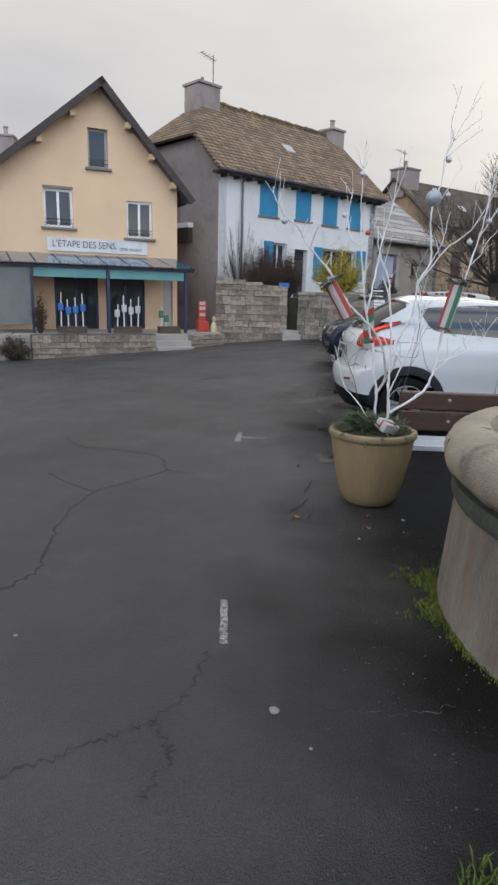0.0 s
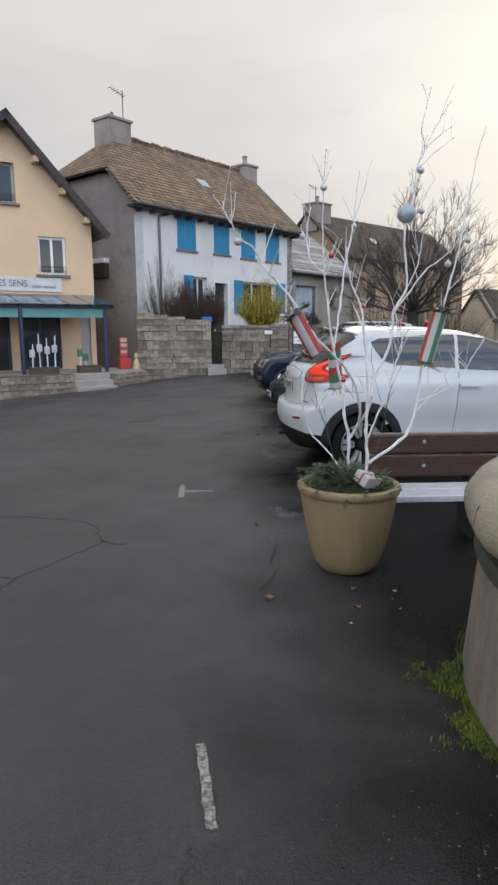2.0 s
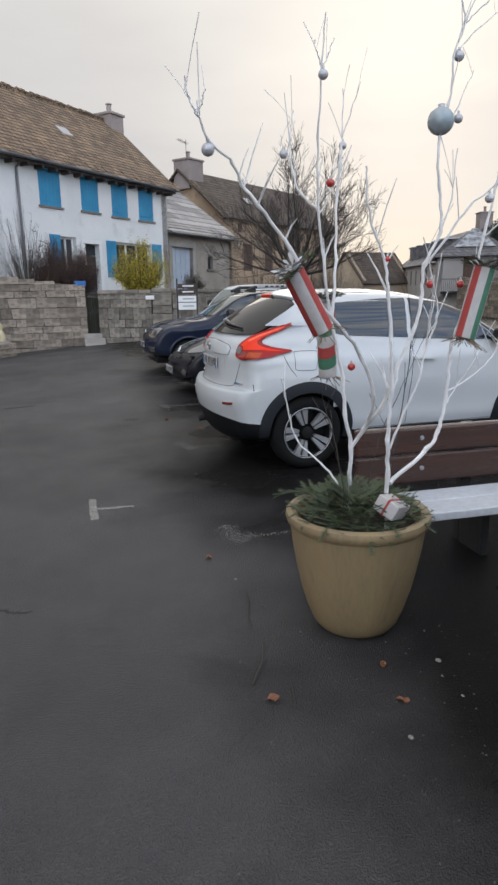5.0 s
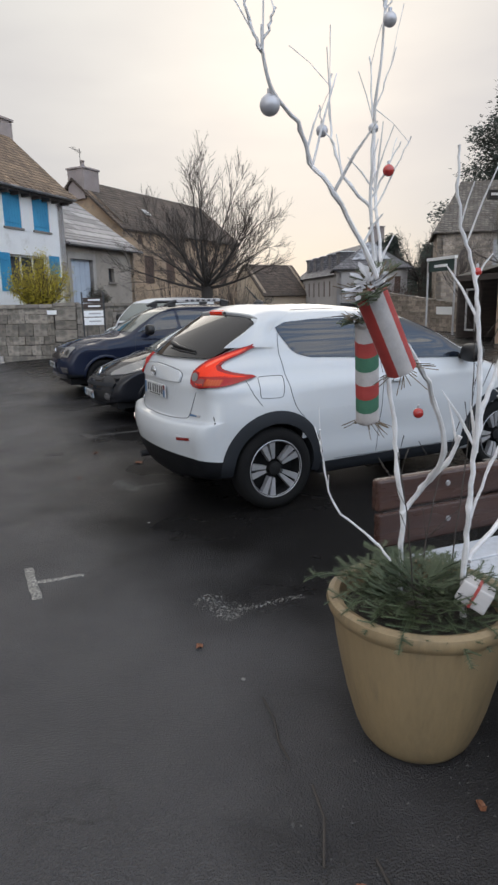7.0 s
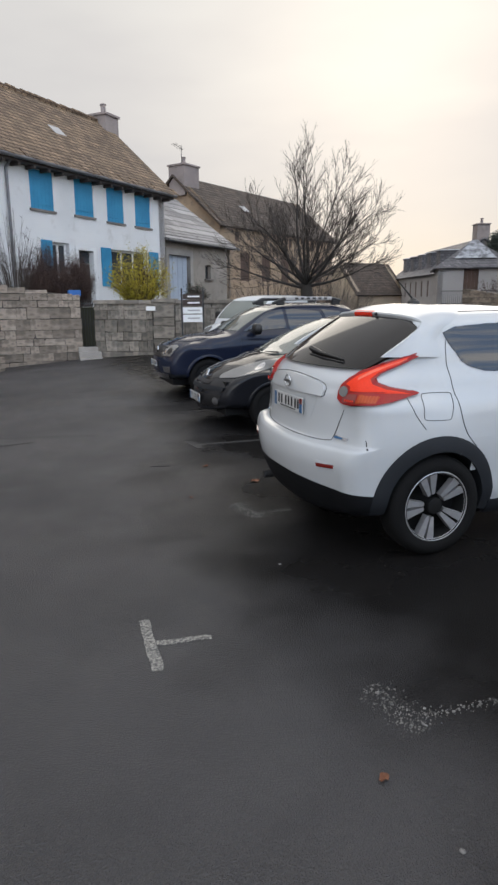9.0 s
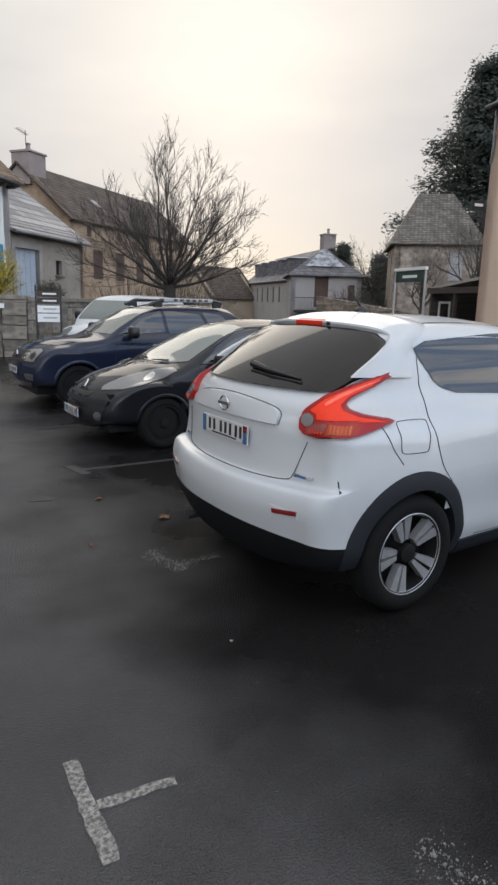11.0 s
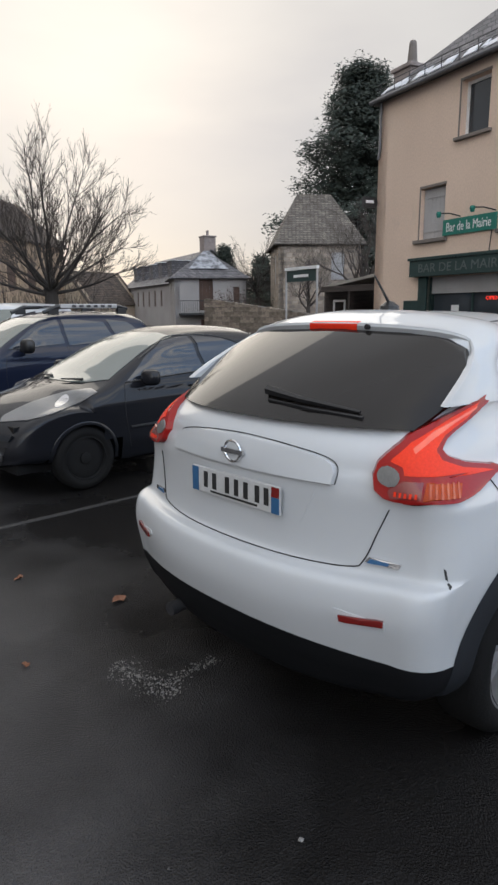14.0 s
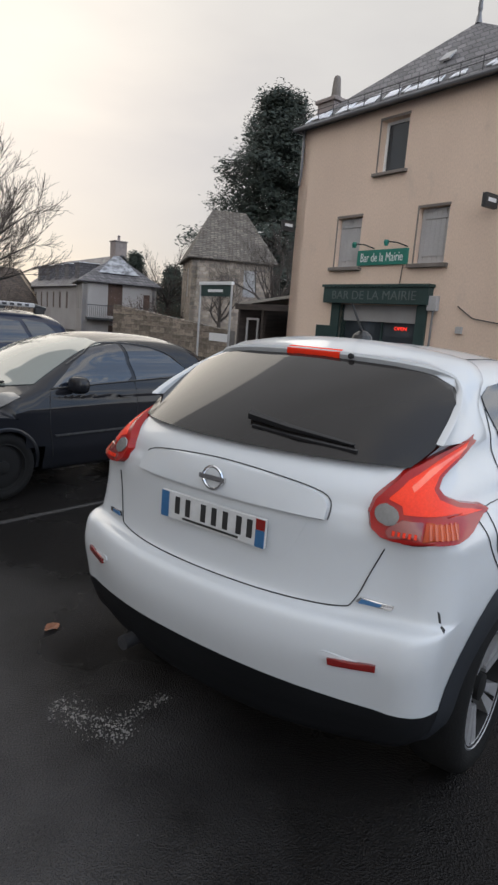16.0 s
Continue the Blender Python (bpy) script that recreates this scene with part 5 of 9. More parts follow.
def wheel(parent, m, radius, width, rim_mat, tyre_mat, spokes="twin", name="wheel", dark=None):
    """A wheel that faces -y: tyre, rim with spokes, hub."""
    w = new(name)
    w.parent = parent
    w.matrix_local = m
    R, h = radius, width / 2
    rr = R * 0.70
    turn = Matrix.Rotation(radians(90), 4, "X")
    prof = [(rr - 0.01, -h * 0.8), (rr + 0.02, -h), (R - 0.045, -h), (R - 0.012, -h * 0.82), (R, -h * 0.55), (R, h * 0.55), (R - 0.012, h * 0.82), (R - 0.045, h), (rr + 0.02, h), (rr - 0.01, h * 0.8)]
    bm = bmesh.new()
    n = 40
    rings = [[bm.verts.new((r * math.cos(2 * math.pi * i / n), r * math.sin(2 * math.pi * i / n), z)) for i in range(n)] for r, z in prof]
    for a, b in zip(rings, rings[1:] + rings[:1]):
        for i in range(n):
            bm.faces.new((a[i], a[(i + 1) % n], b[(i + 1) % n], b[i]))
    bmesh.ops.transform(bm, matrix=turn, verts=bm.verts)
    part("tyre", bm, tyre_mat, w, smooth=True)
    bm = lathe([(rr + 0.002, h * 0.85), (rr - 0.012, h * 0.88), (rr - 0.02, h * 0.6), (rr - 0.03, -h * 0.2), (0.0, -h * 0.2)], 40, m=turn, caps=False)
    rim = part("rim", bm, dark, w, smooth=True)
    if spokes == "twin":
        for k in range(5):
            for s in (-1, 1):
                bm = bmesh.new()
                a = radians(72 * k + 90)
                pts = [(0.004 * s, 0.082), (0.028 * s, 0.078), (0.068 * s, rr - 0.020), (0.012 * s, rr - 0.012)]
                zs = (h * 0.62, h * 0.62, h * 0.80, h * 0.80)
                vs = [bm.verts.new((x * math.cos(a) - y * math.sin(a), x * math.sin(a) + y * math.cos(a), z)) for (x, y), z in zip(pts, zs)]
                lo = [bm.verts.new((v.co.x, v.co.y, v.co.z - 0.05)) for v in vs]
                bm.faces.new(vs)
                bm.faces.new(lo[::-1])
                for i in range(4):
                    bm.faces.new((vs[i], lo[i], lo[(i + 1) % 4], vs[(i + 1) % 4]))
                bmesh.ops.transform(bm, matrix=turn, verts=bm.verts)
                bmesh.ops.recalc_face_normals(bm, faces=bm.faces)
                part("spoke", bm, rim_mat, rim, "machined bright alloy spoke")
        part("rim_edge", lathe([(rr - 0.016, h * 0.8), (rr - 0.004, h * 0.9), (rr + 0.004, h * 0.86)], 40, m=turn, caps=False), rim_mat, rim, smooth=True)
    else:
        part("wheel_cover", lathe([(rr - 0.02, h * 0.5), (rr * 0.7, h * 0.62), (rr * 0.4, h * 0.55), (0.0, h * 0.6)], 24, m=turn, caps=False), rim_mat, rim, smooth=True)
    part("hub_cap", lathe([(0.055, h * 0.5), (0.055, h * 0.72), (0.04, h * 0.76), (0.0, h * 0.77)], 20, m=turn), dark, rim, smooth=True)
    return w


WHITE_CAR = surface("white_car_paint", (0.50, 0.515, 0.53), (0.465, 0.48, 0.495), rough=0.42, rough_var=0.05, bump=0, grain=0.01, coat=0.8, spec=0.2, scale=0.8, stain=(0.55, 0.54, 0.52), stain_at=(0.62, 0.95), stain_scale=1.4)
BLACK_CAR = surface("black_car_paint", (0.010, 0.011, 0.014), (0.013, 0.013, 0.016), rough=0.5, rough_var=0.05, bump=0, grain=0.02, coat=0.6, spec=0.02)
NAVY_CAR = surface("dark_navy_car_paint", (0.010, 0.014, 0.030), (0.013, 0.017, 0.034), rough=0.5, rough_var=0.05, bump=0, grain=0.02, coat=0.6, spec=0.02)
CLADDING = surface("dark_grey_plastic", (0.014, 0.016, 0.019), (0.019, 0.021, 0.025), rough=0.6, spec=0.16, bump=0.06, fine=200)
BUMPER_BLACK = surface("black_bumper_plastic", (0.006, 0.0065, 0.0075), (0.009, 0.0095, 0.011), rough=0.55, spec=0.15, bump=0.06, fine=200)
RUBBER = surface("tyre_rubber", (0.006, 0.006, 0.0065), (0.010, 0.010, 0.010), rough=0.85, spec=0.15, bump=0.2, fine=90)
BLACK_PLASTIC = surface("black_plastic", (0.008, 0.008, 0.009), (0.012, 0.012, 0.013), rough=0.4, bump=0)
ALLOY = surface("machined_alloy", (0.40, 0.40, 0.41), (0.32, 0.32, 0.33), rough=0.4, metal=0.5, bump=0)
RIM_DARK = surface("black_alloy", (0.008, 0.008, 0.009), (0.012, 0.012, 0.012), rough=0.55, spec=0.15, bump=0)
CAR_GLASS = glassy("tinted_car_glass", (0.008, 0.012, 0.020), 0.015, spec=0.8)
HATCH_GLASS = glassy("dark_hatch_glass", (0.014, 0.0125, 0.012), 0.03, spec=0.3)
SCREEN_GLASS = glassy("windscreen_glass", (0.10, 0.115, 0.105), 0.03, spec=1.0)
RED_LENS = surface("red_lamp_lens", (0.80, 0.045, 0.014), (0.66, 0.028, 0.010), rough=0.25, rough_var=0.03, bump=0.03, fine=120, coat=0.08, spec=0.15)
LENS_RIM = surface("deep_red_lamp_lens", (0.30, 0.010, 0.008), (0.22, 0.007, 0.006), rough=0.15, rough_var=0.03, bump=0.03, fine=120, coat=0.2, spec=0.2)
RED_DARK = surface("dark_red_lens", (0.20, 0.008, 0.006), (0.15, 0.006, 0.005), rough=0.15, rough_var=0.03, bump=0.05, fine=150, coat=1.0)
AMBER_LENS = surface("amber_lamp_lens", (0.40, 0.055, 0.010), (0.28, 0.035, 0.008), rough=0.2, rough_var=0.03, bump=0.1, fine=160, coat=0.08, spec=0.15)
GLINT = surface("amber_reflector_rib", (0.46, 0.075, 0.014), (0.36, 0.05, 0.011), rough=0.25, bump=0, coat=0.3)
GLINT_RED = surface("pale_red_lamp_strip", (0.86, 0.14, 0.07), (0.74, 0.09, 0.05), rough=0.2, bump=0, coat=0.3)
CLEAR_LENS = surface("clear_lamp_lens", (0.16, 0.155, 0.15), (0.10, 0.10, 0.10), rough=0.12, rough_var=0.03, bump=0.1, fine=90, coat=0.4)
CHROME = surface("chrome", (0.62, 0.62, 0.63), (0.55, 0.55, 0.56), rough=0.15, metal=1.0, bump=0, rough_var=0.03)
PLATE_WHITE = surface("plate_white", (0.52, 0.52, 0.52), (0.46, 0.46, 0.45), rough=0.35, bump=0)
PLATE_BLUE = surface("plate_blue", (0.035, 0.12, 0.26), rough=0.35, bump=0)
PLATE_INK = surface("plate_ink", (0.02, 0.02, 0.02), rough=0.5, bump=0)
SEAM = surface("shut_line", (0.015, 0.015, 0.016), rough=0.7, bump=0)


def plate(parent, m, width=0.52, height=0.11):
    """A number plate with plain bars for its characters."""
    p = part("number_plate", boxes((-width / 2, width / 2, -0.006, 0.006, -height / 2, height / 2), bevel=0.003), PLATE_WHITE, parent, "white plate with blue ends and plain dark bars")
    p.matrix_local = m
    k = width / 0.52
    part("blue_band", boxes((-0.258 * k, -0.218 * k, -0.0085, -0.005, -height / 2 + 0.003, height / 2 - 0.003)), PLATE_BLUE, p)
    part("blue_band", boxes((0.218 * k, 0.258 * k, -0.0085, -0.005, -height / 2 + 0.003, height / 2 * 0.2)), PLATE_BLUE, p)
    part("red_band", boxes((0.218 * k, 0.258 * k, -0.0085, -0.005, height / 2 * 0.22, height / 2 - 0.003)), RED_DARK, p)
    for i, x in enumerate((-0.17, -0.115, -0.035, 0.02, 0.075, 0.14, 0.19)):
        part("plain_bar", boxes((k * (x - 0.012), k * (x + 0.012), -0.0085, -0.005, -0.028, 0.04)), PLATE_INK, p)
    part("plain_bar", boxes((-0.14 * k, 0.14 * k, -0.0085, -0.005, -0.045, -0.037)), PLATE_INK, p)
    return p


def finish_body(shell, arches, radius, paint, parent, zsplit, clad, smooth=True):
    """Cuts the wheel openings, splits off the dark lower cladding, and links body and cladding."""
    bm = shell.bm
    zs, slope = zsplit or (-9, 0)
    if zsplit:
        bmesh.ops.bisect_plane(bm, geom=list(bm.verts) + list(bm.edges) + list(bm.faces), plane_co=(0, 0, zs), plane_no=(-slope, 0, 1))
    dead = [f for f in bm.faces if any((f.calc_center_median().x - ax) ** 2 + (f.calc_center_median().z - az) ** 2 < radius ** 2 for ax, az in arches) and abs(f.calc_center_median().y) > 0.45]
    bmesh.ops.delete(bm, geom=dead, context="FACES")
    low = None
    if zsplit:
        low = bm.copy()
        bmesh.ops.delete(low, geom=[f for f in low.faces if f.calc_center_median().z >= zs + slope * f.calc_center_median().x], context="FACES")
        bmesh.ops.delete(bm, geom=[f for f in bm.faces if f.calc_center_median().z < zs + slope * f.calc_center_median().x], context="FACES")
    body = part("body", bm, paint, parent, smooth=True)
    if low:
        part("lower_cladding", low, clad, parent, smooth=True)
    return body


def arch(shell, ax, az, r0, r1, mirror, off=0.018, a0=-12, a1=192, n=30, lip=0.16):
    bm = bmesh.new()
    sg = -1 if mirror else 1
    rows = []
    for i in range(n + 1):
        a = radians(a0 + (a1 - a0) * i / n)
        row = []
        for r in (r1, (r0 * 0.35 + r1 * 0.65), r0):
            p, nn = shell.hit(90, ax + r * math.cos(a) - shell.c, az + r * math.sin(a))
            o = off if r != r1 else 0.002
            row.append(Vector((ax + r * math.cos(a), p.y - o, az + r * math.sin(a))))
        row.append(row[-1] + Vector((0, lip, 0)))
        rows.append([bm.verts.new((v.x, v.y * sg, v.z)) for v in row])
    for a, b in zip(rows, rows[1:]):
        for k in range(3):
            bm.faces.new((a[k], a[k + 1], b[k + 1], b[k]))
    bmesh.ops.recalc_face_normals(bm, faces=bm.faces)
    return bm


def crossover_shell():
    prof = [(0.16, 0.24), (0.06, 0.36), (0.012, 0.50), (-0.012, 0.62), (-0.002, 0.715), (0.022, 0.748), (0.075, 0.762), (0.095, 0.80), (0.10, 0.95), (0.105, 1.08), (0.15, 1.20), (0.28, 1.308), (0.49, 1.452), (0.70, 1.566), (0.765, 1.608), (0.84, 1.63), (1.2, 1.655),
            (1.7, 1.65), (2.2, 1.59), (2.6, 1.46), (3.0, 1.24), (3.22, 1.13), (3.6, 1.05), (3.92, 0.93), (4.08, 0.75), (4.13, 0.55), (4.07, 0.30), (3.85, 0.22), (2.8, 0.22), (1.4, 0.22), (0.5, 0.22)]

    def width(x, z):
        w = ramp(z, [(0.2, 0.80), (0.45, 0.865), (0.75, 0.885), (1.0, 0.865), (1.14, 0.80), (1.3, 0.735), (1.5, 0.665), (1.66, 0.60)])
        for ax in (0.79, 3.32):
            w += 0.03 * math.exp(-((x - ax) / 0.42) ** 2) * (1 if z < 0.85 else math.exp(-((z - 0.85) / 0.2) ** 2))
        if z < 0.9:
            w -= 0.03 * math.exp(-((x - 2.0) / 0.6) ** 2) * math.exp(-((z - 0.55) / 0.25) ** 2)
        w -= 0.10 * max(0, (x - 3.3) / 0.85) ** 2
        w -= 0.03 * max(0, (0.8 - x) / 0.8) ** 2 + (0.06 * max(0, (1.0 - x)) ** 2 if z > 1.1 else 0)
        return w

    def crown(x, z, d):
        return 0.13 * max(0, -d.x) ** 1.5 * ramp(z, [(1.02, 1.0), (1.32, 0.55)]) + 0.14 * max(0, d.x) ** 2 + 0.045 * max(0, d.y)

    def rounding(x, z, d):
        return 0.05 + 0.08 * max(0, -d.x) + 0.08 * max(0, d.x) + 0.06 * max(0, d.y)

    return Shell(prof, width, (0.95, 3.2, 0.80), crown, rounding, 6, 2.0)


def mirror_bm(size=(0.10, 0.11, 0.075), at=(0, 0, 0)):
    bm = bmesh.new()
    bmesh.ops.create_uvsphere(bm, u_segments=16, v_segments=10, radius=1.0)
    for v in bm.verts:
        v.co = Vector((math.copysign(abs(v.co.x) ** 0.6, v.co.x) * size[0] * 0.6, math.copysign(abs(v.co.y) ** 0.7, v.co.y) * size[1], math.copysign(abs(v.co.z) ** 0.7, v.co.z) * size[2])) + Vector(at)
    return bm


def both(shell, name, turn, poly, material, parent, label="", **kw):
    """The same panel on both flanks."""
    a = part(name, shell.patch(turn, poly, **kw), material, parent, label, smooth=True)
    b = part(name, shell.patch(turn, poly, mirror=True, **kw), material, parent, label, smooth=True)
    return a, b


def lines(shell, parent, turn, rows, two=True, w=0.0025, name="shut_line", material=None):
    for pts in rows:
        part(name, shell.line(turn, pts, w), material or SEAM, parent)
        if two:
            part(name, shell.line(turn, pts, w, mirror=True), material or SEAM, parent)


def underside(parent, x0, x1, wide, z1):
    part("underbody", boxes((x0, x1, -wide, wide, 0.21, z1)), RIM_DARK, parent)


def white_crossover():
    c = thing("car", pose(1.15, 6.98, 0), "white compact crossover with dark wheel arches, parked nose away", "car", group="parked cars")
    sh = crossover_shell()
    ax, az = (0.79, 3.32), 0.355
    body = finish_body(sh, [(x, az) for x in ax], 0.40, WHITE_CAR, c, (0.497, -0.13), BUMPER_BLACK)
    underside(c, 0.55, 3.85, 0.68, 0.75)
    for x in ax:
        for mir in (False, True):
            part("wheel_arch", arch(sh, x, az, 0.372, 0.475, mir), CLADDING, c, "dark grey plastic wheel arch", smooth=True)
    for x in ax:
        wheel(c, pose(x, -0.80, 0.345), 0.345, 0.215, ALLOY, RUBBER, "twin", dark=RIM_DARK)
        wheel(c, pose(x, 0.80, 0.345, 0, 0, 180), 0.345, 0.215, ALLOY, RUBBER, "twin", dark=RIM_DARK)
    both(sh, "sill", 90, [(-0.75, 0.225), (0.88, 0.225), (0.88, 0.33), (-0.75, 0.33)], CLADDING, c, off=0.012, nu=16, nv=3)
    # glass
    part("rear_window", sh.patch(0, [(-0.645, 1.243), (-0.69, 1.335), (-0.692, 1.38), (-0.668, 1.44), (-0.61, 1.505), (-0.52, 1.545), (-0.32, 1.566), (0.0, 1.573), (0.32, 1.566), (0.52, 1.545), (0.61, 1.505), (0.668, 1.44), (0.692, 1.38), (0.69, 1.335), (0.645, 1.243), (0.41, 1.248), (0.0, 1.262), (-0.41, 1.25)], 48, 30, off=0.014, smooth=-1), HATCH_GLASS, c, "dark tinted rear window", smooth=True)
    both(sh, "side_window", 90, [(-1.085, 1.475), (-1.06, 1.50), (-0.96, 1.522), (-0.66, 1.550), (-0.10, 1.553), (-0.13, 1.185), (-0.80, 1.222), (-0.95, 1.268), (-1.04, 1.385)], CAR_GLASS, c, "tinted rear side window", nu=14, nv=10)
    both(sh, "side_window", 90, [(-0.06, 1.55), (0.25, 1.53), (0.52, 1.44), (0.98, 1.15), (0.95, 1.13), (-0.08, 1.16)], CAR_GLASS, c, "dark front side window", nu=14, nv=10)
    part("windscreen", sh.patch(180, [(-0.66, 1.18), (0.66, 1.18), (0.54, 1.55), (-0.54, 1.55)], 14, 10), SCREEN_GLASS, c, smooth=True)
    both(sh, "pillar_panel", 40, [(-0.56, 1.262), (-0.43, 1.318), (-0.30, 1.362), (-0.335, 1.395), (-0.45, 1.43), (-0.52, 1.40)], HATCH_GLASS, c, "gloss black panel beside the rear window", nu=12, nv=10, off=0.006)
    # roof spoiler and high brake lamp
    bm = bmesh.new()
    up = []
    rim = spline([(-0.722, 1.335), (-0.71, 1.41), (-0.68, 1.475), (-0.62, 1.54), (-0.53, 1.582), (-0.32, 1.604), (0.0, 1.612), (0.32, 1.604), (0.53, 1.582), (0.62, 1.54), (0.68, 1.475), (0.71, 1.41), (0.722, 1.335)], 4, closed=False)
    for q in rim:
        y, z = q
        k = min(1.0, (y / 0.60) ** 2)
        side = max(0.0, min(1.0, (1.585 - z) / 0.10))
        edge = Vector((sh.hit(0, max(-0.6, min(0.6, y)), min(z, 1.56))[0].x - 0.035 * (1 - side) - 0.02, y, z))
        edge.x = edge.x * side + (0.69 + 0.05 * k + 0.06 * k * k) * (1 - side)
        goal = Vector((1.16, y * 0.95, 1.66)).lerp(Vector((0.86, math.copysign(0.75, y), z - 0.01)), side)
        front, fn, _, _ = sh.tree.find_nearest(goal)
        roof = []
        for s in (0, 0.2, 0.4, 0.6, 0.8, 0.94, 1.0):
            v = front.lerp(edge, s)
            near, nn, _, _ = sh.tree.find_nearest(v)
            nn = nn if nn.dot(v - Vector((1.4, 0, 0.9))) > 0 else -nn
            lift = 0.003 + 0.022 * math.sin(s * math.pi)
            if (v - near).dot(nn) < lift:
                v = v + nn * (lift - (v - near).dot(nn))
            roof.append(v)
        tuck = Vector((0.0, -math.copysign(0.03, y) * side, -0.034 * (1 - side)))
        under = [roof[-1] + tuck * 0.35 + Vector((-0.004, 0, 0)), roof[-1] + tuck + Vector((0.008, 0, 0)), roof[-1] + tuck * 1.35 + Vector((0.07, 0, 0)), roof[-1] + tuck * 1.4 + Vector((0.15, 0, 0))]
        up.append([bm.verts.new(v) for v in roof + under])
    for a, b in zip(up, up[1:]):
        for j in range(len(a) - 1):
            bm.faces.new((a[j], a[j + 1], b[j + 1], b[j]))
    bmesh.ops.recalc_face_normals(bm, faces=bm.faces)
    sp = part("spoiler", bm, WHITE_CAR, c, smooth=True)
    bm = bmesh.new()
    rows = []
    for i in range(9):
        y = -0.135 + i * 0.03375
        k = (y / 0.60) ** 2
        x = 0.69 + 0.05 * k - 0.006
        rows.append([bm.verts.new(v) for v in ((x + 0.03, y, 1.618), (x + 0.002, y, 1.606), (x, y, 1.59), (x + 0.004, y, 1.578), (x + 0.03, y, 1.572))])
    for a, b in zip(rows, rows[1:]):
        for j in range(4):
            bm.faces.new((a[j], a[j + 1], b[j + 1], b[j]))
    bmesh.ops.recalc_face_normals(bm, faces=bm.faces)
    part("brake_lamp", bm, RED_LENS, sp, "red high brake lamp", smooth=True)
    part("washer_nozzle", lathe([(0.012, 0), (0.012, 0.02), (0.0, 0.022)], 8, m=pose(0.70, -0.19, 1.595) @ pose(0, 0, 0, 0, -90, 0)), BLACK_PLASTIC, sp)
    p, n = sh.top(1.12, 0.0)
    bm = lathe([(0.055, -0.01), (0.045, 0.03), (0.02, 0.05), (0.0, 0.055)], 12, m=pose(p.x, 0, p.z))
    tube(bm, [(p.x, 0, p.z + 0.04), (p.x - 0.13, 0, p.z + 0.17)], [0.008, 0.004], 6)
    part("roof_aerial", bm, BLACK_PLASTIC, c)
    # rear lamps: the boomerang lens in its zones
    lens = [(-0.702, 1.11), (-0.685, 1.155), (-0.585, 1.233), (-0.429, 1.302), (-0.289, 1.352), (-0.27, 1.338), (-0.358, 1.280), (-0.456, 1.222), (-0.478, 1.194), (-0.46, 1.172), (-0.399, 1.150), (-0.27, 1.113), (-0.235, 1.098), (-0.36, 1.054), (-0.446, 1.040), (-0.588, 1.034), (-0.66, 1.036), (-0.698, 1.065)]
    for mir in (False, True):
        t = part("tail_lamp", sh.patch(40, lens, 14, 44, off=0.014, deep=0.01, mirror=mir, smooth=5), LENS_RIM, c, "red boomerang tail lamp", smooth=True)
        part("reflector_zone", sh.patch(40, [(-0.662, 1.072), (-0.61, 1.108), (-0.545, 1.108), (-0.558, 1.050), (-0.65, 1.046)], 6, 6, off=0.003, deep=0.002, mirror=mir, smooth=0), RED_DARK, t, smooth=True)
        part("indicator", sh.patch(40, [(-0.537, 1.107), (-0.41, 1.105), (-0.428, 1.056), (-0.55, 1.052)], 8, 6, off=0.003, deep=0.002, mirror=mir, smooth=0), AMBER_LENS, t, "amber indicator", smooth=True)
        for k in range(6):
            u = -0.53 + 0.019 * k
            part("lens_rib", sh.patch(40, [(u, 1.060), (u + 0.007, 1.060), (u + 0.010, 1.102), (u + 0.003, 1.102)], 1, 3, off=0.005, deep=0.002, mirror=mir, smooth=0), GLINT, t)
        for k in range(5):
            u = -0.64 + 0.016 * k
            part("lens_rib", sh.patch(40, [(u, 1.056), (u + 0.008, 1.056), (u + 0.010, 1.072), (u + 0.002, 1.072)], 1, 2, off=0.005, deep=0.002, mirror=mir, smooth=0), RED_LENS, t)
        part("light_guide", sh.patch(40, [(-0.652, 1.165), (-0.58, 1.222), (-0.43, 1.292), (-0.31, 1.338), (-0.365, 1.288), (-0.463, 1.238), (-0.497, 1.20), (-0.478, 1.170), (-0.40, 1.139), (-0.265, 1.105), (-0.384, 1.113), (-0.514, 1.124), (-0.606, 1.12), (-0.61, 1.15)], 12, 36, off=0.003, deep=0.002, mirror=mir, smooth=0), RED_LENS, t, "bright red light guide", smooth=True)
        part("arm_filament", sh.patch(40, [(-0.575, 1.205), (-0.50, 1.252), (-0.41, 1.288), (-0.325, 1.322), (-0.33, 1.313), (-0.42, 1.273), (-0.50, 1.232), (-0.57, 1.19)], 10, 20, off=0.0045, deep=0.002, mirror=mir, smooth=0), GLINT_RED, t, "pale red strip inside the lens", smooth=True)
        circ = [(-0.656 + 0.036 * math.cos(a * math.pi / 8), 1.117 + 0.034 * math.sin(a * math.pi / 8)) for a in range(16)]
        rv = part("reversing_lamp", sh.patch(40, circ, 8, 10, off=0.006, deep=0.002, mirror=mir, smooth=0), CLEAR_LENS, t, "clear round reversing lamp", smooth=True)
        part("chrome_badge", sh.patch(20, [(-0.076, 0.800), (-0.055, 0.825), (0.054, 0.822), (0.060, 0.812), (0.049, 0.799)], 8, 3, off=0.01, mirror=mir), CHROME, c)
        part("blue_inlay", sh.patch(20, [(-0.062, 0.804), (-0.05, 0.820), (0.02, 0.818), (0.012, 0.804)], 8, 3, off=0.0125, mirror=mir), PLATE_BLUE, bpy.data.objects["chrome_badge" if not mir else "chrome_badge.001"])
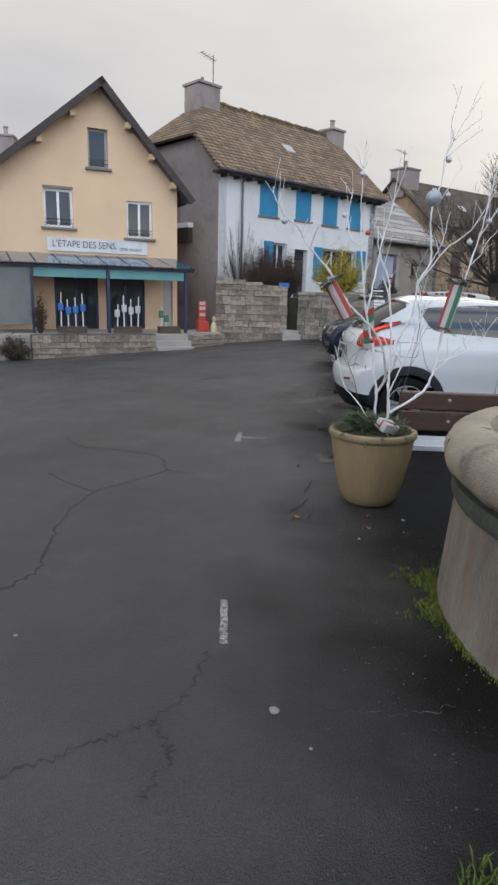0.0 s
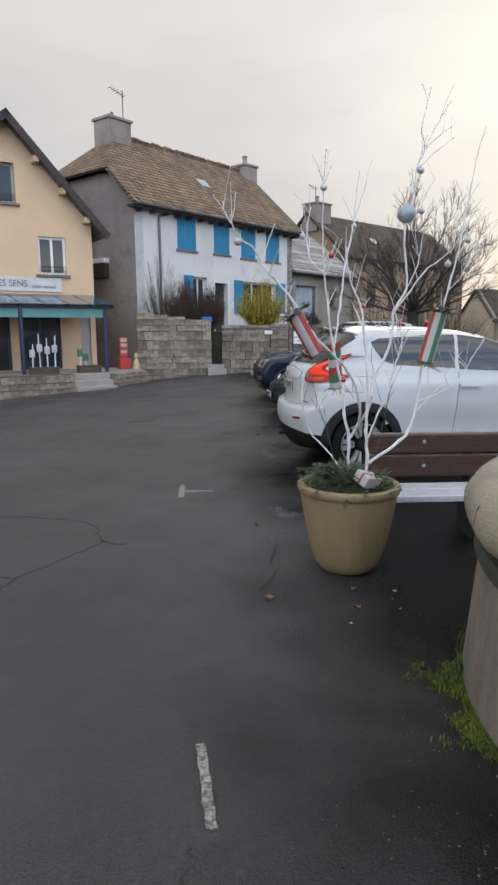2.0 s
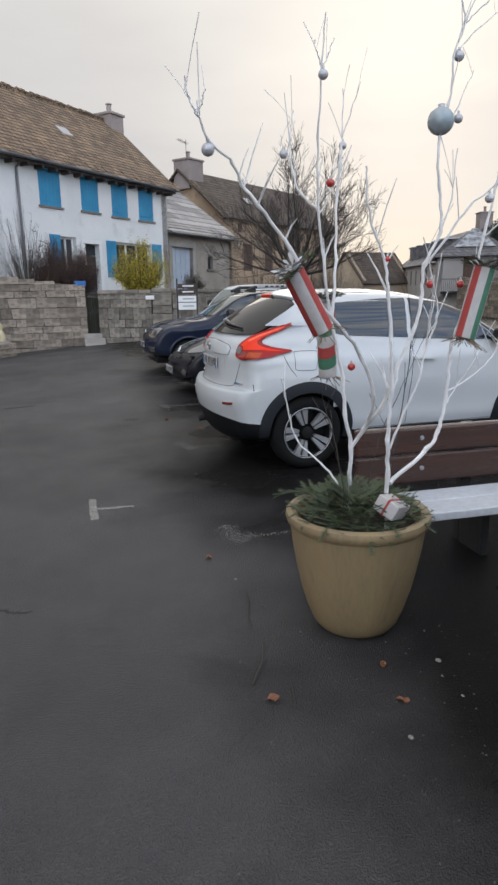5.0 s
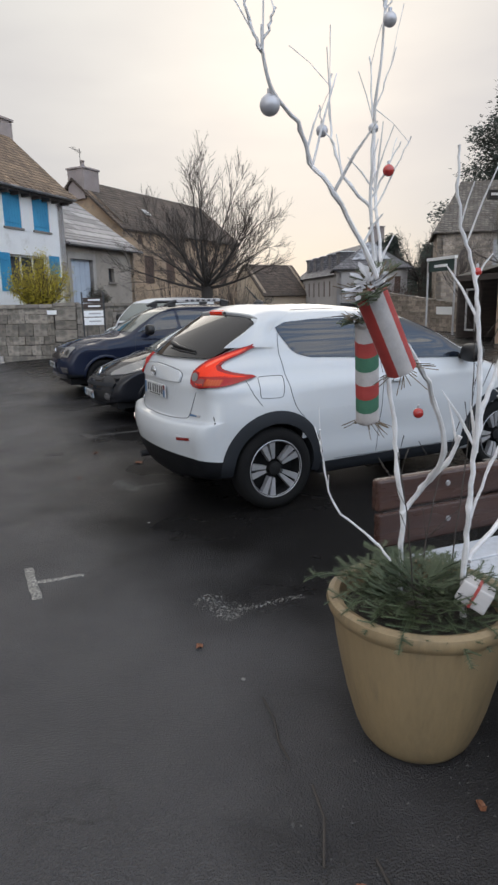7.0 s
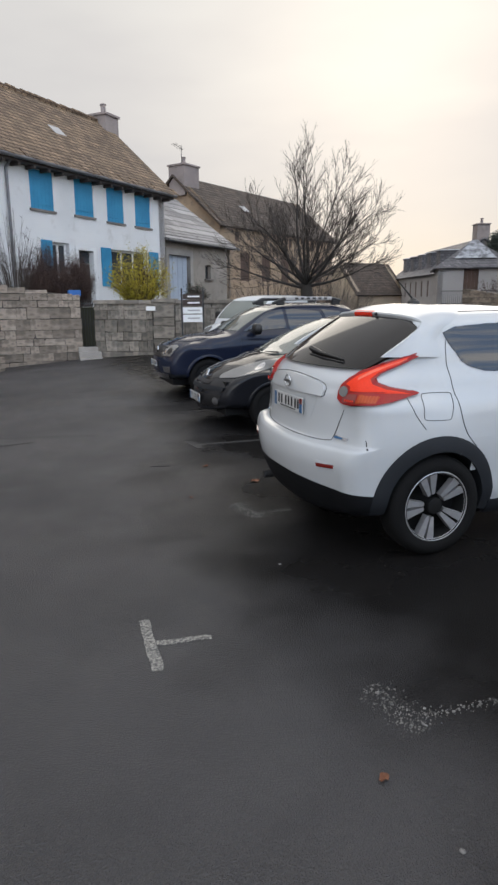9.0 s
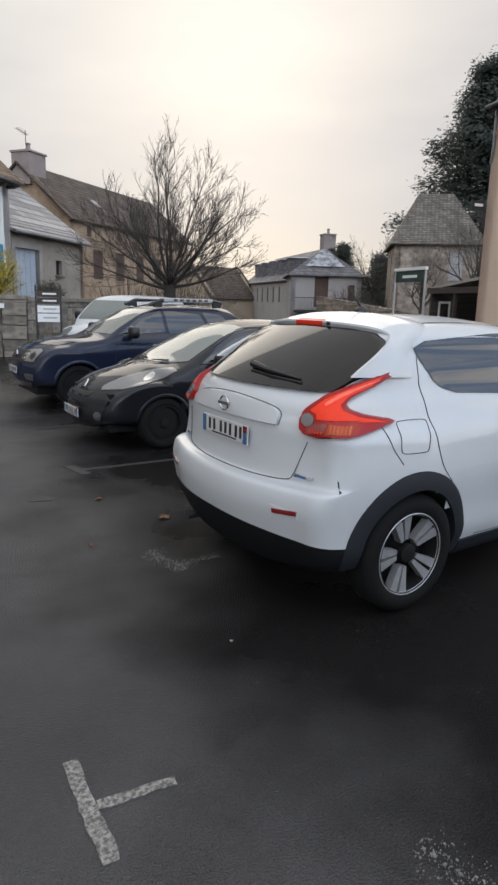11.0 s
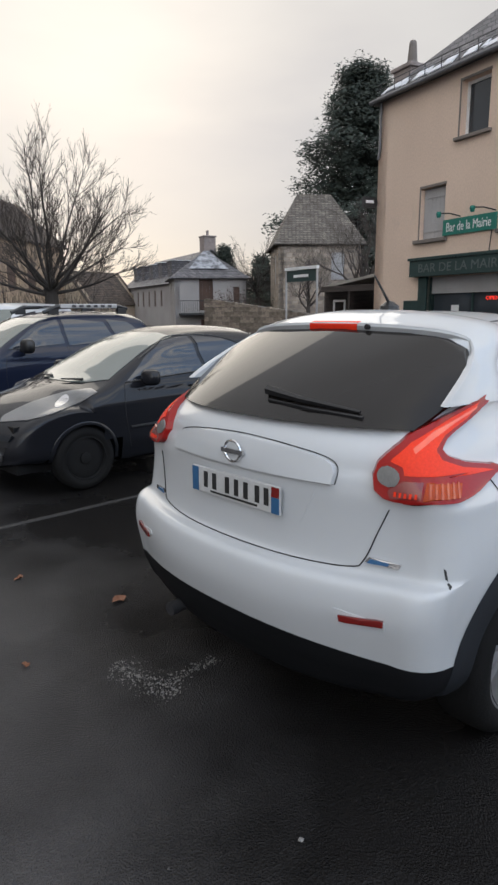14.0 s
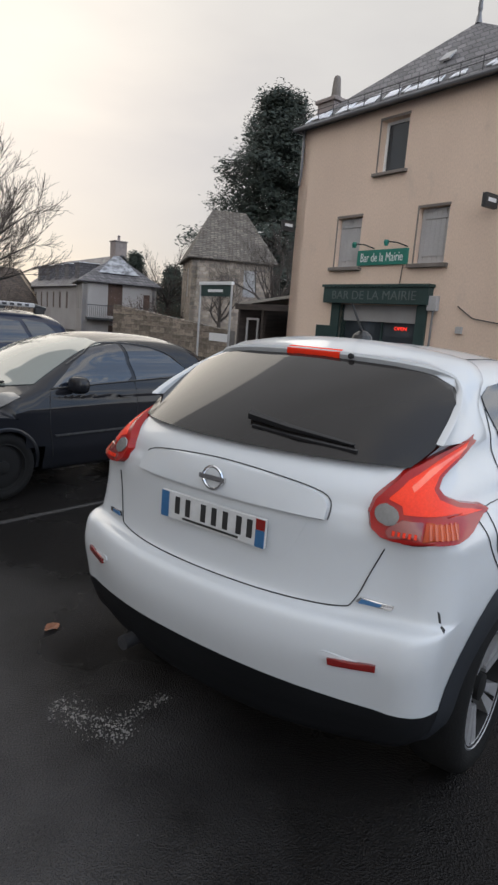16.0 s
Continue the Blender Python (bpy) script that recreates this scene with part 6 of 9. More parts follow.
        r = part("reflector_pocket", sh.patch(20, [(-0.165, 0.646), (-0.15, 0.658), (0.03, 0.656), (0.034, 0.610), (-0.13, 0.612)], 8, 3, off=0.004, mirror=mir), WHITE_CAR, c)
        part("reflector", sh.patch(20, [(-0.126, 0.617), (-0.132, 0.650), (0.028, 0.651), (0.028, 0.618)], 8, 3, off=0.011, mirror=mir), RED_DARK, r, "dark red reflector strip")
    # hatch: garnish over the plate, badge, plate, wiper, shut lines
    part("hatch_garnish", sh.patch(0, [(-0.455, 1.062), (-0.456, 1.10), (-0.44, 1.128), (-0.40, 1.146), (-0.30, 1.162), (-0.15, 1.175), (0, 1.18), (0.15, 1.175), (0.30, 1.162), (0.40, 1.146), (0.44, 1.128), (0.456, 1.10), (0.455, 1.062)], 30, 14, off=0.012, deep=0.01, smooth=-1), WHITE_CAR, c, smooth=True)
    lines(sh, c, 0, [[(-0.462, 1.062), (-0.464, 1.10), (-0.446, 1.134), (-0.40, 1.153), (-0.30, 1.169), (-0.15, 1.182), (0, 1.187), (0.15, 1.182), (0.30, 1.169), (0.40, 1.153), (0.446, 1.134), (0.464, 1.10), (0.462, 1.062)]], two=False, w=0.0022)
    p, n = sh.hit(0, 0.0, 1.115)
    m = pose(p.x - 0.026, 0, 1.122, 0, -90, 0)
    ring = bmesh.new()
    tube(ring, [(0.042 * math.cos(a * math.pi / 12), 0.046 * math.sin(a * math.pi / 12), 0.004) for a in range(25)], 0.006, 6)
    box(ring, -0.009, 0.009, -0.062, 0.062, 0.0, 0.012)
    bmesh.ops.transform(ring, matrix=m, verts=ring.verts)
    part("badge", ring, CHROME, c, "plain chrome ring and bar", smooth=True)
    p, n = sh.hit(0, 0.0, 0.965)
    plate(c, pose(p.x - 0.012, 0.0, 0.968, 0, 0, -90))
    part("plate_recess", sh.patch(0, [(-0.33, 0.895), (0.33, 0.895), (0.40, 1.05), (-0.40, 1.05)], 10, 5, off=0.0015), WHITE_CAR, c, smooth=True)
    bm = bmesh.new()
    a, b, d = (sh.hit(0, u, z) for u, z in ((0.02, 1.315), (0.2, 1.297), (0.45, 1.276)))
    tube(bm, [a[0] + a[1] * 0.045, b[0] + b[1] * 0.045, d[0] + d[1] * 0.036], [0.022, 0.014, 0.007], 6)
    tube(bm, [sh.hit(0, u, z)[0] + sh.hit(0, u, z)[1] * 0.03 for u, z in ((0.05, 1.29), (0.25, 1.277), (0.47, 1.262))], 0.008, 5)
    part("rear_wiper", bm, BLACK_PLASTIC, c, smooth=True)
    lines(sh, c, 0, [[(-0.655, 1.0), (-0.625, 0.92), (-0.585, 0.81), (-0.54, 0.779), (-0.35, 0.766), (0, 0.762), (0.35, 0.766), (0.54, 0.779), (0.585, 0.81), (0.625, 0.92), (0.655, 1.0)]], two=False)
    lines(sh, c, 0, [[(-0.445, 1.06), (0.0, 1.062), (0.445, 1.06)]], two=False, w=0.003)
    lines(sh, c, 90, [[(-1.07, 1.43), (-1.09, 1.34), (-1.085, 1.2), (-1.066, 1.03), (-1.02, 0.85), (-0.93, 0.74)], [(-0.09, 1.15), (-0.12, 0.8), (-0.15, 0.36)], [(1.0, 1.12), (1.02, 0.8), (0.9, 0.5), (0.86, 0.36)],
                      [(-1.315, 1.10), (-1.22, 1.102), (-1.125, 1.098), (-1.105, 1.08), (-1.118, 1.0), (-1.132, 0.948), (-1.155, 0.932), (-1.24, 0.932), (-1.32, 0.938), (-1.338, 0.96), (-1.335, 1.02), (-1.332, 1.08), (-1.315, 1.10)], [(-1.44, 1.08), (-1.40, 0.98), (-1.33, 0.88)], [(-0.6, 0.345), (0.2, 0.335), (0.86, 0.345)]], w=0.0022)
    both(sh, "door_handle", 90, [(-0.1, 0.975), (0.13, 0.97), (0.13, 1.0), (-0.1, 1.003)], WHITE_CAR, c, off=0.03, nu=6, nv=3)
    part("scratch", sh.patch(20, [(0.203, 0.785), (0.211, 0.783), (0.201, 0.823), (0.193, 0.825)], 2, 6, off=0.001), SEAM, c, "dark scuff in the paint")
    part("scratch", sh.patch(20, [(0.207, 0.776), (0.222, 0.763), (0.226, 0.768), (0.211, 0.78)], 2, 3, off=0.001), SEAM, c)
    for sgn in (-1, 1):
        mr = part("wing_mirror", mirror_bm((0.13, 0.11, 0.085), (2.86, sgn * 0.94, 1.18)), BLACK_PLASTIC, c, smooth=True)
        part("mirror_foot", boxes((2.82, 2.9, min(sgn * 0.8, sgn * 0.9), max(sgn * 0.8, sgn * 0.9), 1.12, 1.16)), BLACK_PLASTIC, mr)
        part("roof_seam", tube(bmesh.new(), [sh.top(x, sgn * 0.5)[0] + Vector((0, 0, 0.001)) for x in (0.95, 1.2, 1.5, 1.9, 2.2)], 0.004, 5), SEAM, c)
    part("exhaust_pipe", tube(bmesh.new(), [(0.05, 0.42, 0.30), (0.4, 0.42, 0.31)], 0.032, 12), DARK_STEEL, c, smooth=True)
    return c


white_crossover()


def small_hatchback():
    c = thing("car", pose(5.65, 11.27, 0, 0, 0, 180), "black small hatchback with pale headlamps, parked nose out", "car", group="parked cars")
    prof = [(0.14, 0.24), (0.03, 0.42), (0.0, 0.58), (0.05, 0.78), (0.10, 0.98), (0.22, 1.12), (0.42, 1.32), (0.62, 1.43), (1.1, 1.485), (1.6, 1.49), (1.95, 1.45), (2.3, 1.33), (2.7, 1.12), (2.95, 0.99),
            (3.2, 0.93), (3.55, 0.84), (3.82, 0.72), (3.98, 0.58), (4.03, 0.45), (4.0, 0.28), (3.85, 0.21), (2.8, 0.2), (1.4, 0.2), (0.5, 0.21)]

    def width(x, z):
        w = ramp(z, [(0.2, 0.80), (0.45, 0.85), (0.75, 0.862), (0.93, 0.84), (1.05, 0.78), (1.25, 0.68), (1.5, 0.53)])
        for a in (0.68, 3.2):
            w += 0.02 * math.exp(-((x - a) / 0.4) ** 2) * (1 if z < 0.8 else math.exp(-((z - 0.8) / 0.15) ** 2))
        return w - 0.16 * max(0, (x - 3.1) / 0.93) ** 2 - 0.08 * max(0, (0.7 - x) / 0.7) ** 2

    sh = Shell(prof, width, (0.8, 3.1, 0.72), lambda x, z, d: 0.12 * max(0, -d.x) + 0.2 * max(0, d.x) ** 2 + 0.05 * max(0, d.y), lambda x, z, d: 0.06 + 0.08 * abs(d.x) + 0.06 * max(0, d.y), 6, 2.0)
    finish_body(sh, [(0.68, 0.31), (3.2, 0.31)], 0.335, BLACK_CAR, c, None, None)
    underside(c, 0.3, 3.8, 0.66, 0.65)
    for x in (0.68, 3.2):
        for mir in (False, True):
            part("wheel_arch", arch(sh, x, 0.31, 0.318, 0.352, mir, off=0.008, a0=-8, a1=188), BLACK_CAR, c, smooth=True)
        wheel(c, pose(x, -0.77, 0.305), 0.305, 0.19, RIM_DARK, RUBBER, "plain", dark=RIM_DARK)
        wheel(c, pose(x, 0.77, 0.305, 0, 0, 180), 0.305, 0.19, RIM_DARK, RUBBER, "plain", dark=RIM_DARK)
    part("windscreen", sh.patch(180, [(-0.69, 0.985), (-0.4, 0.965), (0.4, 0.965), (0.69, 0.985), (0.53, 1.395), (0.3, 1.425), (-0.3, 1.425), (-0.53, 1.395)], 20, 12), SCREEN_GLASS, c, smooth=True)
    part("rear_window", sh.patch(0, [(-0.56, 1.1), (0.56, 1.1), (0.46, 1.38), (-0.46, 1.38)], 10, 8), CAR_GLASS, c, smooth=True)
    both(sh, "side_window", 90, [(0.70, 0.985), (0.40, 1.19), (0.12, 1.34), (-0.02, 1.375), (-0.24, 1.39), (-0.28, 1.035)], CAR_GLASS, c, nu=14, nv=9)
    both(sh, "side_window", 90, [(-0.33, 1.037), (-0.29, 1.39), (-0.62, 1.365), (-0.90, 1.28), (-1.12, 1.14), (-1.0, 1.075)], CAR_GLASS, c, nu=14, nv=9)
    for pts in ([(0.72, 0.978), (-0.25, 1.027), (-1.12, 1.07)], [(-1.14, 1.14), (-0.90, 1.295), (-0.62, 1.38), (-0.24, 1.402), (0.05, 1.37), (0.45, 1.185)]):
        lines(sh, c, 90, [pts], w=0.008, name="window_trim", material=BLACK_PLASTIC)
    lines(sh, c, 90, [[(-0.30, 1.03), (-0.30, 0.7), (-0.28, 0.3)], [(0.74, 0.97), (0.76, 0.7), (0.70, 0.34)], [(-0.98, 1.0), (-0.95, 0.75), (-0.82, 0.55)]], w=0.0025)
    lines(sh, c, 90, [[(-0.8, 0.56), (0.7, 0.545)]], w=0.012, name="rubbing_strip", material=BLACK_PLASTIC)
    both(sh, "door_handle", 90, [(-0.22, 0.865), (-0.05, 0.87), (-0.05, 0.9), (-0.22, 0.895)], BLACK_CAR, c, off=0.035, nu=5, nv=3)
    for mir in (False, True):
        hl = part("headlamp", sh.patch(140, [(0.02, 0.925), (0.16, 0.93), (0.40, 0.90), (0.66, 0.82), (0.86, 0.715), (0.84, 0.675), (0.62, 0.685), (0.36, 0.745), (0.14, 0.84)], 18, 10, off=0.010, mirror=mir), CLEAR_LENS, c, "long pale headlamp", smooth=True)
        circ = [(0.36 + 0.05 * math.cos(a * math.pi / 7), 0.83 + 0.045 * math.sin(a * math.pi / 7)) for a in range(14)]
        part("lamp_bowl", sh.patch(140, circ, 6, 8, off=0.014, mirror=mir), CHROME, hl, smooth=True)
        circ = [(0.50 + 0.06 * math.cos(a * math.pi / 7), 0.385 + 0.055 * math.sin(a * math.pi / 7)) for a in range(14)]
        fg = part("fog_lamp", sh.patch(150, circ, 6, 8, off=0.012, mirror=mir), CHROME, c, smooth=True)
    part("bumper_mouth", sh.patch(180, [(-0.52, 0.30), (0.52, 0.30), (0.62, 0.47), (-0.62, 0.47)], 16, 5, off=0.004), BLACK_PLASTIC, c, smooth=True)
    part("bumper_strip", sh.patch(180, [(-0.66, 0.525), (0.66, 0.525), (0.68, 0.575), (-0.68, 0.575)], 20, 3, off=0.025), CLADDING, c, smooth=True)
    part("grille", sh.patch(180, [(-0.30, 0.60), (0.30, 0.60), (0.34, 0.645), (-0.34, 0.645)], 10, 3, off=0.006), BLACK_PLASTIC, c)
    p, n = sh.hit(180, 0, 0.70)
    part("badge", boxes((-0.05, 0.05, -0.012, 0.012, -0.055, 0.055), bevel=0.012), CHROME, c, "plain chrome badge").matrix_local = pose(p.x + 0.01, 0, p.z + 0.02, -28, 0, 90)
    p, n = sh.hit(180, 0, 0.40)
    plate(c, pose(p.x + 0.02, 0, 0.40, 0, 0, 90))
    lines(sh, c, 180, [[(-0.60, 0.90), (-0.52, 0.78), (-0.36, 0.68), (0, 0.655), (0.36, 0.68), (0.52, 0.78), (0.60, 0.90)]], two=False)
    for k in (-1, 1):
        bm = bmesh.new()
        tube(bm, [sh.hit(180, 0.30 * k + 0.1, 0.985)[0] + Vector((0.02, 0, 0.015)), sh.hit(180, -0.28 + 0.1 + 0.3 * k, 0.97)[0] + Vector((0.03, 0, 0.02))], [0.012, 0.007], 5)
        part("wiper", bm, BLACK_PLASTIC, c)
        mr = part("wing_mirror", mirror_bm((0.12, 0.11, 0.08), (2.50, k * 0.93, 1.02)), BLACK_CAR, c, smooth=True)
        part("mirror_foot", boxes((2.47, 2.54, min(k * 0.78, k * 0.88), max(k * 0.78, k * 0.88), 0.965, 1.0)), BLACK_PLASTIC, mr)


small_hatchback()


def boxy_suv():
    c = thing("car", pose(5.95, 14.5, 0, 0, 0, 180), "dark navy off-road car with roof rails, parked nose out", "car", group="parked cars")
    prof = [(0.16, 0.34), (0.04, 0.5), (0.0, 0.68), (0.06, 0.9), (0.10, 1.12), (0.26, 1.35), (0.42, 1.56), (0.62, 1.63), (1.3, 1.66), (1.9, 1.645), (2.25, 1.57), (2.6, 1.39), (2.95, 1.17),
            (3.15, 1.11), (3.6, 1.07), (3.98, 0.99), (4.18, 0.86), (4.28, 0.68), (4.30, 0.5), (4.22, 0.34), (4.0, 0.28), (2.8, 0.27), (1.4, 0.27), (0.6, 0.28)]

    def width(x, z):
        w = ramp(z, [(0.25, 0.84), (0.5, 0.885), (0.85, 0.895), (1.05, 0.87), (1.2, 0.79), (1.4, 0.71), (1.66, 0.60)])
        for a in (0.83, 3.5):
            w += 0.03 * math.exp(-((x - a) / 0.42) ** 2) * (1 if z < 0.85 else math.exp(-((z - 0.85) / 0.15) ** 2))
        return w - 0.11 * max(0, (x - 3.4) / 0.9) ** 2 - 0.06 * max(0, (0.7 - x) / 0.7) ** 2

    sh = Shell(prof, width, (0.9, 3.4, 0.82), lambda x, z, d: 0.10 * max(0, -d.x) + 0.15 * max(0, d.x) ** 2 + 0.04 * max(0, d.y), lambda x, z, d: 0.06 + 0.07 * abs(d.x) + 0.05 * max(0, d.y), 6, 2.1)
    finish_body(sh, [(0.83, 0.36), (3.5, 0.36)], 0.38, NAVY_CAR, c, (0.42, 0.0), CLADDING)
    underside(c, 0.3, 4.1, 0.62, 0.75)
    for x in (0.83, 3.5):
        for mir in (False, True):
            part("wheel_arch", arch(sh, x, 0.36, 0.365, 0.41, mir, off=0.01), NAVY_CAR, c, smooth=True)
        wheel(c, pose(x, -0.80, 0.345), 0.345, 0.21, RIM_DARK, RUBBER, "plain", dark=RIM_DARK)
        wheel(c, pose(x, 0.80, 0.345, 0, 0, 180), 0.345, 0.21, RIM_DARK, RUBBER, "plain", dark=RIM_DARK)
    part("windscreen", sh.patch(180, [(-0.70, 1.16), (0.70, 1.16), (0.58, 1.56), (-0.58, 1.56)], 16, 10), SCREEN_GLASS, c, smooth=True)
    both(sh, "side_window", 90, [(0.72, 1.15), (0.30, 1.43), (0.08, 1.53), (-0.1, 1.54), (-0.14, 1.17)], CAR_GLASS, c, nu=12, nv=8)
    both(sh, "side_window", 90, [(-0.20, 1.17), (-0.16, 1.54), (-0.82, 1.535), (-1.0, 1.19)], CAR_GLASS, c, nu=12, nv=8)
    both(sh, "side_window", 90, [(-1.06, 1.20), (-0.90, 1.53), (-1.25, 1.50), (-1.50, 1.30), (-1.45, 1.22)], CAR_GLASS, c, nu=10, nv=8)
    part("rear_window", sh.patch(0, [(-0.6, 1.15), (0.6, 1.15), (0.52, 1.5), (-0.52, 1.5)], 10, 8), CAR_GLASS, c, smooth=True)
    part("hood_bulge", sh.patch(180, [(-0.62, 0.985), (0.62, 0.985), (0.66, 1.04), (-0.66, 1.04)], 12, 3, off=0.006), NAVY_CAR, c, smooth=True)
    part("grille", sh.patch(180, [(-0.42, 0.70), (0.42, 0.70), (0.46, 0.90), (-0.46, 0.90)], 12, 5, off=0.008), BLACK_PLASTIC, c, smooth=True)
    for i in range(3):
        part("grille_bar", sh.patch(180, [(-0.40, 0.735 + i * 0.06), (0.40, 0.735 + i * 0.06), (0.41, 0.76 + i * 0.06), (-0.41, 0.76 + i * 0.06)], 12, 1, off=0.02), DARK_STEEL, c)
    p, n = sh.hit(180, 0, 0.82)
    part("badge", lathe([(0.06, 0), (0.055, 0.02), (0.0, 0.022)], 4, m=pose(p.x + 0.02, 0, p.z, 0, 80, 0)), CHROME, c, "plain chrome badge")
    part("skid_plate", sh.patch(180, [(-0.5, 0.32), (0.5, 0.32), (0.62, 0.42), (-0.62, 0.42)], 12, 3, off=0.015), CHROME, c, smooth=True)
    for mir in (False, True):
        hl = part("headlamp", sh.patch(150, [(0.36, 0.90), (0.44, 0.925), (0.78, 0.91), (0.80, 0.73), (0.45, 0.73)], 10, 8, off=0.012, mirror=mir), CLEAR_LENS, c, "squarish clear headlamp", smooth=True)
        for k in (0.52, 0.68):
            circ = [(k + 0.06 * math.cos(a * math.pi / 7), 0.82 + 0.055 * math.sin(a * math.pi / 7)) for a in range(14)]
            part("lamp_bowl", sh.patch(150, circ, 6, 8, off=0.016, mirror=mir), BLACK_PLASTIC if k < 0.6 else CHROME, hl, smooth=True)
        part("fog_lamp", sh.patch(150, [(0.42, 0.45), (0.62, 0.45), (0.66, 0.55), (0.40, 0.55)], 6, 4, off=0.014, mirror=mir), CHROME, c, smooth=True)
    p, n = sh.hit(180, 0, 0.58)
    plate(c, pose(p.x + 0.015, 0, 0.58, 0, 0, 90))
    lines(sh, c, 90, [[(-0.17, 1.16), (-0.18, 0.8), (-0.16, 0.44)], [(0.75, 1.13), (0.80, 0.8), (0.75, 0.44)]], w=0.0025)
    for k in (-1, 1):
        rail = bmesh.new()
        tube(rail, [(0.75, k * 0.56, 1.69), (0.9, k * 0.565, 1.725), (1.4, k * 0.57, 1.735), (1.95, k * 0.565, 1.72), (2.15, k * 0.555, 1.64)], [0.03, 0.03, 0.03, 0.035, 0.03], 8)
        r = part("roof_rail", rail, BLACK_PLASTIC, c, smooth=True)
        part("rail_panel", boxes((0.95, 1.9, k * 0.575 - 0.032, k * 0.575 + 0.032, 1.70, 1.765), bevel=0.012), GREY_PAINT, r, "pale panel with plain bars")
        for i in range(6):
            part("plain_bar", boxes((1.05 + i * 0.12, 1.12 + i * 0.12, k * 0.61 - 0.002, k * 0.61 + 0.002, 1.715, 1.75)), DARK_STEEL, r)
        for x in (0.85, 2.0):
            part("rail_foot", boxes((x - 0.08, x + 0.08, k * 0.56 - 0.03, k * 0.56 + 0.03, 1.61, 1.70), bevel=0.01), BLACK_PLASTIC, r)
        mr = part("wing_mirror", mirror_bm((0.13, 0.12, 0.10), (2.62, k * 1.0, 1.2)), BLACK_PLASTIC, c, smooth=True)
        part("mirror_foot", boxes((2.58, 2.66, min(k * 0.82, k * 0.94), max(k * 0.82, k * 0.94), 1.12, 1.16)), BLACK_PLASTIC, mr)


boxy_suv()


def white_van():
    c = thing("van", pose(7.9, 22.1, 0, 0, 0, 214), "white small panel van facing the square", "van", group="parked cars")
    prof = [(0.10, 0.3), (0.02, 0.5), (0.0, 0.8), (0.04, 1.3), (0.12, 1.75), (0.3, 1.85), (1.5, 1.87), (2.4, 1.84), (2.75, 1.72), (3.2, 1.38), (3.42, 1.16), (3.8, 1.03), (4.05, 0.88), (4.15, 0.6), (4.1, 0.3), (3.9, 0.24), (2.5, 0.23), (0.8, 0.24)]
    sh = Shell(prof, lambda x, z: ramp(z, [(0.2, 0.82), (0.6, 0.89), (1.0, 0.89), (1.4, 0.82), (1.87, 0.72)]) - 0.12 * max(0, (x - 3.3) / 0.85) ** 2, (0.8, 3.2, 0.9),
               lambda x, z, d: 0.06 * max(0, -d.x) + 0.15 * max(0, d.x) ** 2 + 0.05 * max(0, d.y), lambda x, z, d: 0.08 + 0.05 * max(0, d.y), 6, 2.0)
    finish_body(sh, [(0.75, 0.33), (3.4, 0.33)], 0.35, WHITE_CAR, c, None, None)
    underside(c, 0.3, 3.9, 0.62, 0.7)
    for x in (0.75, 3.4):
        wheel(c, pose(x, -0.79, 0.315), 0.315, 0.19, RIM_DARK, RUBBER, "plain", dark=RIM_DARK)
        wheel(c, pose(x, 0.79, 0.315, 0, 0, 180), 0.315, 0.19, RIM_DARK, RUBBER, "plain", dark=RIM_DARK)
    part("windscreen", sh.patch(180, [(-0.74, 1.2), (0.74, 1.2), (0.64, 1.70), (-0.64, 1.70)], 14, 8), SCREEN_GLASS, c, smooth=True)
    both(sh, "side_window", 90, [(0.95, 1.22), (0.55, 1.62), (0.05, 1.66), (0.02, 1.2)], CAR_GLASS, c)
    part("grille", sh.patch(180, [(-0.4, 0.62), (0.4, 0.62), (0.45, 0.8), (-0.45, 0.8)], 10, 4), BLACK_PLASTIC, c)
    for mir in (False, True):
        part("headlamp", sh.patch(145, [(0.35, 0.78), (0.5, 1.0), (0.75, 0.95), (0.72, 0.78)], 6, 6, off=0.01, mirror=mir), CLEAR_LENS, c)
    for k in (-1, 1):
        part("wing_mirror", mirror_bm((0.12, 0.12, 0.12), (2.95, k * 1.0, 1.28)), BLACK_PLASTIC, c, smooth=True)


white_van()


# ---- fountain, bench and decorated pot beside the path ----
GRANITE = surface("weathered_granite", (0.34, 0.285, 0.215), (0.22, 0.19, 0.155), rough=0.9, scale=2.2, fine=90, bump=0.7, grain=0.3, stain=(0.06, 0.055, 0.045), stain_at=(0.55, 0.72), stain_scale=2.5)
GRANITE_WALL = surface("stained_granite_wall", (0.27, 0.235, 0.195), (0.13, 0.115, 0.10), rough=0.9, scale=3.5, fine=110, bump=0.9, grain=0.35, stain=(0.15, 0.08, 0.04), stain_at=(0.5, 0.72), stain_scale=2.4, stretch=(1, 1, 0.22))
# dark grey-green tone of the moulding just below the rim
GREY_GREEN_BAND = surface("dark_grey_green_band", (0.07, 0.075, 0.06), (0.04, 0.042, 0.035), rough=0.85, scale=4, bump=0.4)
WATER = surface("still_water", (0.16, 0.17, 0.11), (0.13, 0.14, 0.09), rough=0.04, rough_var=0.02, bump=0.05, fine=6, grain=0.05)
POT = surface("ochre_glazed_pot", (0.262, 0.190, 0.103), (0.205, 0.152, 0.085), rough=0.5, rough_var=0.1, scale=5, fine=60, bump=0.12, stain=(0.11, 0.09, 0.06), stain_at=(0.56, 0.8), stain_scale=7, stretch=(1, 1, 0.16))
SOIL = surface("dark_soil", (0.03, 0.024, 0.018), (0.02, 0.016, 0.012), rough=0.95, bump=0.8, fine=40)
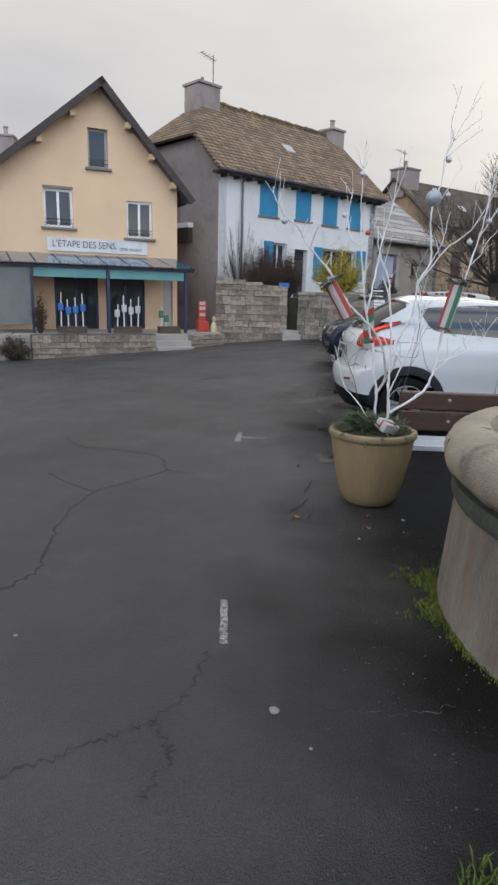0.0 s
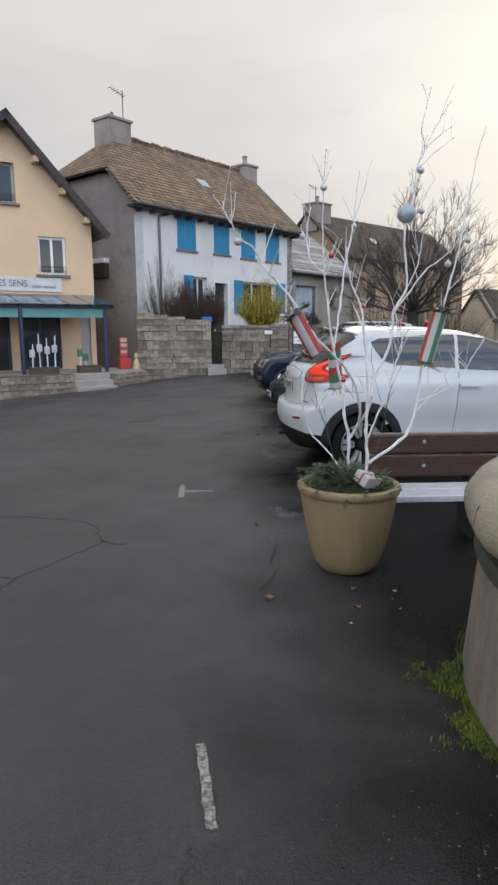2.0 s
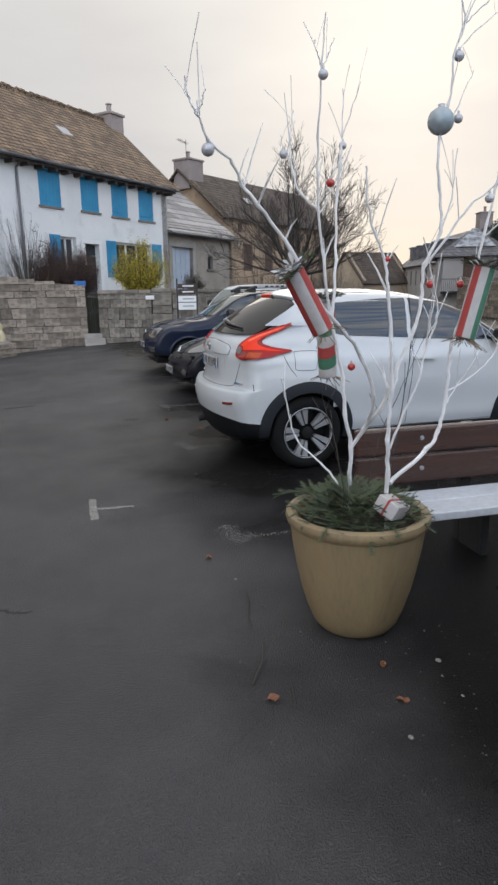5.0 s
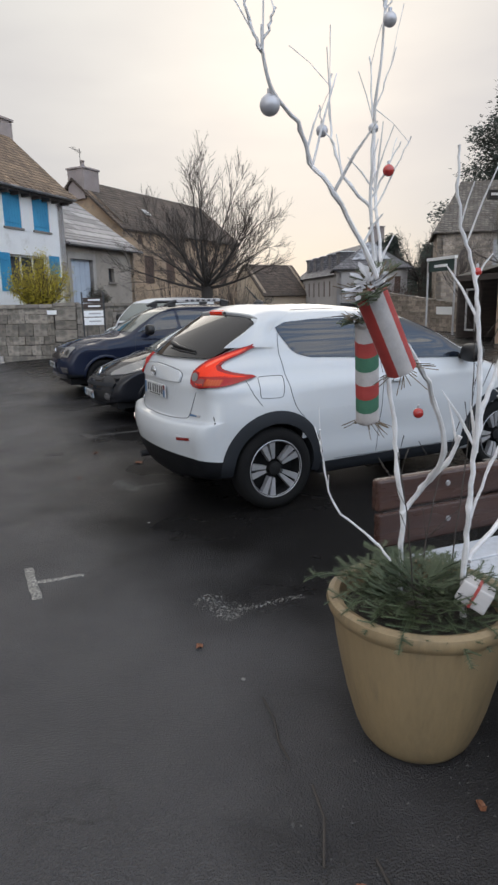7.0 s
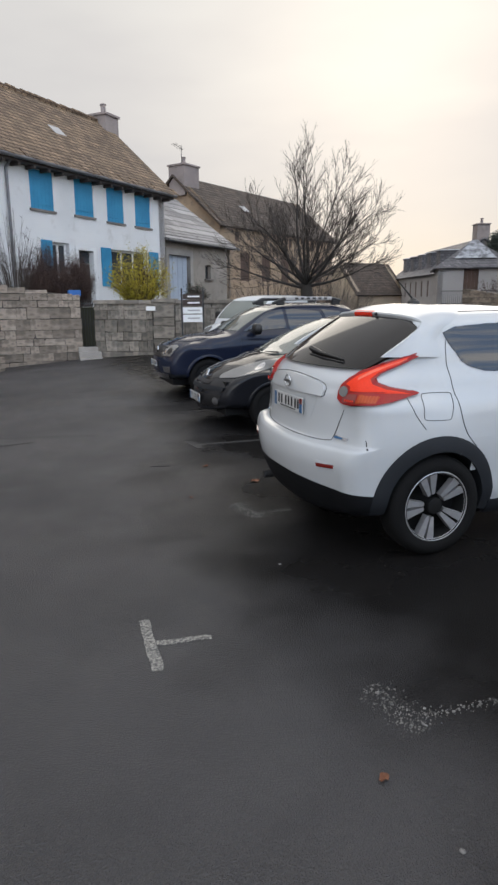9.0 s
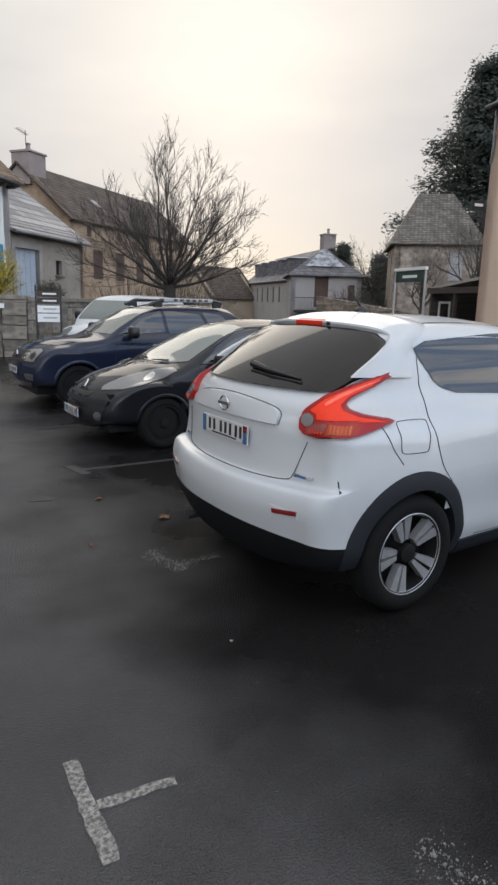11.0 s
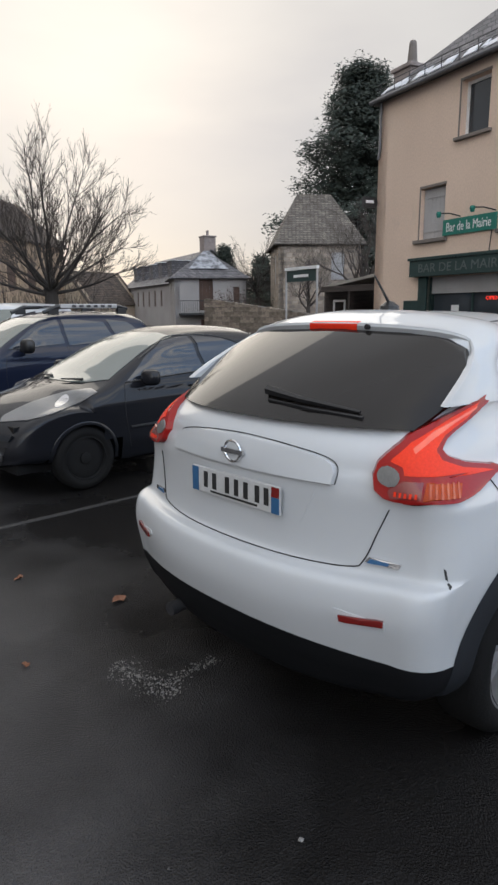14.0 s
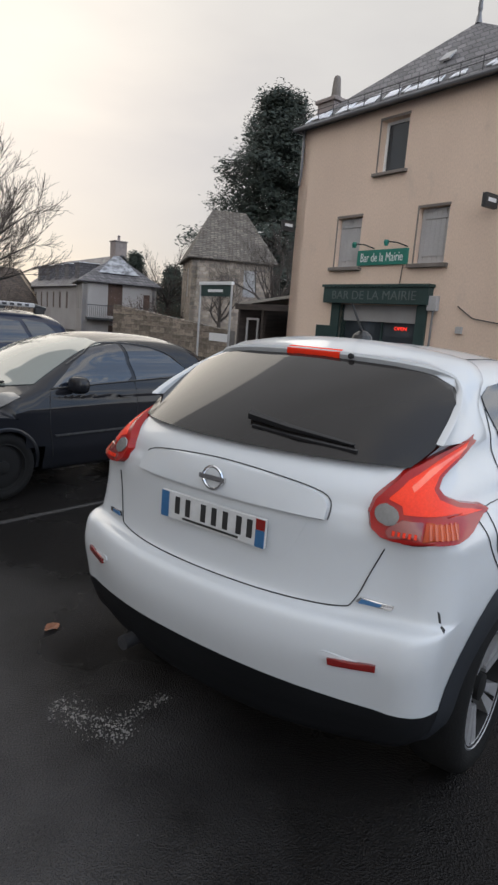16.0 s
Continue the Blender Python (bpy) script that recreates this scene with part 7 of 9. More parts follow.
WHITE_TWIG = surface("white_sprayed_twig", (0.72, 0.71, 0.71), (0.55, 0.54, 0.54), rough=0.75, scale=8, bump=0.4, stain=(0.20, 0.17, 0.15), stain_at=(0.62, 0.8), stain_scale=9)
BARK_TWIG = surface("bare_twig", (0.055, 0.045, 0.038), (0.035, 0.03, 0.026), rough=0.85)
FIR = surface("fir_needles", (0.062, 0.080, 0.034), (0.034, 0.050, 0.024), rough=0.6, scale=6, fine=50, bump=0)
GRASS = surface("dark_grass", (0.035, 0.055, 0.018), (0.022, 0.038, 0.014), rough=0.8, bump=0)
MOSS = surface("moss_and_grass", (0.12, 0.135, 0.016), (0.06, 0.085, 0.012), rough=0.85, scale=4, bump=0)
BENCH_WOOD = surface("wet_brown_wood", (0.062, 0.030, 0.022), (0.040, 0.020, 0.016), rough=0.28, rough_var=0.1, scale=2.0, fine=30, bump=0.2, stretch=(1, 8, 8))
FOIL = surface("silver_bauble", (0.52, 0.52, 0.55), (0.44, 0.44, 0.47), rough=0.32, metal=0.35, bump=0)
RED_BAUBLE = surface("red_bauble", (0.45, 0.03, 0.025), rough=0.2, bump=0, coat=0.6)
RED_FELT = surface("red_paper", (0.36, 0.045, 0.04), (0.27, 0.035, 0.03), rough=0.7)
GREEN_FELT = surface("green_paper", (0.05, 0.16, 0.10), (0.04, 0.13, 0.08), rough=0.7)
WHITE_FELT = surface("white_paper", (0.46, 0.44, 0.43), (0.36, 0.34, 0.34), rough=0.6)
TULLE = surface("white_tulle", (0.50, 0.50, 0.52), (0.40, 0.40, 0.42), rough=0.8, bump=0.3)
DRY = surface("dry_stem", (0.18, 0.13, 0.08), (0.11, 0.08, 0.05), rough=0.9)


def roughen(bm, amount, scale, keep=lambda v: True):
    for v in bm.verts:
        if keep(v):
            v.co += v.normal * amount * noise.noise(v.co * scale)


def fountain():
    cx, cy = 2.66, 1.42
    f = thing("fountain_basin", pose(cx, cy, 0.055), "round granite fountain basin with a thick rounded rim, full of water", "fountain")
    bm = lathe([(1.52, -0.12), (1.495, 0.2), (1.465, 0.56), (1.30, 0.56)], 128, caps=False)
    bm.normal_update()
    part("basin_wall", bm, GRANITE_WALL, f, smooth=True)
    bm = lathe([(1.35, 0.545), (1.48, 0.545), (1.495, 0.58), (1.49, 0.64), (1.35, 0.64)], 128, caps=False)
    part("moulding", bm, GREY_GREEN_BAND, f, smooth=True)
    prof = [(1.35, 0.642), (1.44, 0.642)] + [(1.405 + 0.145 * math.sin(a), 0.785 - 0.135 * math.cos(a)) for a in [math.pi * (0.12 + k * 0.08) for k in range(11)]] + [(1.37, 0.925), (1.32, 0.915), (1.30, 0.88), (1.295, 0.6)]
    bm = lathe(prof, 192, caps=False)
    bmesh.ops.subdivide_edges(bm, edges=[e for e in bm.edges if abs(e.verts[0].co.z - e.verts[1].co.z) > 0.01 or abs(e.verts[0].co.to_2d().length - e.verts[1].co.to_2d().length) > 0.02], cuts=1)
    bm.normal_update()
    roughen(bm, 0.012, 6.0)
    bm.normal_update()
    roughen(bm, 0.005, 30.0)
    rim = part("rim", bm, GRANITE, f, "worn rounded granite rim", smooth=True)
    for a in (168, 205, 250, 130, 90, 30, 320):
        x, y = math.cos(radians(a)), math.sin(radians(a))
        bm = tube(bmesh.new(), [(x * r, y * r, z) for r, z in ((1.33, 0.918), (1.37, 0.924), (1.465, 0.90), (1.535, 0.845), (1.548, 0.78), (1.515, 0.70))], 0.004, 4)
        part("joint", bm, MORTAR, rim)
    part("water", lathe([(0.0, 0.78), (1.30, 0.78)], 64, caps=False), WATER, f, "still greenish water")
    part("basin_floor", lathe([(0.0, 0.02), (1.35, 0.02), (1.35, 0.56)], 48, caps=False), GRANITE_WALL, f)


fountain()


def blades(name, label, material, spots, h=(0.03, 0.09), w=0.006, per=7, spread=0.03, seed=2, category="grass"):
    """Low growth: many small bent blades."""
    rnd, bm = random.Random(seed), bmesh.new()
    for x, y, z in spots:
        for _ in range(per):
            a, hh = rnd.uniform(0, 6.28), rnd.uniform(*h)
            px, py = x + rnd.gauss(0, spread), y + rnd.gauss(0, spread)
            lx, ly = math.cos(a) * hh * 0.6, math.sin(a) * hh * 0.6
            sx, sy = -math.sin(a) * w, math.cos(a) * w
            v = [bm.verts.new(q) for q in ((px - sx, py - sy, z), (px + sx, py + sy, z), (px + lx * 0.4 + sx, py + ly * 0.4 + sy, z + hh * 0.7), (px + lx * 0.4 - sx, py + ly * 0.4 - sy, z + hh * 0.7), (px + lx, py + ly, z + hh))]
            bm.faces.new(v[:4])
            bm.faces.new((v[3], v[2], v[4]))
    ob = part(name, bm, material)
    return tagged(ob, label, category, kind="stuff")


rnd = random.Random(21)
spots = []
for i in range(420):
    a = radians(rnd.uniform(148, 190) if i < 330 else rnd.uniform(120, 215))
    r = 1.49 + abs(rnd.gauss(0, 0.045)) * (1.0 + 0.9 * math.sin(a * 23) if 152 < math.degrees(a) < 186 else 0.3)
    spots.append((2.66 + r * math.cos(a), 1.42 + r * math.sin(a), -0.005))
blades("moss", "bright green moss and grass along the foot of the basin", MOSS, spots, (0.006, 0.03), 0.0025, 30, 0.02)
blades("grass", "dark green grass tufts at the foot of the basin", GRASS, [(2.66 + 1.5 * math.cos(b), 1.42 + 1.5 * math.sin(b), 0) for b in (radians(q + rnd.gauss(0, 0.9)) for q in (139, 143, 146, 150, 158) for _ in range(9))], (0.03, 0.08), 0.0022, 12, 0.02, seed=8)
blades("grass_tuft", "small green tuft growing from the tarmac", MOSS, [(0.88 + rnd.gauss(0, 0.05), -0.13 + rnd.gauss(0, 0.05), 0) for _ in range(40)], (0.02, 0.07), 0.003, 12, 0.02, seed=5)


# the sky's reflection in the wet seat is painted as a whitish base colour
BENCH_SEAT = surface("wet_seat_sky_white", (0.56, 0.58, 0.62), (0.46, 0.48, 0.52), rough=0.2, rough_var=0.08, scale=2.0, fine=30, bump=0.05, stain=(0.22, 0.22, 0.23), stain_at=(0.6, 0.85))


def bench():
    b = thing("bench", pose(1.41, 3.60, 0, 0, 0, -3), "wet bench with broad dark brown back, seat whitened with reflected sky", "bench")
    for y0, y1 in ((0.04, 0.235), (0.245, 0.44)):
        part("seat_plank", boxes((0, 2.3, y0, y1, 0.375, 0.425), bevel=0.008), BENCH_SEAT, b)
    part("back_plank", boxes((-0.02, 2.3, 0.50, 0.545, 0.455, 0.635), bevel=0.01), BENCH_WOOD, b)
    part("back_plank", boxes((-0.02, 2.3, 0.515, 0.575, 0.642, 0.81), bevel=0.018), BENCH_WOOD, b)
    for x in (0.75, 1.92):
        part("leg", boxes((x, x + 0.05, 0.30, 0.56, -0.02, 0.374), bevel=0.01), DARK_STEEL, b)
        part("back_post", boxes((x + 0.01, x + 0.08, 0.578, 0.63, -0.02, 0.80)), DARK_STEEL, b)
    for x in (0.42, 1.12, 1.96):
        for z in (0.55, 0.74):
            part("bolt", lathe([(0.016, 0), (0.014, 0.006), (0.0, 0.008)], 8, m=pose(x, 0.4995 if z < 0.6 else 0.5145, z, 90, 0, 0)), ALLOY, b)
    part("label_plate", boxes((1.02, 1.10, 0.495, 0.4995, 0.60, 0.62)), WHITE_PAINT, b)


bench()

POT_AT = (1.06, 3.40)


def flower_pot():
    p = thing("flower_pot", pose(*POT_AT, 0), "tall ochre glazed flower pot standing on the tarmac", "pot")
    prof = [(0.165, 0.0), (0.188, 0.010), (0.214, 0.045), (0.240, 0.11), (0.266, 0.20), (0.290, 0.31), (0.311, 0.42), (0.324, 0.51), (0.328, 0.540), (0.342, 0.552), (0.351, 0.578), (0.345, 0.598), (0.322, 0.607), (0.302, 0.60), (0.292, 0.57), (0.285, 0.52)]
    bm = lathe(prof, 64, caps=False)
    for v in bm.verts:
        if 0.02 < v.co.z < 0.53:
            a = math.atan2(v.co.y, v.co.x)
            k = 1 + 0.009 * math.cos(a * 22) * math.sin(min(1, v.co.z / 0.5) * math.pi)
            v.co.x, v.co.y = v.co.x * k, v.co.y * k
    part("body", bm, POT, p, smooth=True)
    bm = lathe([(0.0, 0.545), (0.15, 0.54), (0.287, 0.53)], 32, caps=False)
    part("soil", bm, SOIL, p)


flower_pot()


def fir_spray(bm, base, way, length, rnd, droop=0.25):
    """A flat fir twig with side twigs and needles."""
    way = Vector(way).normalized()
    side = way.cross(Vector((0, 0, 1))).normalized()
    n = max(4, int(length / 0.05))
    stems = [([Vector(base) + way * (length * i / n) - Vector((0, 0, droop * (i / n) ** 2 * length)) for i in range(n + 1)])]
    main = stems[0]
    for i in range(1, n):
        for s in (-1, 1):
            if rnd.random() < 0.8:
                l = length * 0.42 * (1 - i / n) + 0.03
                d = (way * 0.75 + side * s * 0.8 + Vector((0, 0, rnd.uniform(-0.2, 0.15)))).normalized()
                stems.append([main[i] + d * (l * k / 3) for k in range(4)])
    for st in stems:
        tube(bm, st, 0.0022, 3, cap=False)
        for a, b in zip(st, st[1:]):
            d = (b - a)
            cnt = max(2, int(d.length / 0.006))
            dn = d.normalized()
            sd = dn.cross(Vector((0, 0, 1)))
            sd = sd.normalized() if sd.length > 0.1 else side
            for k in range(cnt):
                q = a + d * (k / cnt)
                for s in (-1, 1):
                    e = (dn * 0.7 + sd * s + Vector((0, 0, rnd.uniform(-0.1, 0.6)))).normalized() * rnd.uniform(0.016, 0.026)
                    w = dn * 0.0019
                    vs = [bm.verts.new(x) for x in (q - w, q + w, q + e)]
                    bm.faces.new(vs)


def pot_greens():
    rnd = random.Random(9)
    for i in range(92):
        a = radians(i * 360 / 30 + rnd.uniform(-9, 9)) if i < 30 else rnd.uniform(0, 6.28)
        r = rnd.uniform(0.12, 0.22) if i < 30 else rnd.uniform(0.0, 0.14)
        bm = bmesh.new()
        l = rnd.uniform(0.15, 0.27)
        fir_spray(bm, (POT_AT[0] + r * math.cos(a), POT_AT[1] + r * math.sin(a), 0.58 + rnd.uniform(0, 0.06)), (math.cos(a), math.sin(a), rnd.uniform(0.1, 0.7) if i < 30 else rnd.uniform(0.6, 1.6)), l, rnd, 0.5)
        tagged(part("fir_sprig", bm, FIR), "dark green fir sprig stuck in the flower pot", "greenery", group="fir sprigs in the pot")


pot_greens()


def limb(parent, pts, r0, r1, name="branch", material=None, seed=1, twigs=0):
    """One crooked sprayed branch, knotted at its bends, with short side twigs."""
    rnd = random.Random(seed)
    path = spline(pts, 5, closed=False) if len(pts) > 2 else [Vector(p) for p in pts]
    n = len(path)
    path = [p + Vector((rnd.uniform(-1, 1), rnd.uniform(-1, 1), rnd.uniform(-0.5, 0.5))) * 0.004 for p in path]
    radii = [0.66 * (r0 + (r1 - r0) * i / (n - 1)) * (1.28 if i % 5 == 0 else 1.0) for i in range(n)]
    b = part(name, tube(bmesh.new(), path, radii, 7), material or WHITE_TWIG, parent, smooth=True)
    for _ in range(twigs + (3 if n > 12 else 1)):
        i = rnd.randrange(n // 3, n - 1)
        d = Vector((rnd.uniform(-1, 1), rnd.uniform(-1, 1), rnd.uniform(0.9, 2.0))).normalized()
        l = rnd.uniform(0.07, 0.26)
        q = path[i]
        part("twig", tube(bmesh.new(), [q, q + d * l * 0.5 + Vector((0, 0, 0.01)), q + d * l], [radii[i] * 0.6, radii[i] * 0.5, 0.0018], 5), material or WHITE_TWIG, b)
    return b


def bauble(x, y, z, r, material, label):
    bm = bmesh.new()
    bmesh.ops.create_uvsphere(bm, u_segments=16, v_segments=12, radius=r, matrix=Matrix.Translation((0, 0, -r - 0.012)))
    ob = thing("bauble", pose(x, y, z), label, "bauble", group="baubles on the branches")
    part("ball", bm, material, ob, smooth=True)
    part("cap", lathe([(r * 0.28, -0.014), (r * 0.28, -0.002), (0.0, 0.0)], 8), FOIL, ob)


def striped_roll(top, foot, r, mats, label, seed, rings=False):
    """A paper-wrapped roll with bands along its length, tied with tulle and straw."""
    top, foot = Vector(top), Vector(foot)
    d = (top - foot)
    l = d.length
    rot = d.to_track_quat("Z", "Y").to_matrix().to_4x4()
    ob = thing("striped_roll", Matrix.Translation(foot) @ rot, label, "decoration", group="paper rolls on the branches")
    n, bands = 24, mats
    for k, mt in enumerate(bands):
        bm = bmesh.new()
        a0, a1 = (0, 2 * math.pi) if rings else (2 * math.pi * k / len(bands), 2 * math.pi * (k + 1) / len(bands))
        z0, z1 = (l * k / len(bands), l * (k + 1) / len(bands)) if rings else (0, l)
        rows = []
        for j in range(9):
            z = z0 + (z1 - z0) * j / 8
            rows.append([bm.verts.new((r * math.cos(a0 + (a1 - a0) * i / 12), r * math.sin(a0 + (a1 - a0) * i / 12), z)) for i in range(13)])
        if rings:
            for row in rows:
                for i, v in enumerate(row):
                    v.co.z += 0.018 * math.sin(2 * math.pi * i / 12) * (1 if 0 < v.co.z < l else 0)
        for p, q in zip(rows, rows[1:]):
            for i in range(12):
                bm.faces.new((p[i], p[i + 1], q[i + 1], q[i]))
        for row in (rows[0], rows[-1]):
            c = bm.verts.new((0, 0, row[0].co.z))
            for i in range(12):
                bm.faces.new((row[i], row[i + 1], c))
        part("band", bm, mt, ob, smooth=True)
    rnd = random.Random(seed)
    bm = bmesh.new()
    for _ in range(70):
        a, h = rnd.uniform(0, 6.28), rnd.uniform(0.02, 0.09)
        z0 = rnd.choice((0.0, l))
        s = -1 if z0 == 0 else 1
        q = Vector((rnd.uniform(0, r) * math.cos(a), rnd.uniform(0, r) * math.sin(a), z0))
        tube(bm, [q, q + Vector((math.cos(a) * h, math.sin(a) * h, s * h * 0.5))], 0.0016, 3, cap=False)
    part("straw_tie", bm, DRY, ob)["kind"] = "stuff"
    bm = bmesh.new()
    for _ in range(46):
        a = rnd.uniform(0, 6.28)
        q = Vector((r * 0.4 * math.cos(a), r * 0.4 * math.sin(a), l + rnd.uniform(0, 0.03)))
        e = Vector((math.cos(a + 0.5), math.sin(a + 0.5), rnd.uniform(-0.1, 0.6))) * rnd.uniform(0.02, 0.055)
        w = Vector((-math.sin(a), math.cos(a), rnd.uniform(-0.6, 0.6))) * rnd.uniform(0.006, 0.016)
        vs = [bm.verts.new(x) for x in (q, q + e - w, q + e * 1.25, q + e + w)]
        bm.faces.new(vs)
    part("tulle_bow", bm, TULLE, ob)["kind"] = "stuff"
    bm = bmesh.new()
    for _ in range(6):
        a = rnd.uniform(0, 6.28)
        fir_spray(bm, (0.3 * r * math.cos(a), 0.3 * r * math.sin(a), l), (math.cos(a), math.sin(a), rnd.uniform(0.2, 0.8)), rnd.uniform(0.07, 0.12), rnd, 0.3)
    part("fir_tuft", bm, FIR, ob, "fir tips tied in at the top")["kind"] = "stuff"


def decorated_branches():
    left = thing("white_branch", pose(0, 0, 0), "white-sprayed crooked branch standing in the pot", "branch", group="white branches in the pot")
    right = thing("white_branch", pose(0, 0, 0), "tall white-sprayed branch standing in the pot", "branch", group="white branches in the pot")
    limb(left, [(1.10, 3.56, 0.54), (1.09, 3.55, 0.88), (1.056, 3.547, 1.047), (1.042, 3.55, 1.22), (1.004, 3.538, 1.361), (0.955, 3.53, 1.56), (0.92, 3.53, 1.78), (0.894, 3.532, 1.995), (0.868, 3.48, 2.28), (0.858, 3.425, 2.542), (0.872, 3.42, 2.73)], 0.017, 0.004, seed=1, twigs=2)
    limb(left, [(0.858, 3.43, 2.53), (0.835, 3.42, 2.57), (0.82, 3.42, 2.625)], 0.004, 0.003, seed=6)
    limb(left, [(0.859, 3.43, 2.53), (0.885, 3.42, 2.58), (0.905, 3.42, 2.64)], 0.004, 0.003, seed=7)
    limb(left, [(1.09, 3.55, 0.87), (1.14, 3.50, 0.98), (1.105, 3.36, 1.15), (1.03, 3.335, 1.34), (0.90, 3.26, 1.47), (0.76, 3.215, 1.60), (0.625, 3.185, 1.80), (0.479, 3.14, 1.954), (0.424, 3.165, 2.03), (0.385, 3.14, 2.094), (0.288, 3.105, 2.155), (0.243, 3.079, 2.236)], 0.016, 0.006, seed=4, twigs=2)
    limb(left, [(0.243, 3.079, 2.23), (0.213, 3.075, 2.28), (0.20, 3.07, 2.345)], 0.006, 0.004, seed=2)
    limb(left, [(0.243, 3.079, 2.23), (0.257, 3.06, 2.27), (0.265, 3.05, 2.305)], 0.005, 0.004, seed=3)
    limb(left, [(0.243, 3.079, 2.23), (0.238, 3.07, 2.272)], 0.004, 0.003, seed=26)
    limb(left, [(0.894, 3.532, 1.99), (0.818, 3.544, 2.057), (0.79, 3.59, 2.16), (0.80, 3.635, 2.29), (0.829, 3.67, 2.43)], 0.009, 0.004, seed=5, twigs=1)
    limb(left, [(0.794, 3.60, 2.19), (0.765, 3.62, 2.25), (0.75, 3.62, 2.31)], 0.004, 0.003, seed=27)
    limb(left, [(0.896, 3.53, 2.02), (0.925, 3.50, 2.09), (0.961, 3.465, 2.183)], 0.006, 0.003, seed=8)
    limb(left, [(0.897, 3.52, 1.98), (0.945, 3.49, 2.08), (0.99, 3.45, 2.20)], 0.005, 0.003, seed=9)
    limb(left, [(0.97, 3.53, 1.50), (1.03, 3.63, 1.78), (1.10, 3.77, 2.08), (1.17, 3.88, 2.32), (1.19, 3.915, 2.394), (1.22, 3.985, 2.63)], 0.011, 0.004, seed=28, twigs=2)
    limb(left, [(1.19, 3.915, 2.39), (1.225, 3.89, 2.51), (1.258, 3.863, 2.63)], 0.005, 0.003, seed=29)
    limb(left, [(1.14, 3.51, 0.97), (1.18, 3.42, 1.09), (1.20, 3.38, 1.195)], 0.015, 0.012, seed=33)
    limb(left, [(1.02, 3.50, 0.68), (0.951, 3.552, 0.783), (0.841, 3.651, 0.912), (0.793, 3.655, 1.075), (0.745, 3.609, 1.232)], 0.008, 0.004, seed=10)
    limb(right, [(1.145, 3.27, 0.54), (1.14, 3.265, 0.80), (1.122, 3.24, 0.98), (1.126, 3.236, 1.19), (1.10, 3.21, 1.44), (1.08, 3.21, 1.62), (1.06, 3.22, 1.76), (1.01, 3.22, 1.87), (0.965, 3.21, 2.01), (0.955, 3.20, 2.12)], 0.017, 0.005, seed=22, twigs=3)
    limb(right, [(1.13, 3.24, 1.17), (1.17, 3.25, 1.32), (1.24, 3.26, 1.46), (1.28, 3.27, 1.60), (1.29, 3.28, 1.74), (1.37, 3.29, 1.88), (1.36, 3.30, 2.07), (1.35, 3.31, 2.26), (1.40, 3.32, 2.40), (1.42, 3.33, 2.59), (1.47, 3.34, 2.73), (1.45, 3.35, 2.85), (1.50, 3.36, 3.08)], 0.014, 0.004, seed=11, twigs=1)
    limb(right, [(1.47, 3.34, 2.72), (1.56, 3.36, 2.89), (1.65, 3.38, 3.02)], 0.006, 0.003, seed=12)
    limb(right, [(1.47, 3.34, 2.72), (1.56, 3.33, 2.80), (1.65, 3.32, 2.87)], 0.005, 0.003, seed=13)
    limb(right, [(1.43, 3.34, 2.61), (1.56, 3.37, 2.72), (1.68, 3.40, 2.81)], 0.005, 0.003, seed=14)
    limb(right, [(1.15, 3.27, 0.76), (1.37, 3.30, 0.90), (1.44, 3.33, 0.97), (1.49, 3.35, 1.12), (1.52, 3.38, 1.30), (1.56, 3.40, 1.44), (1.64, 3.41, 1.62), (1.71, 3.43, 1.92), (1.76, 3.44, 2.10), (1.80, 3.46, 2.30), (1.84, 3.47, 2.53), (1.88, 3.49, 2.74), (1.93, 3.50, 2.91)], 0.016, 0.004, seed=15, twigs=3)
    limb(right, [(1.29, 3.28, 1.73), (1.37, 3.25, 1.85), (1.46, 3.22, 1.98), (1.60, 3.20, 2.09), (1.67, 3.17, 2.21), (1.75, 3.15, 2.37)], 0.009, 0.003, seed=16, twigs=2)
    limb(right, [(1.755, 3.44, 2.08), (1.90, 3.51, 2.29), (2.06, 3.60, 2.41)], 0.008, 0.003, seed=17, twigs=2)
    limb(right, [(1.41, 3.33, 2.31), (1.47, 3.36, 2.41), (1.57, 3.40, 2.57)], 0.005, 0.003, seed=18)
    limb(right, [(1.37, 3.30, 1.87), (1.46, 3.35, 2.03), (1.51, 3.40, 2.25)], 0.006, 0.003, seed=19, twigs=2)
    limb(right, [(1.70, 3.42, 1.88), (1.75, 3.37, 1.94), (1.79, 3.33, 2.05), (1.87, 3.30, 2.15)], 0.006, 0.003, seed=20, twigs=1)
    limb(right, [(1.51, 3.39, 1.15), (1.69, 3.45, 1.20), (1.86, 3.50, 1.30), (1.95, 3.55, 1.42), (2.06, 3.60, 1.55)], 0.007, 0.003, seed=23, twigs=3)
    limb(right, [(1.50, 3.37, 1.09), (1.64, 3.45, 1.19), (1.79, 3.50, 1.35)], 0.006, 0.003, seed=24, twigs=3)
    limb(right, [(1.14, 3.25, 0.93), (1.21, 3.24, 1.12), (1.26, 3.23, 1.25), (1.29, 3.22, 1.41), (1.33, 3.22, 1.52), (1.29, 3.21, 1.69), (1.23, 3.20, 1.85)], 0.009, 0.003, seed=25, twigs=4)
    limb(right, [(1.26, 3.23, 1.24), (1.33, 3.28, 1.46), (1.37, 3.30, 1.62)], 0.006, 0.003, seed=34, twigs=2)
    dark = thing("bare_twig", pose(0, 0, 0), "thin dark bare twigs standing in the pot", "branch")
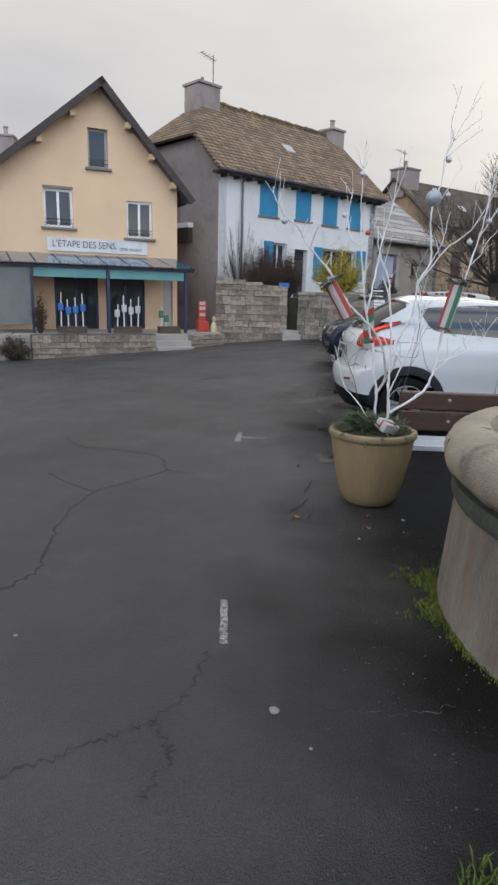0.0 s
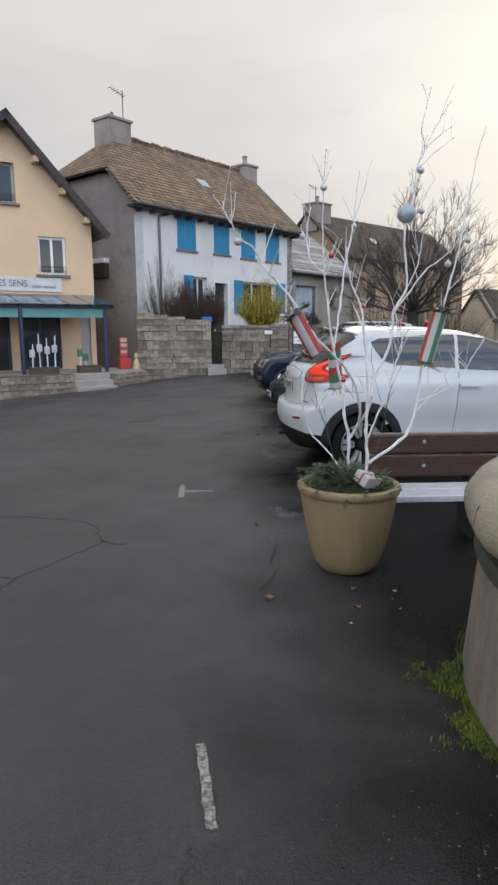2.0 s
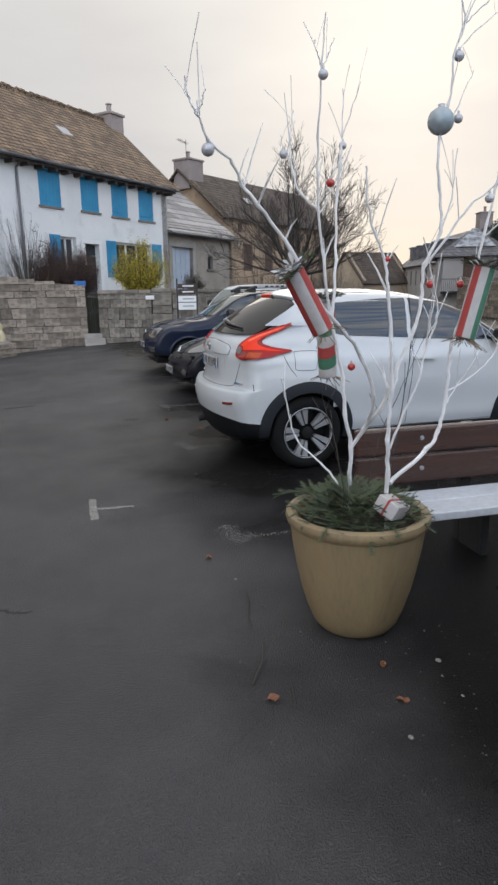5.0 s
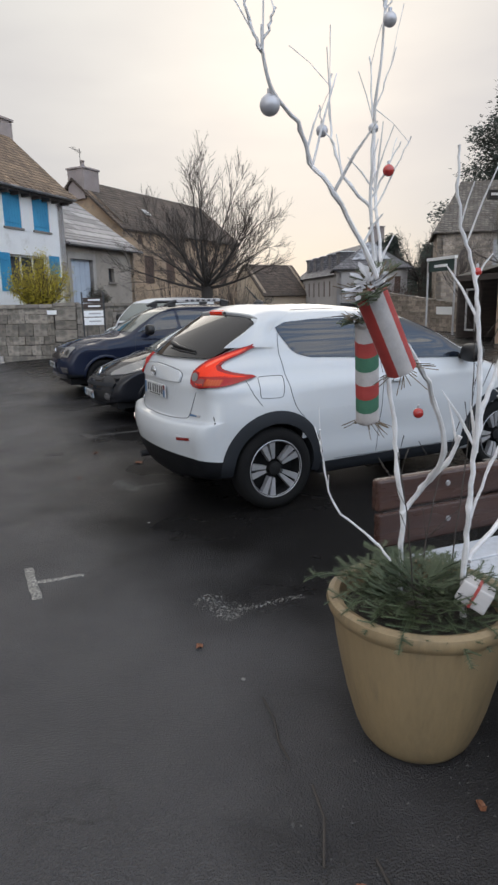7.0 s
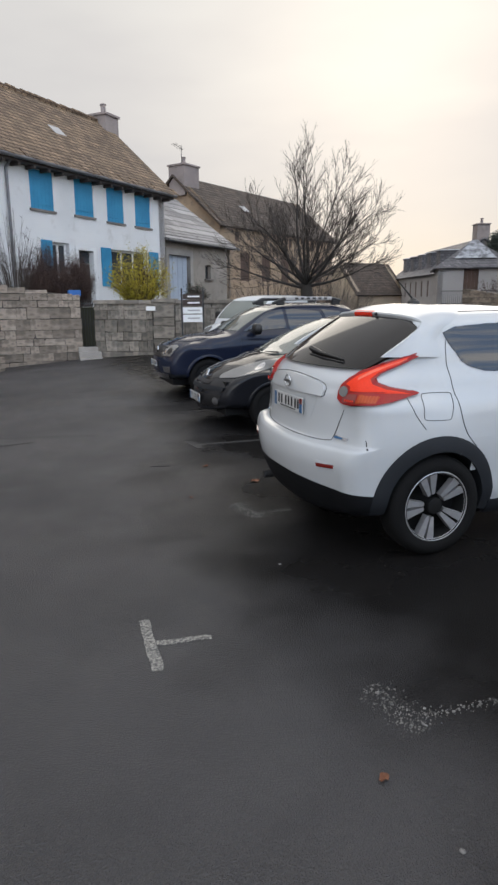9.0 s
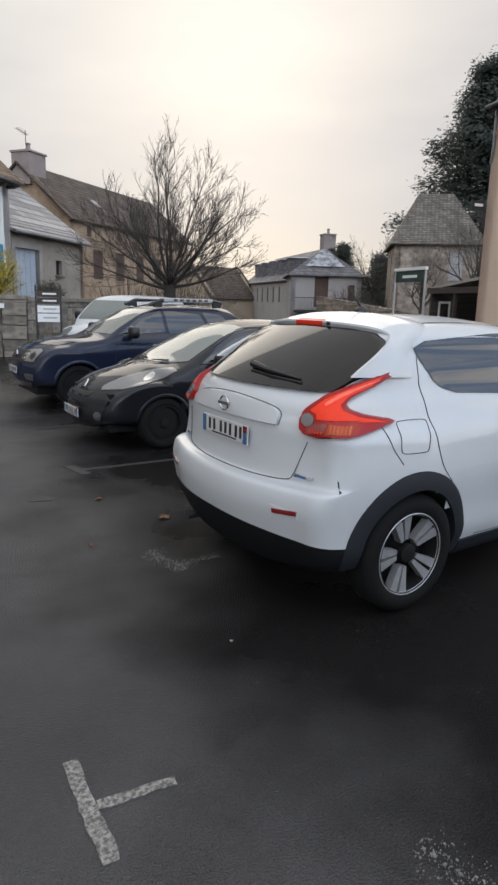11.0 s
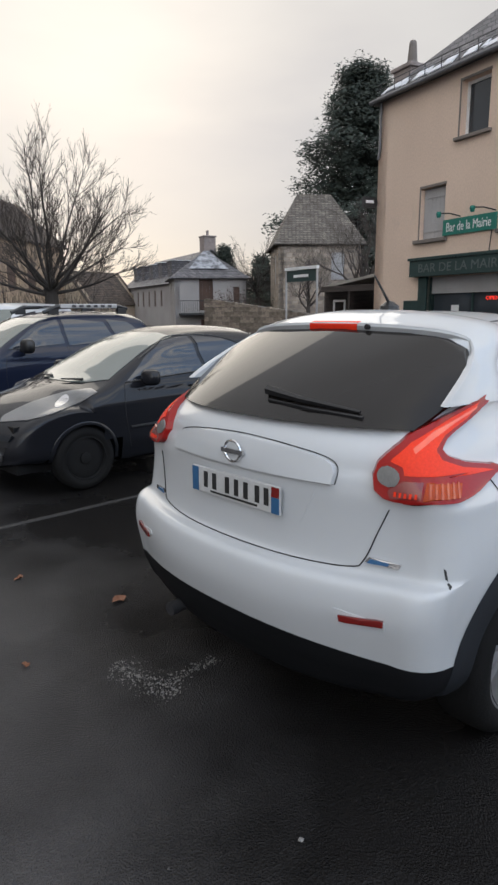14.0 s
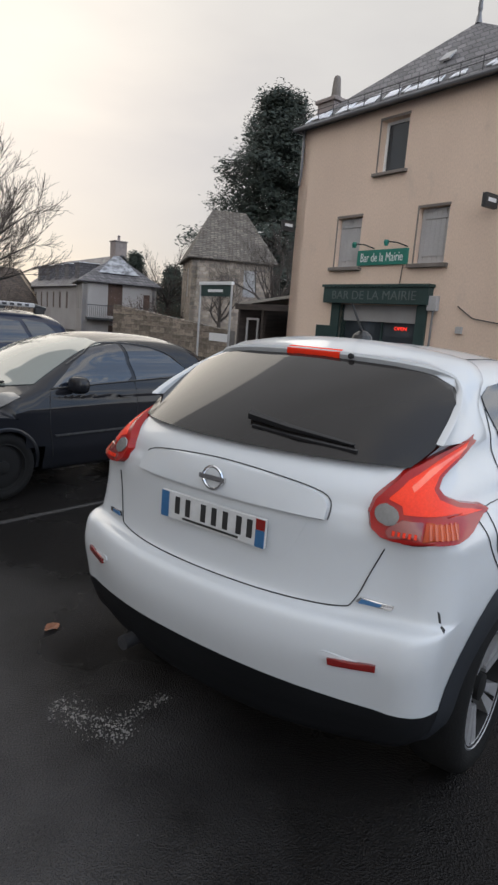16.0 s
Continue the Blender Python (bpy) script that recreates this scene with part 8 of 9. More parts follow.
    for i, pts in enumerate(([(1.2, 3.4, 0.54), (1.3, 3.45, 1.0), (1.38, 3.5, 1.35), (1.36, 3.5, 1.6)], [(1.0, 3.35, 0.54), (0.88, 3.28, 0.95), (0.78, 3.22, 1.22)], [(1.15, 3.5, 0.54), (1.25, 3.55, 0.9), (1.42, 3.6, 1.2)])):
        limb(dark, pts, 0.005, 0.002, "twig", BARK_TWIG, 30 + i, 4)
    striped_roll((0.64, 3.194, 1.712), (0.78, 3.217, 1.481), 0.046, [RED_FELT, WHITE_FELT, RED_FELT, WHITE_FELT, RED_FELT, WHITE_FELT], "red and white striped paper roll tied to a branch", 1)
    striped_roll((1.575, 3.24, 1.725), (1.50, 3.25, 1.42), 0.047, [GREEN_FELT, WHITE_FELT, RED_FELT, WHITE_FELT, GREEN_FELT, WHITE_FELT, RED_FELT, WHITE_FELT], "green, white and red striped paper roll tied to a branch", 2)
    striped_roll((1.00, 3.68, 1.60), (1.035, 3.71, 1.22), 0.046, [WHITE_FELT, GREEN_FELT, RED_FELT, WHITE_FELT, GREEN_FELT, RED_FELT, WHITE_FELT], "striped paper roll hanging low among the branches", 3, True)
    S, R = "silver bauble hanging from a white branch", "small red bauble hanging from a white branch"
    for x, y, z, r, m, l in ((0.287, 3.12, 2.168, 0.024, FOIL, S), (0.852, 3.40, 2.53, 0.021, FOIL, S), (0.768, 3.635, 2.27, 0.02, FOIL, S), (0.93, 3.486, 2.13, 0.019, RED_BAUBLE, R), (1.45, 3.34, 2.63, 0.022, FOIL, S), (1.79, 3.36, 2.22, 0.021, FOIL, S),
                             (1.66, 3.35, 2.07, 0.021, FOIL, S), (1.47, 3.35, 2.39, 0.02, FOIL, S), (1.34, 3.30, 1.69, 0.018, RED_BAUBLE, R), (1.54, 3.36, 1.69, 0.018, RED_BAUBLE, R), (1.075, 3.22, 1.79, 0.014, RED_BAUBLE, R), (1.0, 3.38, 1.33, 0.018, RED_BAUBLE, R), (1.19, 3.91, 2.38, 0.02, FOIL, S)):
        bauble(x, y, z, r, m, l)
    bauble(1.36, 3.315, 2.40, 0.056, surface("pale_blue_bauble", (0.24, 0.31, 0.35), (0.36, 0.38, 0.40), rough=0.4, metal=0.2, bump=0, scale=14), "large pale blue bauble hanging from a white branch")
    g = thing("gift_box", pose(1.12, 3.20, 0.655, 24, 14, 38), "small white gift box with red string lying in the pot", "gift box")
    part("box", boxes((-0.075, 0.075, -0.055, 0.055, -0.02, 0.055), bevel=0.006), WHITE_FELT, g)
    part("ribbon", boxes((-0.0775, 0.0775, -0.005, 0.005, -0.0225, 0.0575)), RED_FELT, g)


decorated_branches()


# ---- worn road markings, litter and grit on the tarmac ----
def worn_paint():
    m = surface("worn_road_paint", (0.125, 0.12, 0.115), (0.075, 0.072, 0.07), rough=0.7, scale=6, fine=60, stain=(0.016, 0.015, 0.015), stain_at=(0.36, 0.47), stain_scale=70, bump=0.4)
    return m


ROAD_PAINT = worn_paint()
FRESH_PAINT = surface("road_paint", (0.36, 0.345, 0.31), (0.24, 0.23, 0.205), rough=0.7, scale=6, fine=60, stain=(0.07, 0.067, 0.066), stain_at=(0.40, 0.58), stain_scale=60, bump=0.4)


CHIP_PAINT = surface("chipped_road_paint", (0.25, 0.242, 0.23), (0.12, 0.117, 0.11), rough=0.7, scale=8, fine=60, bump=0.3)


def marking(strokes, label, paint=None):
    bm = bmesh.new()
    for (x0, y0), (x1, y1), w in strokes:
        d = (Vector((x1, y1)) - Vector((x0, y0)))
        n = max(3, int(d.length / 0.04))
        s = Vector((-d.y, d.x)).normalized() * w / 2
        rn = random.Random(int(x0 * 100))
        rows = []
        for i in range(n + 1):
            p = Vector((x0, y0)) + d * i / n
            a, b = p + s * rn.uniform(0.75, 1.1), p - s * rn.uniform(0.75, 1.1)
            rows.append((bm.verts.new((a.x, a.y, gz(*a) + 0.004)), bm.verts.new((b.x, b.y, gz(*b) + 0.004))))
        for a, b in zip(rows, rows[1:]):
            bm.faces.new((a[0], a[1], b[1], b[0]))
    r = bmesh.ops.extrude_face_region(bm, geom=list(bm.faces))
    for v in r["geom"]:
        if isinstance(v, bmesh.types.BMVert):
            v.co.z -= 0.006
    bmesh.ops.recalc_face_normals(bm, faces=bm.faces)
    tagged(part("road_marking", bm, paint or ROAD_PAINT), label, "road marking", group="parking bay marks", kind="structure")


def flecks(strokes, label):
    """A mark worn down to separate chips of paint, thicker towards its middle line."""
    bm, rn = bmesh.new(), random.Random(87)
    for (x0, y0), (x1, y1), w in strokes:
        a, d = Vector((x0, y0)), Vector((x1 - x0, y1 - y0))
        s = Vector((-d.y, d.x)).normalized()
        for i in range(int(d.length * w * 8000)):
            p = a + d * rn.random() + s * rn.gauss(0, w * 0.36)
            r = 0.0018 + 0.006 * rn.random() ** 6
            n, turn, z = rn.choice((4, 5, 6)), rn.uniform(0, 6.28), gz(*p)
            ring = [(p.x + r * rn.uniform(0.6, 1.2) * math.cos(turn + 6.283 * k / n), p.y + r * rn.uniform(0.6, 1.2) * math.sin(turn + 6.283 * k / n)) for k in range(n)]
            top = [bm.verts.new((x, y, z + 0.004)) for x, y in ring]
            low = [bm.verts.new((x, y, z - 0.002)) for x, y in ring]
            bm.faces.new(top)
            for k in range(n):
                bm.faces.new((low[k], low[(k + 1) % n], top[(k + 1) % n], top[k]))
    tagged(part("road_marking", bm, CHIP_PAINT), label, "road marking", group="parking bay marks", kind="structure")


T = "worn white T-shaped parking mark on the tarmac"
C = "worn white corner mark of a parking bay"
marking([((-0.07, 5.86), (-0.09, 5.36), 0.065), ((-0.05, 5.6), (0.23, 5.57), 0.045)], T, FRESH_PAINT)
flecks([((0.79, 4.92), (0.84, 4.57), 0.12), ((0.90, 4.66), (1.30, 4.63), 0.04)], C)
flecks([((1.02, 7.62), (1.08, 7.20), 0.12), ((1.08, 7.3), (1.40, 7.32), 0.06)], C)
marking([((1.22, 10.15), (1.28, 9.75), 0.11), ((1.3, 9.93), (5.2, 9.86), 0.07)], C)
marking([((0.58, 9.16), (0.77, 9.10), 0.10)], T)
marking([((1.38, 12.28), (4.0, 12.3), 0.08)], C)
marking([((-0.011, 1.60), (0.012, 1.16), 0.042)], "worn white parking mark on the tarmac", FRESH_PAINT)
marking([((-3.9, 16.9), (-3.4, 17.0), 0.1)], C)


def grit():
    rn, bm = random.Random(31), bmesh.new()
    for i in range(1100):
        if i < 900:
            x, y = rn.uniform(0.35, 1.9), rn.uniform(-0.6, 4.2)
            if (x - 2.7) ** 2 + (y - 1.72) ** 2 < 1.6 ** 2:
                continue
        else:
            x, y = rn.uniform(-3, 1.4), rn.uniform(-0.8, 9)
        s = rn.uniform(0.0025, 0.0065) * (1.6 if rn.random() < 0.05 else 1)
        vs = [bm.verts.new((x + dx * s * rn.uniform(0.6, 1.2), y + dy * s * rn.uniform(0.6, 1.2), gz(x, y) + dz * s)) for dx, dy, dz in ((1, 0, 0), (0, 1, 0), (-1, 0, 0), (0, -1, 0), (0, 0, 0.9))]
        for k in range(4):
            bm.faces.new((vs[k], vs[(k + 1) % 4], vs[4]))
    tagged(part("grit", bm, surface("pale_grit", (0.11, 0.105, 0.10), (0.045, 0.042, 0.04), rough=0.8, scale=30, bump=0)), "loose pale grit scattered over wet tarmac", "grit", kind="stuff")


grit()


def crack(pts, width, material, label, seed):
    """A wandering open crack in the old tarmac, of uneven width."""
    rn, bm = random.Random(seed), bmesh.new()
    path = spline([(x, y) for x, y in pts], 14, closed=False)
    rows = []
    for i, p in enumerate(path):
        a = path[min(len(path) - 1, i + 1)] - path[max(0, i - 1)]
        n = Vector((-a.y, a.x)).normalized()
        c = p + n * rn.uniform(-0.022, 0.022)
        w = width * rn.uniform(0.25, 1.0) * min(1.0, 0.2 + i / 8, 0.2 + (len(path) - 1 - i) / 8)
        rows.append([bm.verts.new((q.x, q.y, gz(q.x, q.y) + dz)) for q, dz in ((c + n * w, 0.0), (c + n * w * 0.4, 0.003), (c - n * w * 0.5, 0.003), (c - n * w, 0.0))])
    for a, b in zip(rows, rows[1:]):
        for k in range(3):
            bm.faces.new((a[k], a[k + 1], b[k + 1], b[k]))
    bmesh.ops.recalc_face_normals(bm, faces=bm.faces)
    tagged(part("crack", bm, material), label, "crack", group="cracks in the tarmac", kind="structure")


CRACK_DARK = surface("tar_filled_crack", (0.010, 0.0095, 0.009), (0.018, 0.017, 0.016), rough=0.7, scale=9, bump=0.5)
CRACK_PALE = surface("crumbled_crack_edge", (0.075, 0.070, 0.067), (0.022, 0.021, 0.021), rough=0.8, scale=14, fine=90, bump=0.6, stain=(0.016, 0.015, 0.015), stain_at=(0.42, 0.58), stain_scale=30)
D, P = "dark open crack wandering over the old tarmac", "pale crumbled crack in the old tarmac"
crack([(-2.05, 5.43), (-1.75, 5.0), (-1.3, 4.85), (-0.87, 4.62), (-0.69, 4.14), (-0.5, 4.05)], 0.013, CRACK_DARK, D, 1)
crack([(-0.69, 4.14), (-0.95, 3.75), (-1.2, 3.42), (-1.27, 2.8), (-1.14, 1.93), (-1.3, 1.6)], 0.014, CRACK_DARK, D, 2)
crack([(-1.75, 3.95), (-1.54, 3.7), (-1.2, 3.42)], 0.010, CRACK_DARK, D, 3)
crack([(-0.05, 1.10), (-0.12, 0.80), (-0.24, 0.594), (-0.407, 0.48), (-0.64, 0.316), (-0.9, 0.25)], 0.010, CRACK_PALE, P, 4)
crack([(-0.24, 0.594), (-0.15, 0.46), (-0.138, 0.387), (-0.2, 0.2)], 0.009, CRACK_PALE, P, 5)
crack([(0.30, 0.73), (0.417, 0.715), (0.753, 0.692), (1.0, 0.75)], 0.008, CRACK_PALE, P, 6)
crack([(-3.6, 12.2), (-2.4, 11.6), (-1.1, 11.5), (0.2, 11.0)], 0.02, CRACK_DARK, D, 7)
PEBBLE = surface("pale_pebble", (0.22, 0.21, 0.20), (0.15, 0.145, 0.14), rough=0.8, bump=0.3)
for x, y, r in ((0.242, 0.674, 0.022), (-0.99, 1.17, 0.012), (0.862, 2.55, 0.012), (0.377, 0.47, 0.008), (1.2, 2.70, 0.008), (0.62, 4.05, 0.011), (1.25, 2.95, 0.014), (0.9, 6.3, 0.010)):
    bm = bmesh.new()
    bmesh.ops.create_icosphere(bm, subdivisions=2, radius=r)
    bm.normal_update()
    roughen(bm, r * 0.5, 1 / r * 0.7)
    for v in bm.verts:
        v.co.z *= 0.5
    ob = part("pebble", bm, PEBBLE, smooth=True)
    ob.matrix_world = pose(x, y, gz(x, y) + r * 0.35)
    tagged(ob, "small pale stone lying on the tarmac", "pebble", group="pebbles on the tarmac")
LEAF = surface("dead_leaf", (0.20, 0.075, 0.035), (0.14, 0.06, 0.03), rough=0.7)
for x, y, a, s in ((1.4, 8.19, 20, 0.10), (1.0, 3.0, 70, 0.05), (0.45, 2.93, 10, 0.06), (0.95, 2.75, 130, 0.05), (1.1, 8.9, 200, 0.06), (0.7, 7.9, 100, 0.05), (0.55, 4.4, 40, 0.05)):
    bm = bmesh.new()
    vs = [bm.verts.new((math.cos(k * 0.785) * s * (0.5 if k % 2 else 0.62), math.sin(k * 0.785) * s * 0.34, 0.006 + 0.008 * (k % 3))) for k in range(8)]
    c = bm.verts.new((0, 0, 0.004))
    for k in range(8):
        bm.faces.new((vs[k], vs[(k + 1) % 8], c))
    ob = part("leaf", bm, LEAF)
    ob.matrix_world = pose(x, y, gz(x, y), 0, 0, a)
    tagged(ob, "dead brown leaf lying on wet tarmac", "leaf", group="dead leaves")
for pts in ([(0.633, 3.88), (0.60, 3.72), (0.555, 3.6), (0.536, 3.487)], [(0.55, 3.35), (0.5, 3.2), (0.4, 3.05)], [(0.56, 3.0), (0.52, 2.85)], [(-1.04, 10.96), (-0.6, 10.9)]):
    ob = part("fallen_twig", tube(bmesh.new(), [(x, y, gz(x, y) + 0.006 + 0.01 * (i % 2)) for i, (x, y) in enumerate(pts)], 0.0045, 5), BARK_TWIG)
    tagged(ob, "thin fallen twig lying on the tarmac", "twig", group="fallen twigs")


# ---- trees and shrubs ----
BARK = surface("grey_bark", (0.055, 0.048, 0.043), (0.035, 0.031, 0.029), rough=0.95, scale=3, fine=25, bump=0.6, stretch=(1, 1, 0.3))
# paler, greyer than the bark: distance haze is put into this colour
FAR_TWIG = surface("hazy_winter_twigs", (0.085, 0.07, 0.06), (0.06, 0.05, 0.045), rough=0.95, bump=0)
CONIFER = surface("dark_conifer_needles", (0.040, 0.052, 0.040), (0.024, 0.034, 0.026), rough=0.8, bump=0, per_object=0)
BROWN_TWIG = surface("red_brown_twigs", (0.075, 0.045, 0.035), (0.05, 0.03, 0.026), rough=0.9, bump=0)
YELLOW = surface("yellow_green_foliage", (0.42, 0.33, 0.02), (0.27, 0.23, 0.016), rough=0.8, scale=3, bump=0)
EVERGREEN = surface("dark_evergreen_leaves", (0.025, 0.035, 0.02), (0.015, 0.022, 0.013), rough=0.7, bump=0)


def grow(thick, thin, p, d, r, l, depth, rnd, spread, lift=0.12):
    """One limb and, from it, its side limbs: thick wood into one mesh, twigs into another."""
    n = 4 if depth > 2 else 3
    pts, q, dd = [p.copy()], p.copy(), d.copy()
    for i in range(n):
        dd = (dd + Vector((rnd.gauss(0, 0.13), rnd.gauss(0, 0.13), rnd.gauss(0.02, 0.1) + lift * 0.3))).normalized()
        q = q + dd * l / n
        pts.append(q.copy())
    radii = [max(0.0038, r * (1 - 0.45 * i / n)) for i in range(n + 1)]
    tube(thick if depth > 2 else thin, pts, radii, 6 if depth > 2 else 3, cap=False)
    if depth == 0:
        return
    kids = rnd.choice((3, 4)) if depth > 2 else rnd.choice((3, 4, 5))
    for k in range(kids):
        i = n if k == 0 else rnd.randrange(1, n + 1)
        ax = dd.orthogonal().normalized()
        ax.rotate(Matrix.Rotation(rnd.uniform(0, 6.28), 3, dd))
        nd = (dd * (1.15 if k == 0 else 0.75) + ax * spread * rnd.uniform(0.5, 1.1) + Vector((0, 0, lift))).normalized()
        grow(thick, thin, pts[i], nd, radii[i] * (0.75 if k == 0 else 0.58), l * rnd.uniform(0.62, 0.86), depth - 1, rnd, spread, lift)


def bare_tree(x, y, z, trunk_h, r, l, depth, seed, label, spread=0.75, limbs=5, material=None, twig=None, out=0.9):
    t = thing("tree", pose(x, y, z), label, "tree")
    rnd = random.Random(seed)
    thick, thin = bmesh.new(), bmesh.new()
    tube(thick, [(0, 0, -0.3), (0.03, 0.02, trunk_h * 0.5), (0, 0.05, trunk_h)], [r * 1.35, r, r * 0.9], 10)
    for k in range(limbs):
        a = 6.28 * k / limbs + rnd.uniform(-0.3, 0.3)
        up = rnd.uniform(0.5, 1.2) if k else 2.5
        d = Vector((math.cos(a) * out, math.sin(a) * out, up)).normalized()
        grow(thick, thin, Vector((0, 0.05, trunk_h * rnd.uniform(0.85, 1.0))), d, r * 0.55, l * rnd.uniform(0.85, 1.1), depth, rnd, spread)
    part("trunk", thick, material or BARK, t, smooth=True)
    part("crown", thin, twig or BARK, t)["kind"] = "stuff"
    return t


def spreading_tree(x, y, z, fork, r, wide, high, seed, label, limbs=19, sides=11, twigs=10):
    """A bare round-headed tree: straight limbs fanning from one fork, with side branches and fine twigs that all reach outward and up."""
    t = thing("tree", pose(x, y, z), label, "tree")
    rnd = random.Random(seed)
    thick, thin = bmesh.new(), bmesh.new()
    tube(thick, [(0, 0, -0.3), (0.04, 0.02, fork * 0.5), (0, 0.05, fork)], [r * 1.35, r, r * 0.92], 10)

    def shoot(mesh, p, d, length, r0, r1, n, sides_n, bend):
        pts, q, dd = [p.copy()], p.copy(), d.copy()
        for _ in range(n):
            dd = (dd + Vector((rnd.gauss(0, 0.07), rnd.gauss(0, 0.07), rnd.gauss(bend, 0.05)))).normalized()
            q = q + dd * length / n
            pts.append(q.copy())
        tube(mesh, pts, [r0 + (r1 - r0) * i / n for i in range(n + 1)], sides_n, cap=False)
        return pts

    def leave(pts, f, turn):
        k = f * (len(pts) - 1)
        i = min(len(pts) - 2, int(k))
        p, d = pts[i].lerp(pts[i + 1], k - i), (pts[i + 1] - pts[i]).normalized()
        ax = d.orthogonal().normalized()
        ax.rotate(Matrix.Rotation(rnd.uniform(0, 6.28), 3, d))
        return p, (d + ax * turn + Vector((0, 0, 0.16))).normalized()

    for k in range(limbs):
        a, lean = k * 2.39996 + rnd.uniform(-0.2, 0.2), math.sqrt((k + 0.5) / limbs) * radians(84)
        d = Vector((math.cos(a) * math.sin(lean), math.sin(a) * math.sin(lean), math.cos(lean)))
        length = 1 / math.sqrt((math.sin(lean) / wide) ** 2 + (math.cos(lean) / high) ** 2) * rnd.uniform(0.82, 1.02)
        main = shoot(thick, Vector((0, 0.05, fork * rnd.uniform(0.86, 1.0))), d, length, r * rnd.uniform(0.22, 0.34), 0.007, 8, 6, 0.035)
        for m in range(sides):
            f = 0.2 + 0.76 * (m + rnd.random()) / sides
            p, sd = leave(main, f, rnd.uniform(0.45, 0.85))
            sub = shoot(thin, p, sd, length * (1 - f) * 0.55 + rnd.uniform(0.5, 0.9), 0.018 * (1.1 - f) + 0.005, 0.0045, 5, 4, 0.04)
            for _ in range(twigs):
                p, td = leave(sub, rnd.uniform(0.15, 0.98), rnd.uniform(0.4, 0.8))
                tw = shoot(thin, p, td, rnd.uniform(0.3, 0.75), 0.007, 0.0042, 3, 3, 0.05)
                for _ in range(2):
                    p, ed = leave(tw, rnd.uniform(0.3, 0.9), rnd.uniform(0.4, 0.7))
                    shoot(thin, p, ed, rnd.uniform(0.15, 0.35), 0.005, 0.0036, 2, 3, 0.03)
    part("trunk", thick, BARK, t, smooth=True)
    # the twigs take the haze-pale colour, the trunk keeps its bark
    part("crown", thin, FAR_TWIG, t)["kind"] = "stuff"


spreading_tree(9.8, 25.8, 0.0, 2.5, 0.24, 3.4, 4.85, 12, "large bare-branched winter tree behind the garden wall")
spreading_tree(36.6, 43.4, 0.0, 3.2, 0.22, 2.6, 5.6, 3, "rounded bare winter tree beyond the road", 15, 9, 6)
bare_tree(30.0, 32.0, 0.0, 1.8, 0.14, 1.5, 4, 5, "slender bare tree before the granite house", spread=0.6, limbs=5, material=FAR_TWIG, twig=FAR_TWIG, out=0.7)
bare_tree(31.5, 28.8, 0.0, 2.5, 0.2, 2.0, 4, 8, "bare leafless tree beside the tall conifer", spread=0.6, limbs=6, material=FAR_TWIG, twig=FAR_TWIG, out=0.7)


def conifer(x, y, h, wide, seed, label, n=620, low=2.5, blunt=0.02, leaf=1.0):
    t = thing("conifer", pose(x, y, 0), label, "tree")
    rnd = random.Random(seed)
    part("trunk", tube(bmesh.new(), [(0, 0, -0.3), (0.05, 0, h * 0.5), (0, 0, h * 0.96)], [0.42, 0.28, 0.04], 10), BARK, t, smooth=True)
    bm, wood = bmesh.new(), bmesh.new()
    lump = [(rnd.uniform(0, 6.28), rnd.uniform(low, h), rnd.uniform(-0.35, 0.35)) for _ in range(26)]
    for i in range(n):
        k = (i + rnd.random()) / n
        z = low + (h - low) * k
        prof = wide * min(1.0, ((1 - k) * 1.35 + blunt)) ** 0.75 * (0.86 + 0.14 * math.sin(z * 2.3))
        a = i * 2.39996 + rnd.uniform(-0.4, 0.4)
        prof *= 1 + sum(w * math.exp(-((z - lz) / 0.8) ** 2) * max(0, math.cos(a - la)) for la, lz, w in lump)
        tip = Vector((math.cos(a) * prof, math.sin(a) * prof, z - 0.12 * prof + rnd.uniform(-0.1, 0.25)))
        tube(wood, [(0, 0, z), tip], [0.035, 0.012], 3, cap=False)
        for f in (1.0, 0.82, 0.62, 0.4):
            c = Vector((0, 0, z)).lerp(tip, f)
            for _ in range(20):
                q = c + Vector((rnd.gauss(0, 0.30), rnd.gauss(0, 0.30), rnd.gauss(0, 0.2))) * leaf
                e = Vector((rnd.gauss(0, 1), rnd.gauss(0, 1), rnd.gauss(0.1, 0.5))).normalized() * rnd.uniform(0.14, 0.32) * leaf
                w = e.orthogonal().normalized() * rnd.uniform(0.04, 0.085) * leaf
                bm.faces.new([bm.verts.new(v) for v in (q - w, q + w, q + e)])
    part("branchwork", wood, BARK, t)["kind"] = "stuff"
    part("crown", bm, CONIFER, t, "dense dark green foliage")["kind"] = "stuff"


conifer(42.6, 37.9, 19.8, 7.2, 4, "tall broad dark conifer behind the bar", 860, 4.0, 0.11, 1.3)
conifer(40.5, 52.0, 7.3, 1.6, 6, "small dark conifer behind the hipped house", 180, 1.0)
conifer(43.5, 50.0, 6.4, 2.2, 7, "dark evergreen behind the hipped house", 180, 1.0)


